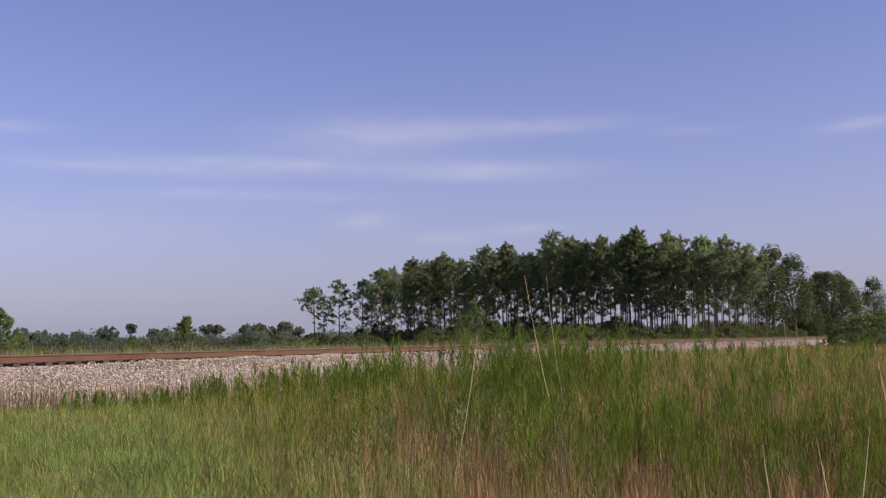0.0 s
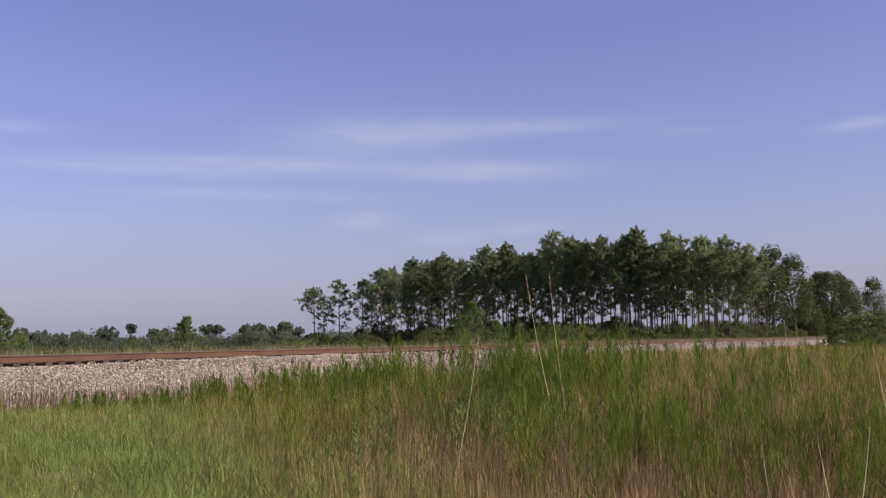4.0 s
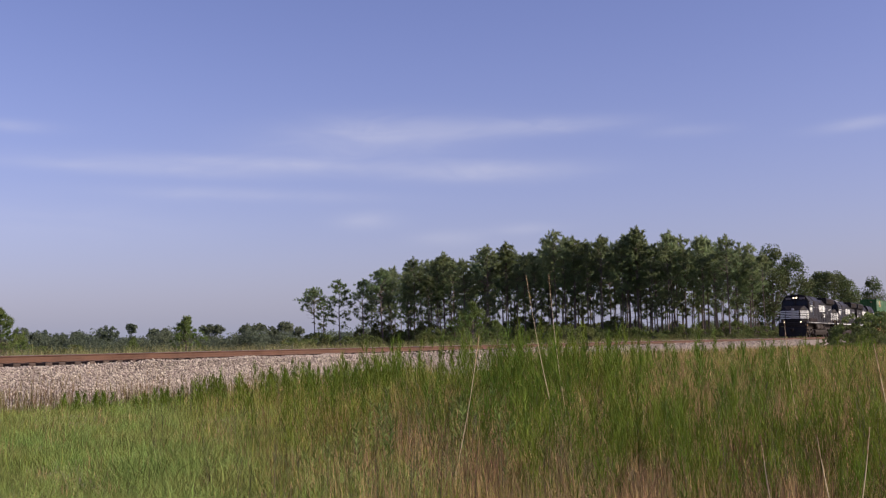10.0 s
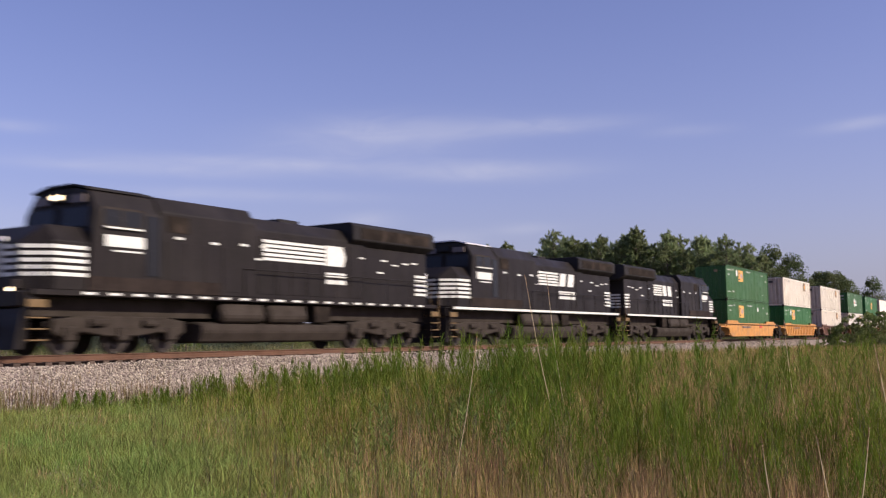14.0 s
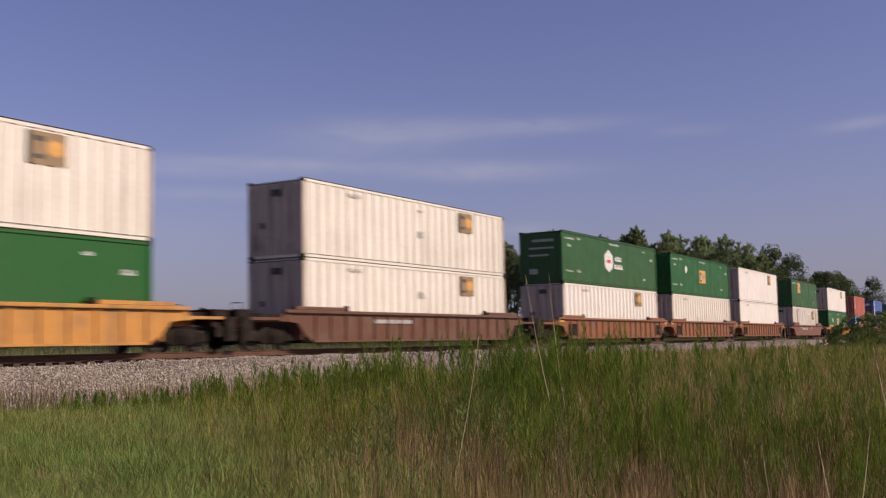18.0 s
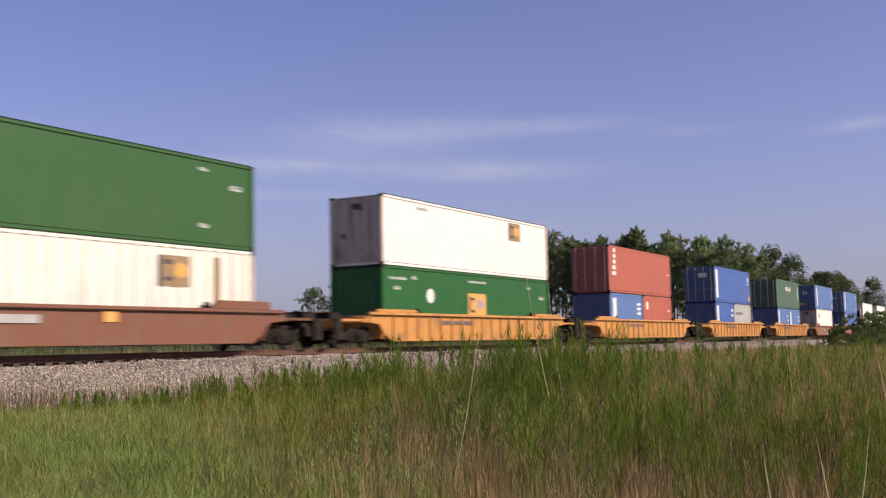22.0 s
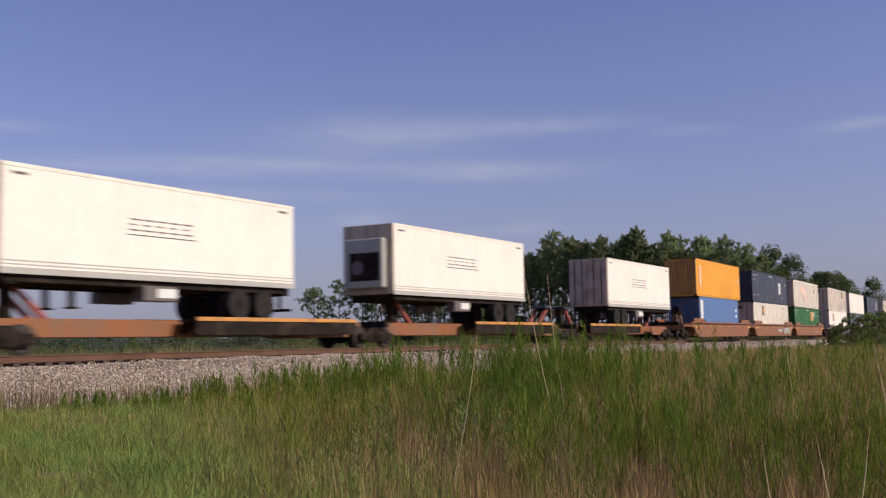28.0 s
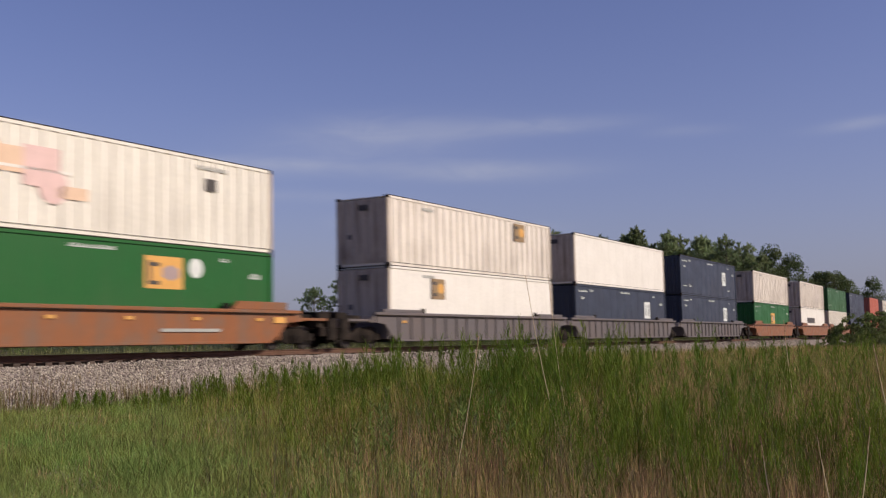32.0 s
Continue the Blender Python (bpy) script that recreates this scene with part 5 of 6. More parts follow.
def loco(u, kind, label):
    """Six-axle road engine, 22.3 m over couplers, nose towards -x. kind: lead, second or third (turned end for end)."""
    t = thing("locomotive", label, "locomotive", "engines of the train")
    H = 11.15

    def P(name, g, m, lab="", bevel=0.0, parent=None, at=None):
        if name in ("cab", "cab_roof", "windshield", "window_frame", "number_board", "headlight", "headlight_lens"):
            g.v = [(x + (z - 1.6) * 0.13 if x < -8.3 else x, y, z) for x, y, z in g.v]
        g.v = [(x, y, z + DECK if z > 1.3 else z) for x, y, z in g.v]
        return part(name, g.mesh(name, m, bevel), parent or t, lab, at)

    # frame and walkway
    P("frame", G().box(-10.3, 10.3, -.9, .9, 1.05, 1.45), M_UNDER, bevel=.02)
    P("walkway", G().box(-10.45, 10.45, -1.53, 1.53, 1.45, 1.60), M_LOCO, bevel=.01)
    for y in (-1, 1):
        if kind == "lead":
            for i in range(20):
                P("reflector", G().box(-8.8 + i * .93, -8.35 + i * .93, y * 1.536 - .003, y * 1.536 + .003, 1.49, 1.56), M_MARK, "white reflective dash")
        else:
            P("sill_stripe", G().box(-10.3, 10.3, y * 1.536 - .003, y * 1.536 + .003, 1.46, 1.57), M_MARK, "white sill stripe")
    # nose
    outline = [(-1.45, 1.6), (1.45, 1.6), (1.45, 2.95), (1.1, 3.42), (-1.1, 3.42), (-1.45, 2.95)]
    P("nose_base", G().prism_x(outline, -8.55, -9.72), M_LOCO, bevel=.02)
    nose = G().prism_x(outline, -9.72, -10.38)
    for i in range(6, 12):
        x, y, z = nose.v[i]
        nose.v[i] = (x + (0.12 if z > 3 else 0.0), y * (0.52 if z > 2.7 else 0.56), z - (0.45 if z > 3 else 0.12 if z > 2 else 0.0))
    P("nose", nose, M_LOCO, bevel=.03)
    for k in range(5):
        z = 1.98 + k * .19
        P("nose_stripe", G().box(-10.392, -10.384, -.72, .72, z, z + .105), M_MARK, "white nose stripe")
        for s in (-1, 1):
            P("nose_stripe", G().box(-9.71, -8.60, s * 1.456 - .005, s * 1.456 + .005, z, z + .105), M_MARK, "white nose stripe")
            g = G().add([(-10.36, s * .85, z), (-9.72, s * 1.475, z), (-9.72, s * 1.475, z + .105), (-10.36, s * .85, z + .105),
                         (-10.32, s * .76, z), (-9.70, s * 1.41, z), (-9.70, s * 1.41, z + .105), (-10.32, s * .76, z + .105)],
                        [(0, 1, 2, 3), (4, 7, 6, 5), (0, 4, 5, 1), (3, 2, 6, 7), (0, 3, 7, 4), (1, 5, 6, 2)])
            P("nose_stripe", g, M_MARK, "white nose stripe")
    P("nose_emblem", G().box(-10.405, -10.394, -.20, .20, 1.98, 2.92), M_GREYBOX, "pale emblem plate on the nose")
    P("nose_lamp", G().box(-10.34, -10.22, -.12, .12, 2.98, 3.10), M_PALE, "small pale nose fitting")
    P("anticlimber", G().box(-10.75, -10.2, -1.4, 1.4, 1.3, 1.55), M_LOCO, bevel=.03)
    P("snow_plough", G().prism([(-10.7, .16), (-10.95, .16), (-10.7, 1.25), (-10.55, 1.25)], -1.45, 1.45), M_LOCO, bevel=.01)
    # cab
    cab = P("cab", G().prism_x([(-1.5, 1.6), (1.5, 1.6), (1.5, 3.95), (1.15, 4.52), (.5, 4.68), (-.5, 4.68), (-1.15, 4.52), (-1.5, 3.95)], -8.65, -5.85), M_LOCO, bevel=.03)
    # the second engine's sky-reflecting roof is coloured pale instead of dark
    P("cab_roof", G().prism_x([(-1.17, 4.55), (-.5, 4.70), (.5, 4.70), (1.17, 4.55), (1.17, 4.60), (.5, 4.76), (-.5, 4.76), (-1.17, 4.60)], -8.75, -5.9),
      M_PALE if kind == "second" else M_ROOF)
    for y in (-.72, .72):
        P("windshield", G().box(-8.70, -8.67, y - .56, y + .56, 3.48, 4.04), M_GLASS, "dark windshield pane", parent=cab)
        P("window_frame", G().box(-8.69, -8.655, y - .62, y + .62, 3.43, 4.09), M_ROOF, parent=cab)
    for s in (-1, 1):
        P("side_window", G().box(-8.05, -6.6, s * 1.515 - .01, s * 1.515 + .01, 3.52, 3.98), M_GLASS, "dark side window", parent=cab)
        P("window_frame", G().box(-8.12, -6.53, s * 1.503 - .012, s * 1.503 + .012, 3.45, 4.04), M_UNDER, parent=cab)
        P("arm_rest", G().box(-8.05, -6.6, s * 1.56 - .04, s * 1.56 + .04, 3.42, 3.47), M_MARK, parent=cab)
        P("road_number", G().box(-8.0, -6.5, s * 1.513 - .008, s * 1.513 + .008, 2.90, 3.24), M_MARK, "white number bar", parent=cab)
        P("sill_panel", G().box(-8.6, -3.2, s * 1.508 - .012, s * 1.508 + .012, 1.62, 2.02), M_DUST, "dusty brown sill panel", parent=cab)
        # shaded door recess drawn as a flat dark plate on the wall
        P("cab_doorway", G().box(-6.42, -5.9, s * 1.515 - .012, s * 1.515 + .012, 2.1, 3.9), M_GLASS, "dark doorway at the back of the cab", parent=cab)
        P("window_post", G().box(-7.42, -7.34, s * 1.528 - .008, s * 1.528 + .008, 3.52, 3.98), M_UNDER, parent=cab)
        P("cab_marking", G().box(-7.7, -6.6, s * 1.513 - .008, s * 1.513 + .008, 2.76, 2.81), M_MARK, parent=cab)
    P("number_board", G().box(-8.74, -8.66, -1.05, -.45, 4.18, 4.42), M_GCAR, "dark number board", parent=cab)
    P("number_board", G().box(-8.74, -8.66, .45, 1.05, 4.18, 4.42), M_GCAR, "dark number board", parent=cab)
    lamp = glow("lit_headlight", (1.0, 0.76, 0.50), 4.5) if kind == "lead" else M_GLASS
    hl = P("headlight", G().box(-8.82, -8.66, -.34, .34, 4.22, 4.52), M_LOCO, bevel=.02, parent=cab)
    for y in (-.15, .15):
        P("headlight_lens", G().rod((-8.825, y, 4.37), (-8.85, y, 4.37), .08, 16), lamp, "lit headlight lens" if kind == "lead" else "", parent=cab)
    for y in (-.9, .9):
        d = P("ditch_light", G().box(-10.68, -10.46, y - .12, y + .12, 1.62, 1.87), M_LOCO, bevel=.02)
        part("lens", G().rod((-10.685, y, 1.76), (-10.71, y, 1.76), .075, 16).mesh("lens", lamp), d, "lit ditch light" if kind == "lead" else "")
    # hoods
    aux = P("equipment_cabinet", G().prism_x([(-1.47, 1.6), (1.47, 1.6), (1.47, 4.1), (1.15, 4.58), (-1.15, 4.58), (-1.47, 4.1)], -5.85, -1.4), M_LOCO, bevel=.03)
    for s in (-1, 1):
        P("air_intake", G().box(-5.5, -4.6, s * 1.478 - .01, s * 1.478 + .01, 3.5, 4.0), M_DARKGEAR, "dark intake screen", parent=aux)
        for i in range(4):
            P("cabinet_door", G().box(-5.6 + i * .85, -4.85 + i * .85, s * 1.476 - .008, s * 1.476 + .008, 1.75, 3.2), M_LOCO, bevel=.003, parent=aux)
    hood = P("engine_hood", G().prism_x([(-1.25, 1.6), (1.25, 1.6), (1.25, 3.95), (.9, 4.40), (-.9, 4.40), (-1.25, 3.95)], -1.4, 5.4), M_LOCO, bevel=.03)
    for s in (-1, 1):
        for i in range(8):
            P("hood_door", G().box(-1.95 + i * .9, -1.15 + i * .9, s * 1.257 - .012, s * 1.257 + .012, 1.75, 3.75), M_LOCO, bevel=.004, parent=hood)
    P("exhaust_stack", G().box(1.2, 2.4, -.35, .35, 4.3, 4.62), M_ROOF, bevel=.03, parent=hood)
    for i in range(7):
        P("roof_hatch", G().box(-1.9 + i * 1.0, -1.15 + i * 1.0, -.55, .55, 4.34, 4.42), M_ROOF, bevel=.01, parent=hood)
    rear = {"lead": 10.1, "second": 9.75, "third": 9.95}[kind]
    rad = P("radiator_hood", G().prism_x([(-1.22, 1.6), (1.22, 1.6), (1.22, 3.8), (-1.22, 3.8)], 5.4, rear), M_LOCO, bevel=.03)
    P("radiator_wing", G().prism_x([(-1.0, 3.72), (1.0, 3.72), (1.50, 4.0), (1.50, 4.58), (1.3, 4.70), (-1.3, 4.70), (-1.50, 4.58), (-1.50, 4.0)], 4.3, rear + (.55 if kind == "third" else .25)), M_ROOF, bevel=.03)
    for s in (-1, 1):
        P("radiator_grille", G().box(4.8, rear - .2, s * 1.505 - .008, s * 1.505 + .008, 4.08, 4.50), M_DARKGEAR, parent=rad)
        for k in range(5):
            z = 1.98 + k * .19
            P("end_stripe", G().box(rear - .95, rear, s * 1.227 - .006, s * 1.227 + .006, z, z + .105), M_MARK, "white end stripe", parent=rad)
    for k in range(5):
        z = 1.98 + k * .19
        P("end_stripe", G().box(rear + .005, rear + .015, -.95, .95, z, z + .105), M_MARK, "white end stripe", parent=rad)
    # side emblem: five white bars, an emblem plate and two lines of plain bars
    e0, e1, e2 = {"lead": (-.8, 2.75, 4.1), "second": (-.7, 1.85, 4.2), "third": (4.3, 2.5, .2)}[kind]
    for s in (-1, 1):
        yy = s * 1.278
        for k in range(5):
            P("emblem_bar", G().box(min(e0, e1), max(e0, e1), yy - .006, yy + .006, 2.93 + k * .155, 2.93 + k * .155 + .10), M_MARK, "white emblem bar", parent=hood)
        c, w = (e1 + e2) / 2, abs(e2 - e1) / 2 - .05
        if kind == "lead":
            P("emblem", G().prism([(c - w, 2.92), (c + w * .8, 2.92), (c + w, 3.3), (c + w * .7, 3.68), (c - w, 3.68)], yy - .006, yy + .006), M_MARK, "white emblem plate", parent=hood)
        else:
            for q in (-1, 1):
                m_, k = c + q * w * .5, w * .36
                P("emblem", G().prism([(m_ - k - .10, 2.94), (m_ + k - .10, 2.94), (m_ + k + .10, 3.64), (m_ - k + .10, 3.64)], yy - .006, yy + .006), M_MARK, "white slanted emblem plate", parent=hood)
        for z in (2.24, 2.50):
            P("name_bar", G().box(c - w * 1.0, c + w * 1.0, yy - .006, yy + .006, z, z + .17), M_MARK, "white bar of lettering", parent=hood)
        for x, z in ((5.0, 3.3), (-.9, 3.35), (-1.2, 2.9)):
            P("data_marking", G().box(x, x + .3, yy - .006, yy + .006, z, z + .07), M_MARK, parent=hood)
        for x, z in ((6.6, 3.3), (7.4, 3.15), (8.2, 3.25), (8.9, 3.3), (6.3, 2.8)):
            P("data_marking", G().box(x, x + .45, s * 1.227 - .006, s * 1.227 + .006, z, z + .06), M_MARK, parent=rad)
        for x, z in ((-3.6, 3.25), (-2.2, 3.3), (-5.2, 3.3)):
            P("data_marking", G().box(x, x + .35, s * 1.484 - .006, s * 1.484 + .006, z, z + .08), M_MARK, parent=aux)
    # tank, trucks, steps, rails
    P("fuel_tank", G().prism_x([(-1.40, .62), (-1.22, .28), (1.22, .28), (1.40, .62), (1.36, .86), (1.02, .95), (-1.02, .95), (-1.36, .86)], -3.9, 4.0), M_UNDER, bevel=.05)
    for s in (-1, 1):
        for x in (-2.9, -.55):
            P("air_reservoir", G().rod((x - .12, s * 1.24, 1.15), (x, s * 1.24, 1.15), .16, 14, .25).rod((x, s * 1.24, 1.15), (x + 1.9, s * 1.24, 1.15), .25, 14).rod((x + 1.9, s * 1.24, 1.15), (x + 2.02, s * 1.24, 1.15), .25, 14, .16), M_UNDER, "dusty air reservoir")
        P("filler_box", G().box(2.0, 2.9, s * 1.25 - .14, s * 1.25 + .14, .95, 1.40), M_DARKGEAR, bevel=.03)
    for x in (-7.0, 7.0):
        tk = P("truck", G().box(-2.2, 2.2, -.75, .75, .55, .95), M_DARKGEAR, "dusty three-axle truck", bevel=.04, at=pose(x, 0, 0))
        for y in (-1.08, 1.08):
            g = G().prism([(-2.55, .62), (-2.5, .95), (-1.6, 1.08), (1.6, 1.08), (2.5, .95), (2.55, .62), (2.2, .48), (1.5, .62), (.6, .50), (-.6, .50), (-1.5, .62), (-2.2, .48)], y - .09, y + .09)
            P("side_frame", g, M_UNDER, bevel=.03, parent=tk)
            for dx in (-1.95, 0, 1.95):
                P("journal_box", G().box(dx - .22, dx + .22, y - .17, y + .17, .36, .78), M_UNDER, bevel=.04, parent=tk)
            for dx in (-1, 1):
                P("brake_cylinder", G().rod((dx - .28, y * 1.12, .88), (dx + .28, y * 1.12, .88), .11, 10), M_UNDER, parent=tk)
        for dx in (-1.95, 0, 1.95):
            for y in (-.7525, .7525):
                part("wheel", wheel_mesh(.53), tk, at=pose(dx, y, .53, 0, 0, 0 if y < 0 else 180))
    for sx in (-1, 1):
        for s in (-1, 1):
            for k in range(4):
                P("step", G().box(sx * 10.3 - .32, sx * 10.3 + .32, s * 1.36 - .16, s * 1.36 + .16, .38 + k * .3, .42 + k * .3), M_STEPY, "dusty yellow-edged step", bevel=.004)
            P("step_side", G().box(sx * 10.3 - .36, sx * 10.3 - .33, s * 1.4 - .14, s * 1.4 + .14, .34, 1.5), M_LOCO)
            P("grab_rail", G().rod((sx * 10.62, s * 1.5, .7), (sx * 10.62, s * 1.5, 2.2), .022, 8).rod((sx * 9.98, s * 1.5, 1.6), (sx * 9.98, s * 1.5, 2.5), .022, 8), M_STEPY if sx > 0 else M_LOCO)
    for s in (-1, 1):
        g = G().rod((-2.0, s * 1.5, 2.55), (9.98, s * 1.5, 2.55), .02, 8)
        for i in range(8):
            g.rod((-2.0 + i * 1.71, s * 1.5, 1.6), (-2.0 + i * 1.71, s * 1.5, 2.55), .018, 6)
        P("hand_rail", g, M_LOCO)
    g = G().rod((10.75, -.9, 2.5), (10.75, .9, 2.5), .02, 8)
    for y in (-.9, -.3, .3, .9):
        g.rod((10.75, y, 1.55), (10.75, y, 2.5), .018, 6)
    P("end_rail", g, M_LOCO)
    coupler(t, -H + .75, -1)
    coupler(t, H - .75, 1)
    horn = G()
    for y in (-.2, 0, .2):
        horn.rod((-5.0, y, 4.75), (-5.5, y, 4.75), .03, 8, .08)
    horn.rod((-5.05, -.25, 4.7), (-5.05, .25, 4.7), .03, 8).rod((-5.05, 0, 4.5), (-5.05, 0, 4.75), .03, 8)
    P("horn", horn, M_ROOF)
    MOVERS.append((t, (u, 0, kind == "third")))
    return t


# ---- trailers on spine cars ----
def spine_unit(u, a, b, ends, label, hitches, ledge):
    car = thing("spine_car", label, "spine car", "spine cars of the train")

    def P(name, g, m, lab="", bevel=0.0):
        return part(name, g.mesh(name, m, bevel), car, lab)

    P("centre_sill", G().prism([(a + .3, .72), (a + 1.6, .48), (b - 1.6, .48), (b - .3, .72), (b - .3, 1.02), (a + .3, 1.02)], -.42, .42), M_OCAR, bevel=.02)
    for s in (-1, 1):
        P("wheel_ledge", G().box(ledge[0], ledge[1], s * 1.0 - .38, s * 1.0 + .38, .95, 1.02), M_DARKGEAR, bevel=.01)
        P("ledge_edge", G().box(ledge[0], ledge[1], s * 1.40 - .02, s * 1.40 + .02, .97, 1.10), M_YCAR, "yellow ledge edge", bevel=.006)
        P("ledge_skirt", G().box(ledge[0], ledge[1], s * 1.36 - .02, s * 1.36 + .02, .52, .965), M_DARKGEAR, "dark skirt under the ledge", bevel=.006)
        for i in range(6):
            P("bracket", G().prism_x([(s * .4, .55), (s * 1.36, .90), (s * 1.36, .96), (s * .4, .96)], ledge[0] + .3 + i * 1.42, ledge[0] + .4 + i * 1.42), M_DARKGEAR)
        P("side_skirt", G().prism([(b - 1.5, .95), (b - 1.9, .42), (b - 4.6, .42), (b - 5.0, .95)], s * .9 - .03, s * .9 + .03), M_OCAR, bevel=.01)
    post = cached("hitch_post", lambda: G().box(-.12, .16, -.16, .16, 1.0, 1.94).mesh("trailer_hitch", M_DARKGEAR, .02))
    plate = cached("hitch_plate", lambda: G().prism([(-.5, 1.94), (.42, 1.94), (.5, 2.06), (-.42, 2.06)], -.5, .5).mesh("hitch_plate", M_NAVY, .015))
    brace = cached("hitch_brace", lambda: G().prism([(-1.15, 1.02), (-.9, 1.02), (-.02, 1.80), (-.02, 1.96)], -.09, .09).mesh("hitch_brace", M_OXIDE, .01))
    for x in hitches:
        h = part("trailer_hitch", post, car, "raised trailer hitch stand", at=pose(x, 0, 0, 0, 0, 180 if x < 0 else 0))
        part("hitch_plate", plate, h, "dark blue greasy top plate")
        for y in (-.3, .3):
            part("hitch_brace", brace, h, "rusty red diagonal brace", at=pose(0, y, 0))
    if ends[0] == "truck":
        freight_truck(car, a + 1.75)
        coupler(car, a + .6, -1)
    freight_truck(car, b if ends[1] == "joint" else b - 1.75)
    if ends[1] == "truck":
        coupler(car, b - .6, 1)
    P("end_sill", G().box(a + .25, a + .5, -1.3, 1.3, .8, 1.05), M_DARKGEAR, bevel=.01)
    MOVERS.append((car, (u, 0)))


def trailer(u, L, reefer, label):
    """Box on a wheeled chassis, riding on a spine car."""
    t = thing("trailer", label, "trailer", "trailers on the spine cars")
    z0, z1, W = 2.20, 5.12, 1.25

    def P(name, g, m, lab="", bevel=0.0):
        return part(name, g.mesh(name, m, bevel), t, lab)

    P("box_body", G().box(-L / 2 + .05, L / 2 - .05, -W, W, z0, z1), M_WHITE2, bevel=.02)
    for y in (-W, W):
        P("bottom_rail", G().box(-L / 2 + .02, L / 2 - .02, y - .02, y + .02, z0 - .04, z0 + .14), M_GREYBOX, bevel=.006)
        P("top_rail", G().box(-L / 2 + .02, L / 2 - .02, y - .012, y + .012, z1 - .10, z1 + .01), M_WHITE, bevel=.004)
        for z in (z0 + .20, z0 + .30):
            P("rub_strip", G().box(-L / 2 + .1, L / 2 - .1, y - .008, y + .008, z, z + .035), M_GREYBOX, "grey rub strip along the box")
    # trailer ends use the shade-darkened grimy paint too
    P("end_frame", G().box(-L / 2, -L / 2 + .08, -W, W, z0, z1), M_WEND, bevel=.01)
    if reefer:
        P("cooling_unit", G().box(-L / 2 - .35, -L / 2, -.95, .95, z0 + .25, z1 - .6), M_GREYBOX, "dark-faced cooling unit", bevel=.05)
        P("condenser_grille", G().box(-L / 2 - .36, -L / 2 - .352, -.8, .7, z0 + .55, z1 - 1.2), M_DARKGEAR)
        P("fan_guard", G().rod((-L / 2 - .37, .3, z0 + 1.1), (-L / 2 - .362, .3, z0 + 1.1), .3, 18), M_GCAR)
    else:
        for y in (-.62, .62):
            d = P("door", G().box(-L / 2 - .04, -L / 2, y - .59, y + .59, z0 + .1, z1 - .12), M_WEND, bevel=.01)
            for yy in (y - .25, y + .25):
                part("locking_rod", G().rod((-L / 2 - .07, yy, z0 + .1), (-L / 2 - .07, yy, z1 - .1), .02, 6).mesh("locking_rod", M_DARKGEAR), d)
    P("underline", G().box(-1.75, 1.15, -W - .008, -W - .002, 3.50, 3.53), M_MARKD, "dark line under the lettering")
    for k in range(5):
        x0 = -1.65 + k * .55
        for z in (3.64, 3.80, 3.96):
            P("marking", G().box(x0, x0 + (.44 if z != 3.80 else .28), -W - .008, -W - .002, z, z + .045), M_GCAR, "dark lettering bars")
    for x in (-L / 2 + .4, L / 2 - .9):
        P("marking", G().box(x, x + .5, -W - .008, -W - .002, z1 - .3, z1 - .22), M_GCAR, "small dark marking")
    P("underfloor", G().box(-L / 2 + .3, L / 2 - .3, -1.12, 1.12, z0 - .24, z0 - .03), M_DARKGEAR, "dark floor beams under the box", bevel=.01)
    P("chassis", G().box(-L / 2 + .4, L / 2 - .2, -.55, -.4, z0 - .32, z0 - .05).box(-L / 2 + .4, L / 2 - .2, .4, .55, z0 - .32, z0 - .05).box(-L / 2 + .4, -L / 2 + .7, -1.1, 1.1, z0 - .3, z0 - .05).box(L / 2 - .5, L / 2 - .2, -1.15, 1.15, z0 - .3, z0 - .05), M_DARKGEAR, bevel=.01)
    for s in (-1, 1):
        lx = -L / 2 + 2.9 if reefer else L / 2 - 3.05
        P("landing_leg", G().box(lx, lx + .15, s * .55 - .07, s * .55 + .07, 1.35, z0 - .05).box(lx - .1, lx + .25, s * .55 - .14, s * .55 + .14, 1.3, 1.36), M_DARKGEAR)
        P("fuel_box", G().box(-1.0, .4, s * .95 - .25, s * .95 + .25, 1.55, 2.02), M_GCAR, "dark box under the floor", bevel=.03)
        P("box_label", G().box(-.45, .35, s * 1.206 - .004, s * 1.206 + .004, 1.66, 1.94), M_MARK, "white label plate")
        for x in ((L / 2 - 2.9, L / 2 - 1.6) if reefer else (-L / 2 + 2.9, -L / 2 + 1.6)):
            P("tyre", G().rod((x, s * .65, 1.54), (x, s * 1.22, 1.54), .51, 24), M_TYRE, bevel=.02)
            P("hub", G().rod((x, s * 1.215, 1.54), (x, s * 1.235, 1.54), .17, 16), M_DARKGEAR)
    bx = L / 2 - .1 if reefer else -L / 2 + .15
    P("rear_bumper", G().box(bx - .04, bx + .03, -1.15, 1.15, 1.35, 1.45).box(bx - .04, bx + .03, -.7, -.6, 1.4, 2.0).box(bx - .04, bx + .03, .6, .7, 1.4, 2.0), M_DARKGEAR)
    MOVERS.append((t, (u + L / 2, 0)))


# ---- the train ----
LOW, SEAM = 0.44, 3.36
HB = 2.896


def stack53(u, top, low, top_label, low_label):
    (tp, ts, tm), (lp, ls, lm) = top, low
    container(u, 16.15, SEAM, HB, tp, ts, top_label, "corr" if tp in (M_NAVY, M_GREEN2) else "flat", tm)
    container(u, 16.15, LOW, HB, lp, ls, low_label, "flat", lm)


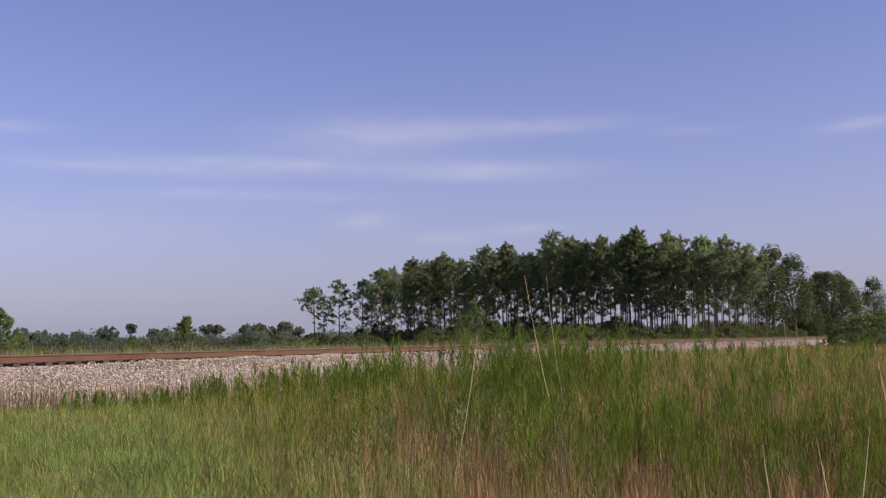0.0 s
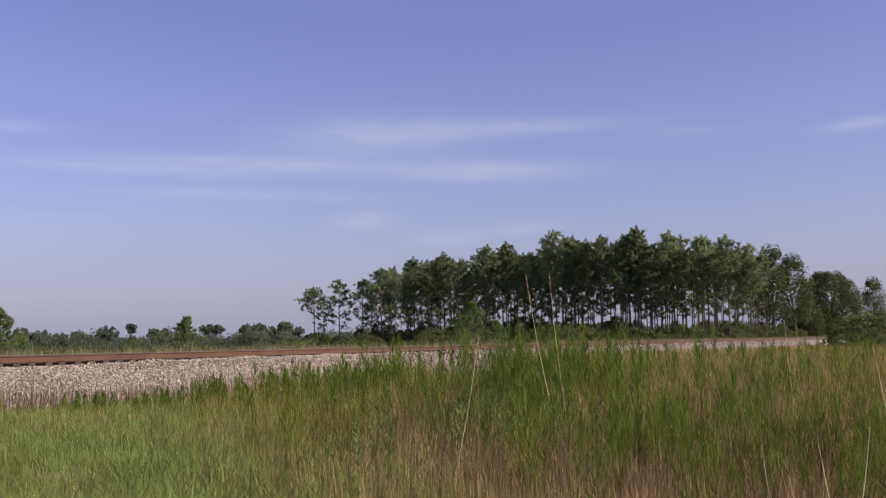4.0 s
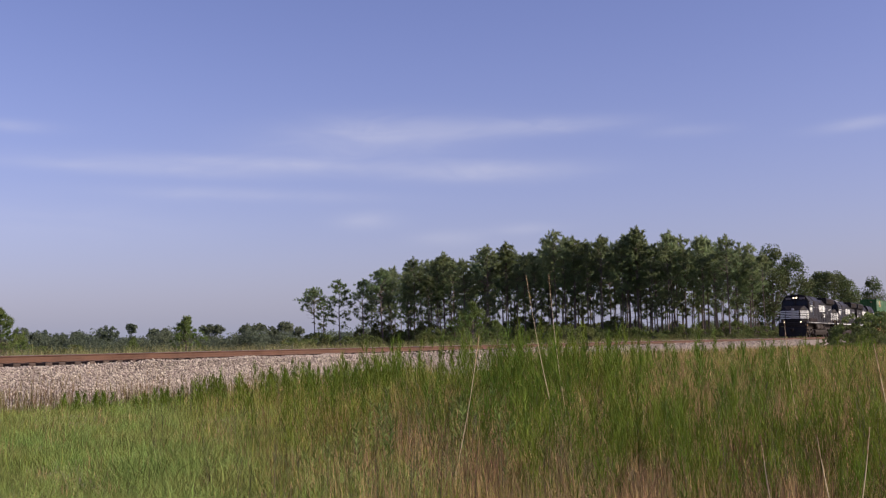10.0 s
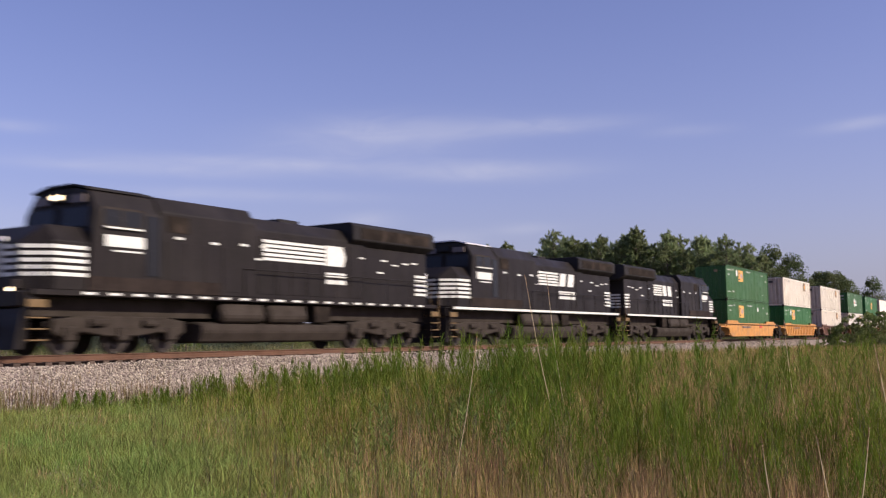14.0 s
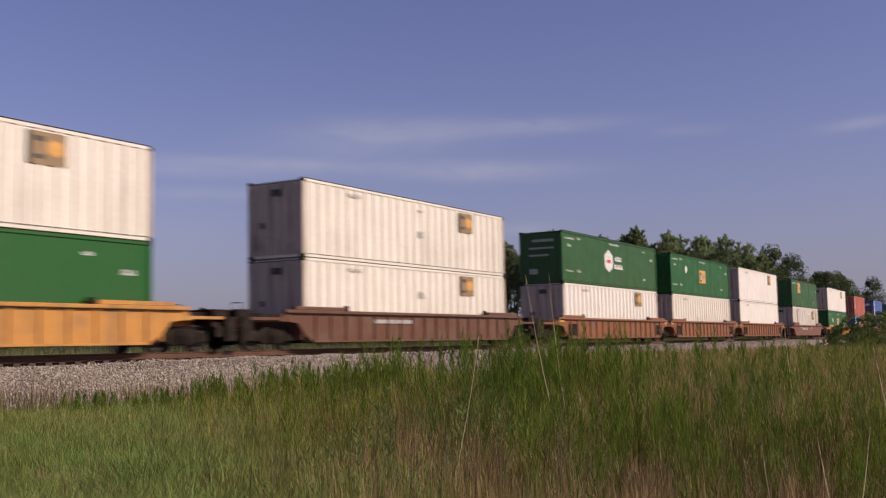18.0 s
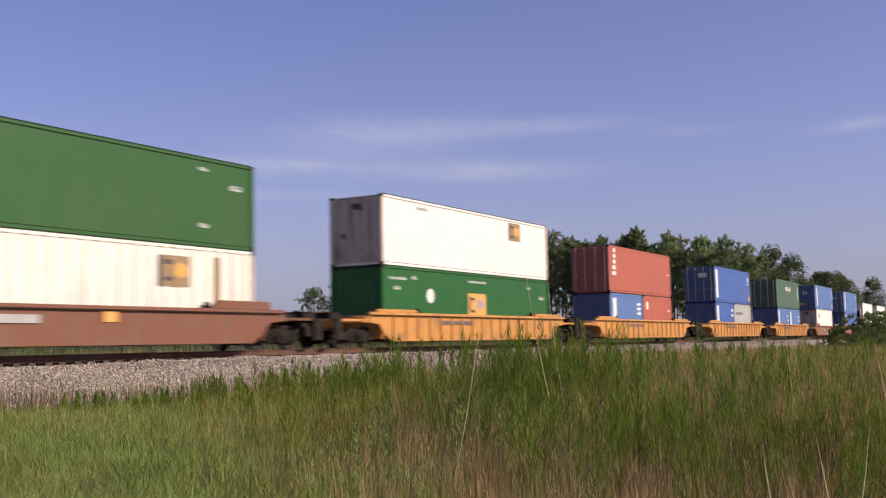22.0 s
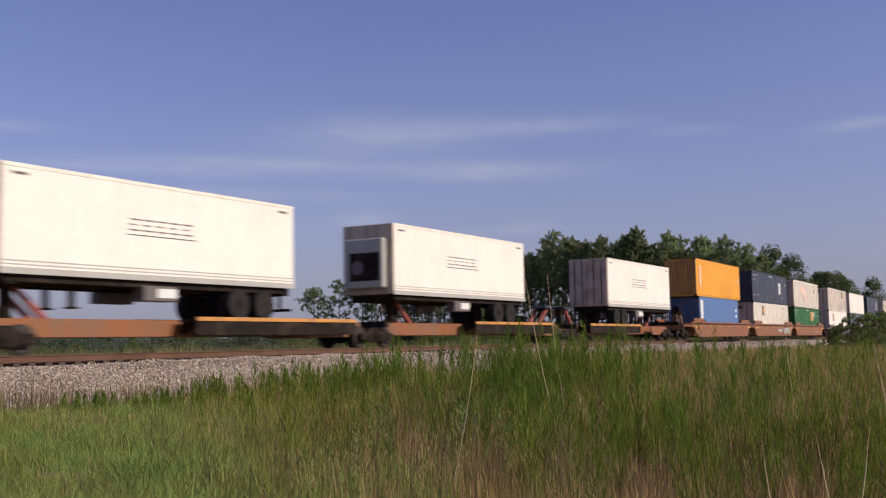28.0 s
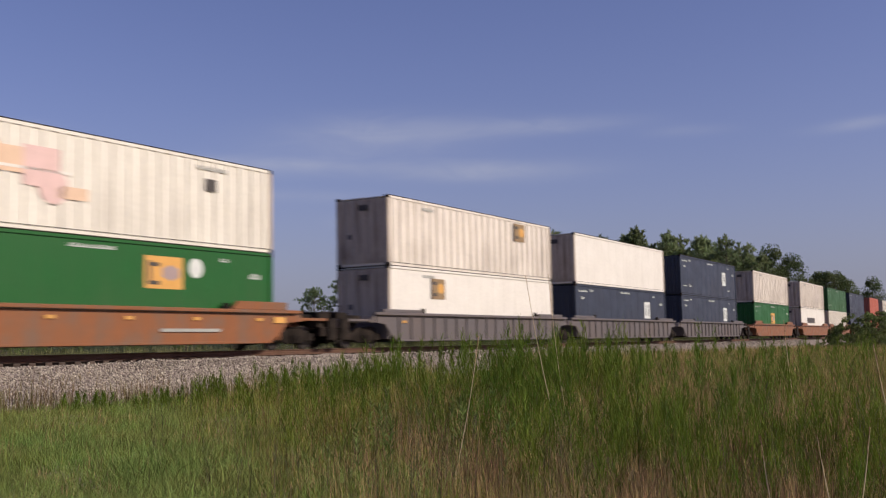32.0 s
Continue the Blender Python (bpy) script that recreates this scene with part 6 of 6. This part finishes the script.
def build_train():
    F0 = 384.9
    loco(F0 + 11.15, "lead", "black six-axle locomotive with white nose stripes and lit headlights")
    loco(F0 + 33.35, "second", "black locomotive with white stripes and sunlight painted pale on its cab roof")
    loco(F0 + 55.55, "third", "black locomotive running long hood first with white stripes")
    HF = 8.2
    ycar = "yellow smooth-sided well car carrying stacked containers"
    yrib = "yellow ribbed well car carrying stacked containers"
    brib = "rusty brown ribbed well car carrying stacked containers"
    osm = "orange-brown smooth-sided well car carrying stacked containers"
    grey_ = "dark grey ribbed well car carrying stacked containers"
    dm, dl = data_marks(), data_marks(True)
    dw = bars((2.75, 3.75, 2.5, 2.64), m=M_GREYBOX)
    G53, W53 = "green 53-foot container with small white markings", "white ribbed 53-foot container with faint dirt streaks"
    stack53(455.34, (M_GREEN, "plate", dm + logo_square(4.4, 6.1, 1.65, 2.62) + [("disc", 3.58, 4.13, 2.05, 2.6, M_MARK), ("end", -.6, -.3, 2.3, 2.5, M_MARKT), ("end", .2, .6, .8, 1.1, M_MARK)]),
            (M_GREEN, "plate", dl + logo_square(4.2, 5.86, 1.42, 2.47) + [("disc", 11.2, 11.65, 2.0, 2.45, M_MARK), ("end", -.2, .2, 1.8, 2.1, M_MARKT)]),
            "green 53-foot container with an orange emblem, stacked on another", "green 53-foot container with an orange emblem in a yellow well")
    stack53(478.73, (M_WHITE, "rib", dw + plate_mark()), (M_GREEN2, "plate", dl + logo_square(4.38, 6.03, 1.5, 2.5) + [("disc", 3.5, 4.1, 1.95, 2.55, M_MARK)]),
            "white ribbed 53-foot container stacked on a green one", "bright green 53-foot container with orange emblem in a yellow well")
    stack53(502.23, (M_WHITE, "rib", dw + plate_mark() + bars((8.0, 8.5, 1.3, 1.6), (8.0, 8.5, 2.4, 2.5), m=M_GREYBOX)), (M_WHITE, "rib", dw + plate_mark() + bars((8.0, 8.5, 1.6, 1.9), m=M_GREYBOX)),
            "white ribbed 53-foot container stacked on another white one", "white ribbed 53-foot container in a brown well car")
    stack53(525.47, (M_GREEN, "plate", dm + [("hex", 6.55, 7.95, .88, 2.26, M_MARK), ("bar+", 6.9, 7.6, 1.45, 1.65, M_MARKR), ("bar+", 7.0, 7.5, 1.75, 1.85, M_PINK), ("txt", 8.33, 9.48, 1.63, 1.95, M_MARK), ("txt", 8.15, 9.73, 1.14, 1.5, M_MARK),
                                             ("end", -.8, .5, 2.3, 2.45, M_GREYBOX), ("end", -.8, .7, 1.9, 2.0, M_GREYBOX), ("end", -.5, .7, 1.5, 1.6, M_GREYBOX), ("end", .2, .7, .5, .8, M_GREYBOX)]),
            (M_WHITE2, "rib", dw + plate_mark()),
            "green 53-foot container with a white hexagon emblem", "white ribbed 53-foot container in a brown well car")
    stack53(544.89, (M_GREEN2, "plate", dm + logo_square(7.35, 9.05, 1.02, 2.0) + [("disc", 3.6, 4.15, 1.6, 2.15, M_MARK)]), (M_WHITE, "rib", dw),
            "bright green 53-foot container with orange emblem on a white one", "white ribbed 53-foot container in a brown well car")
    stack53(564.44, (M_WHITE2, "plate", dw + plate_mark(11.86, 13.2, 1.78, 2.7)), (M_WHITE2, "plate", dw),
            "clean white 53-foot container stacked on another", "clean white 53-foot container in a brown well car")
    stack53(588.22, (M_GREEN, "plate", dm[:2] + dm[6:] + logo_square(3.55, 5.3, 1.55, 2.6)), (M_WHITE, "rib", dw + plate_mark(11.72, 13.05, 1.6, 2.55) + [("bar", 2.6, 2.85, .1, 2.6, M_MARKT), ("bar", 14.2, 14.45, .1, 2.6, M_MARKT)]),
            "green 53-foot container with an orange emblem on a white one", "white 53-foot container in an oxide-red well car")
    stack53(612.20, (M_WHITE2, "plate", dw + plate_mark()), (M_GREEN2, "plate", dl + logo_square(7.25, 8.98, .95, 1.96) + [("disc", 3.52, 4.15, 1.42, 2.05, M_MARK)]),
            "clean white 53-foot container stacked on a green one", "bright green 53-foot container with orange emblem in a yellow well")
    # sea boxes
    s40 = 12.19
    low20, seam = 0.42, 3.06
    vbar = [("bar", .42, 1.1, .35, 2.65, M_MARK)]
    name_v = [("bar", .6 + .06 * k, 1.19, 1.06 + .36 * k, 1.30 + .36 * k, M_MARK) for k in range(5)]
    container(637.59, s40, seam, HB, M_RED, "corr", "brick-red 40-foot sea container with white bars of lettering", "doors",
              name_v + [("txt", 11.3, 11.9, 1.5, 1.6, M_MARK)], wide=2.44)
    container(637.59, 6.06, low20, 2.591, M_BLUE, "corr", "blue 20-foot sea container in a yellow well car", "corr", [("bar", .5, 1.15, .2, 2.3, M_MARK)] + [("bar", 4.9, 5.6, z, z + .16, M_MARK) for z in (1.3, 1.6, 1.9)], wide=2.44)
    container(637.59 + 6.13, 6.06, low20, 2.591, M_RED, "corr", "brick-red 20-foot sea container in a yellow well car", "corr", [("bar", .6, 1.0, 1.7, 2.2, M_MARK), ("bar", 5.2, 5.6, 1.6, 1.7, M_MARK)], wide=2.44)
    b40 = vbar + [("bar", 11.2, 11.6, 2.0, 2.4, M_MARK), ("bar", 11.2, 11.7, 1.75, 1.85, M_MARK), ("bar", 11.4, 11.85, .35, .72, M_MARKO), ("end", -.6, .1, 2.0, 2.35, M_MARK)]
    container(661.5, s40, seam, HB, M_BLUE2, "corr", "blue 40-foot sea container with a white upright bar", "doors", b40, wide=2.44)
    container(661.5, 6.06, low20, 2.591, M_BLUE2, "corr", "blue 20-foot sea container in a yellow well car", "corr", [("bar", .45, 1.1, .2, 2.35, M_MARK), ("bar", 5.1, 5.7, 1.9, 2.1, M_MARK), ("bar", 5.1, 5.7, 1.5, 1.7, M_MARK)], wide=2.44)
    container(661.5 + 6.13, 6.06, low20, 2.591, M_GREYBOX, "plate", "grey 20-foot sea container in a yellow well car", "corr", [("bar", .6, 3.0, 1.7, 1.9, M_GCAR)], wide=2.44)
    container(685.38, s40, seam, HB, M_DGREEN, "corr", "dull green 40-foot sea container with a white name plate", "doors",
              [("txt", 4.65, 7.42, 1.88, 2.3, M_MARK), ("bar", 5.0, 7.2, 1.72, 1.77, M_MARKR), ("bar", 11.2, 11.6, .9, 2.4, M_GREYBOX)], wide=2.44)
    for k in (0, 6.13):
        container(685.38 + k, 6.06, low20, 2.591, M_BLUE, "corr", "blue 20-foot sea container with a white upright bar", "corr", [("bar", .45, 1.1, .2, 2.35, M_MARK), ("bar", 5.0, 5.6, 1.75, 1.95, M_MARK), ("bar", 5.0, 5.6, 1.3, 1.5, M_MARK)], wide=2.44)
    b45 = [("bar", 1.3, 2.0, .33, 2.62, M_MARK), ("bar", 12.2, 12.6, 2.3, 2.5, M_MARK), ("bar", 12.2, 12.7, 2.05, 2.15, M_MARK), ("bar", 12.3, 12.85, .42, .82, M_MARKO), ("end", .0, .6, .5, .75, M_MARKO)]
    size_marks = []
    size_marks.append((container(708.05, 13.72, SEAM, HB, M_BLUE, "corr", "blue 45-foot sea container overhanging a white one", "corr", b45, wide=2.44), 13.72))
    container(708.6, s40, LOW, HB, M_WHITE2, "plate", "cream-white 40-foot container with red lettering bars", "doors", [("txt", 1.4, 2.6, 2.20, 2.38, M_MARKR), ("txt", 1.45, 2.75, 1.96, 2.14, M_MARKR), ("bar", 11.2, 11.9, 1.5, 2.3, M_PINK)], wide=2.44)
    size_marks.append((container(731.47, 13.72, SEAM, HB, M_BLUE, "corr", "blue 45-foot sea container on a deeper blue one", "doors", b45, wide=2.44), 13.72))
    container(732.2, s40, LOW, HB, M_BLUE2, "corr", "deep blue 40-foot sea container in an orange-brown well car", "doors", vbar + [("bar", 11.0, 11.5, 1.9, 2.1, M_MARK), ("bar", 11.0, 11.5, 1.4, 1.6, M_MARK)], wide=2.44)
    for c, L in size_marks:
        tx = bpy.data.curves.new("size_number", "FONT")
        tx.body, tx.size, tx.extrude = "45", .62, .002
        tmp = bpy.data.objects.new("size_number", tx)
        scene.collection.objects.link(tmp)
        dg = bpy.context.evaluated_depsgraph_get()
        me = bpy.data.meshes.new_from_object(tmp.evaluated_get(dg))
        bpy.data.objects.remove(tmp)
        me.materials.append(M_MARK)
        part("size_number", me, c, "white number 45", at=pose(L / 2 - .85, -1.222, 1.62, 90, 0, 0))
        part("size_number", me, c, "white number 45", at=pose(-L / 2 - .012, .25, 1.75, 90, 0, -90))
    # spine cars and trailers
    spine_unit(759.6, -9.6, 9.75, ("truck", "joint"), "rusty spine car with yellow ledges carrying a trailer", (-6.9,), (-.9, 7.8))
    spine_unit(779.1, -9.75, 9.75, ("none", "joint"), "rusty spine car with yellow ledges carrying a trailer", (-7.15, 8.2), (-2.0, 6.7))
    spine_unit(798.5, -9.65, 9.6, ("none", "truck"), "rusty spine car with yellow ledges carrying a trailer", (-8.7, 6.4), (-7.4, 1.3))
    trailer(751.5, 12.3, True, "white refrigerated trailer with a dark cooling unit")
    trailer(770.3, 12.4, True, "white refrigerated trailer with a dark cooling unit")
    trailer(794.4, 12.2, False, "white trailer with grey doors")
    # second half
    container(813.4, 13.72, SEAM, HB, M_ORANGE, "corr", "orange 45-foot sea container on a blue one", "corr", [("bar", 1.0, 1.45, .8, 2.4, M_PEACH), ("bar", 12.9, 13.3, 1.5, 1.7, M_PINK)], wide=2.44)
    container(814.0, s40, LOW, HB, M_BLUE, "corr", "blue 40-foot sea container with a white upright bar", "corr", vbar + [("bar", 11.1, 11.6, 1.9, 2.1, M_MARK), ("bar", 11.1, 11.6, 1.4, 1.6, M_MARK)], wide=2.44)
    square = [("bar", 11.77, 12.88, 1.06, 2.14, M_MARK), ("bar+", 12.0, 12.12, 1.25, 1.95, M_NAVY), ("bar+", 12.5, 12.65, 1.25, 1.95, M_NAVY)]
    stack53(831.54, (M_NAVY, "plate", dm + square), (M_WHITE, "rib", bars((12.67, 13.9, 2.45, 2.6), m=M_GREYBOX) + plate_mark(3.53, 4.7, 1.72, 2.64)),
            "navy 53-foot container with a white square emblem on a white one", "white ribbed 53-foot container in an orange-brown well car")
    fruit = [("disc", 4.2, 5.1, 1.55, 2.45, M_PEACH), ("bar", 5.0, 6.2, 1.5, 2.2, M_PEACH), ("bar+", 5.8, 7.0, 1.2, 2.3, M_PINK), ("disc", 6.3, 7.3, .75, 1.75, M_PINK), ("bar", 6.9, 8.0, .95, 1.3, M_PEACH), ("bar+", 4.9, 7.4, 1.62, 1.7, M_WHITE2)]
    stack53(851.2, (M_WHITE, "rib", bars((12.42, 13.8, 2.5, 2.64), m=M_GREYBOX) + fruit + [("bar", 12.78, 13.3, 1.82, 2.22, M_MARKD)]), (M_GREEN2, "plate", dm + logo_square(10.2, 11.8, 1.5, 2.5) + [("disc", 12.07, 12.7, 1.9, 2.5, M_MARK)]),
            "white 53-foot container with a pale fruit print", "bright green 53-foot container with orange emblem in an orange-brown well")
    stack53(874.66, (M_OLDWHITE, "rib", dw + plate_mark()), (M_WHITE2, "plate", dw + plate_mark(3.41, 4.64, 1.6, 2.5)),
            "aged white ribbed 53-foot container on a cleaner one", "clean white 53-foot container in a dark grey well car")
    stack53(894.01, (M_WHITE2, "plate", ()), (M_NAVY, "plate", dm + square), "bright plain white 53-foot container on a navy one", "navy 53-foot container in a dark grey well car")
    stack53(914.01, (M_NAVY, "plate", dm + square), (M_NAVY, "plate", dm + square), "navy 53-foot container stacked on another navy one", "navy 53-foot container in a dark grey well car")
    stack53(936.73, (M_OLDWHITE, "rib", dw), (M_GREEN2, "plate", dm + logo_square(7.3, 9.0, 1.0, 2.0)), "aged white ribbed 53-foot container on a green one", "bright green 53-foot container in an orange-brown well car")
    stack53(959.89, (M_OLDWHITE, "rib", dw), (M_WHITE2, "plate", [("bar", 4, 9, 1.2, 1.8, M_MARKD)]), "aged white ribbed 53-foot container on a white one", "white 53-foot container with dark lettering bars")
    stack53(979.31, (M_GREEN, "plate", dm), (M_WHITE, "rib", ()), G53, W53)
    stack53(999.0, (M_NAVY, "plate", dm), (M_NAVY, "plate", ()), "navy 53-foot container stacked on another navy one", "navy 53-foot container in a brown well car")
    container(1023.0, s40, SEAM, HB, M_RED, "corr", "brick-red 40-foot sea container on another", "corr", (), wide=2.44)
    container(1023.0, s40, LOW, HB, M_RED, "corr", "brick-red 40-foot sea container in a brown well car", "corr", (), wide=2.44)
    stack53(1041.0, (M_WHITE, "rib", ()), (M_WHITE, "rib", ()), W53, W53)
    # cars
    C = lambda u, L=16.15: u + L / 2
    TT, TJ, NJ, NT = ("truck", "truck"), ("truck", "joint"), ("none", "joint"), ("none", "truck")
    plate2 = lambda m_: [(-3.9, -2.4, .95, 1.1, m_), (-2.3, -1.1, .95, 1.1, m_)]
    well_car("", ycar, (C(455.34), 0), M_YCAR, "smooth", HF, TT, plate2(M_GCAR) + [(2.6, 3.6, .98, 1.16, M_MARKR)])
    well_car("", yrib, (C(478.73), 0), M_YCAR, "ribbed", HF, TT, plate2(M_GCAR))
    well_car("", brib, (C(502.23), 0), M_BCAR, "ribbed", HF, TT, plate2(M_GREYBOX) + [(-9.2, -6.4, 1.29, 1.36, M_MARKO), (6.4, 9.2, 1.29, 1.36, M_MARKO)])
    # recess shade of the end bays painted as flat dark patches, beside orange ones
    bay = [(6.7, 8.0, .42, 1.06, M_DARKGEAR), (-8.0, -6.7, .42, 1.06, M_DARKGEAR), (8.6, 9.25, 1.14, 1.27, M_MARKO), (-9.25, -8.6, 1.14, 1.27, M_MARKO)]
    well_car("", brib, (C(525.47), 0), M_OCAR, "ribbed", HF, TJ, bay)
    well_car("", brib, (C(544.89), 0), M_OCAR, "ribbed", HF, NJ, bay)
    well_car("", brib, (C(564.44), 0), M_OCAR, "ribbed", HF, NT, bay)
    well_car("", "oxide-red smooth well car carrying stacked containers", (C(588.22), 0), M_RCAR, "bulk", HF, TT, [(-4.2, -2.6, .85, 1.08, M_GREYBOX), (-2.3, -.9, .85, 1.08, M_GREYBOX), (-5.3, -4.8, 1.02, 1.12, M_MARKO), (1.3, 1.8, .9, 1.2, M_MARKO)])
    well_car("", yrib, (C(612.2), 0), M_YCAR, "ribbed", HF, TT, plate2(M_GCAR))
    for uu in (637.59, 661.5, 685.38):
        well_car("", yrib, (uu + 6.1, 0), M_YCAR, "ribbed", HF, TT, plate2(M_GCAR))
    graf = [(-4.6, -4.1, .95, 1.05, M_MARKO), (-3.75, -2.0, .74, 1.02, M_MARKD), (-3.65, -2.95, .78, .98, M_GREYBOX), (-2.8, -2.1, .78, .98, M_GREYBOX), (-1.3, .2, .42, 1.08, M_MARKT), (1.1, 3.0, .68, 1.02, M_MARKD), (1.2, 2.0, .72, .98, M_GREYBOX), (2.15, 2.9, .72, .98, M_GREYBOX)]
    well_car("", osm, (714.7, 0), M_OCAR, "bulk", HF, TT, graf)
    well_car("", osm, (738.3, 0), M_OCAR, "bulk", HF, TT, [(2.0, 2.8, .8, 1.1, M_PEACH)])
    dots = [(x, x + .28, .98, 1.08, M_MARKO) for x in (-7.4, -4.3, -1.6, 1.2, 4.0, 7.0)] + [(7.9, 8.5, .92, 1.12, M_MARKO), (-8.5, -7.9, .92, 1.12, M_MARKO)]
    well_car("", osm, (820.1, 0), M_OCAR, "bulk", HF, TJ, dots, tall_brake=True)
    well_car("", osm, (839.6, 0), M_OCAR, "bulk", HF, NJ, dots + [(1.3, 3.2, .62, .9, M_GREYBOX), (3.9, 4.5, .45, 1.06, M_GREYBOX), (4.65, 5.3, .5, 1.0, M_GREYBOX), (5.45, 5.9, .45, 1.05, M_GREYBOX), (6.05, 6.5, .5, 1.0, M_GREYBOX), (6.65, 7.2, .48, .98, M_GREYBOX)])
    well_car("", osm, (859.2, 0), M_OCAR, "bulk", HF, NT, dots + [(2.6, 5.2, .62, .72, M_GREYBOX)])
    well_car("", grey_, (882.7, 0), M_GCAR, "ribbed", HF, TJ, dots[:1])
    well_car("", grey_, (902.1, 0), M_GCAR, "ribbed", HF, NJ)
    well_car("", grey_, (922.1, 0), M_GCAR, "ribbed", HF, NT)
    well_car("", osm, (944.8, 0), M_OCAR, "bulk", HF, TT)
    well_car("", osm, (968.0, 0), M_OCAR, "bulk", HF, TJ)
    well_car("", osm, (987.4, 0), M_OCAR, "bulk", HF, NJ)
    well_car("", osm, (1007.0, 0), M_OCAR, "bulk", HF, NT)
    well_car("", brib, (1029.1, 0), M_BCAR, "ribbed", HF, TJ)
    well_car("", brib, (1049.0, 0), M_BCAR, "ribbed", HF, NT)


def motions():
    for ob, row in MOVERS:
        if isinstance(row, list):
            walk(ob, row)
            continue
        u, z, turned = row[0], row[1], len(row) > 2 and row[2]
        rows = []
        for i in range(33):
            s = u - SPEED * i
            rows.append((float(i), pose(s, float(line_y(s)), z, 0, 0, math.degrees(heading(s)) + (180 if turned else 0))))
        walk(ob, rows)


build_ground()
track = build_track()
build_stones()
build_far_woods()
build_trees()
build_grass()
build_stalks()
build_train()
build_ties(track)
motions()
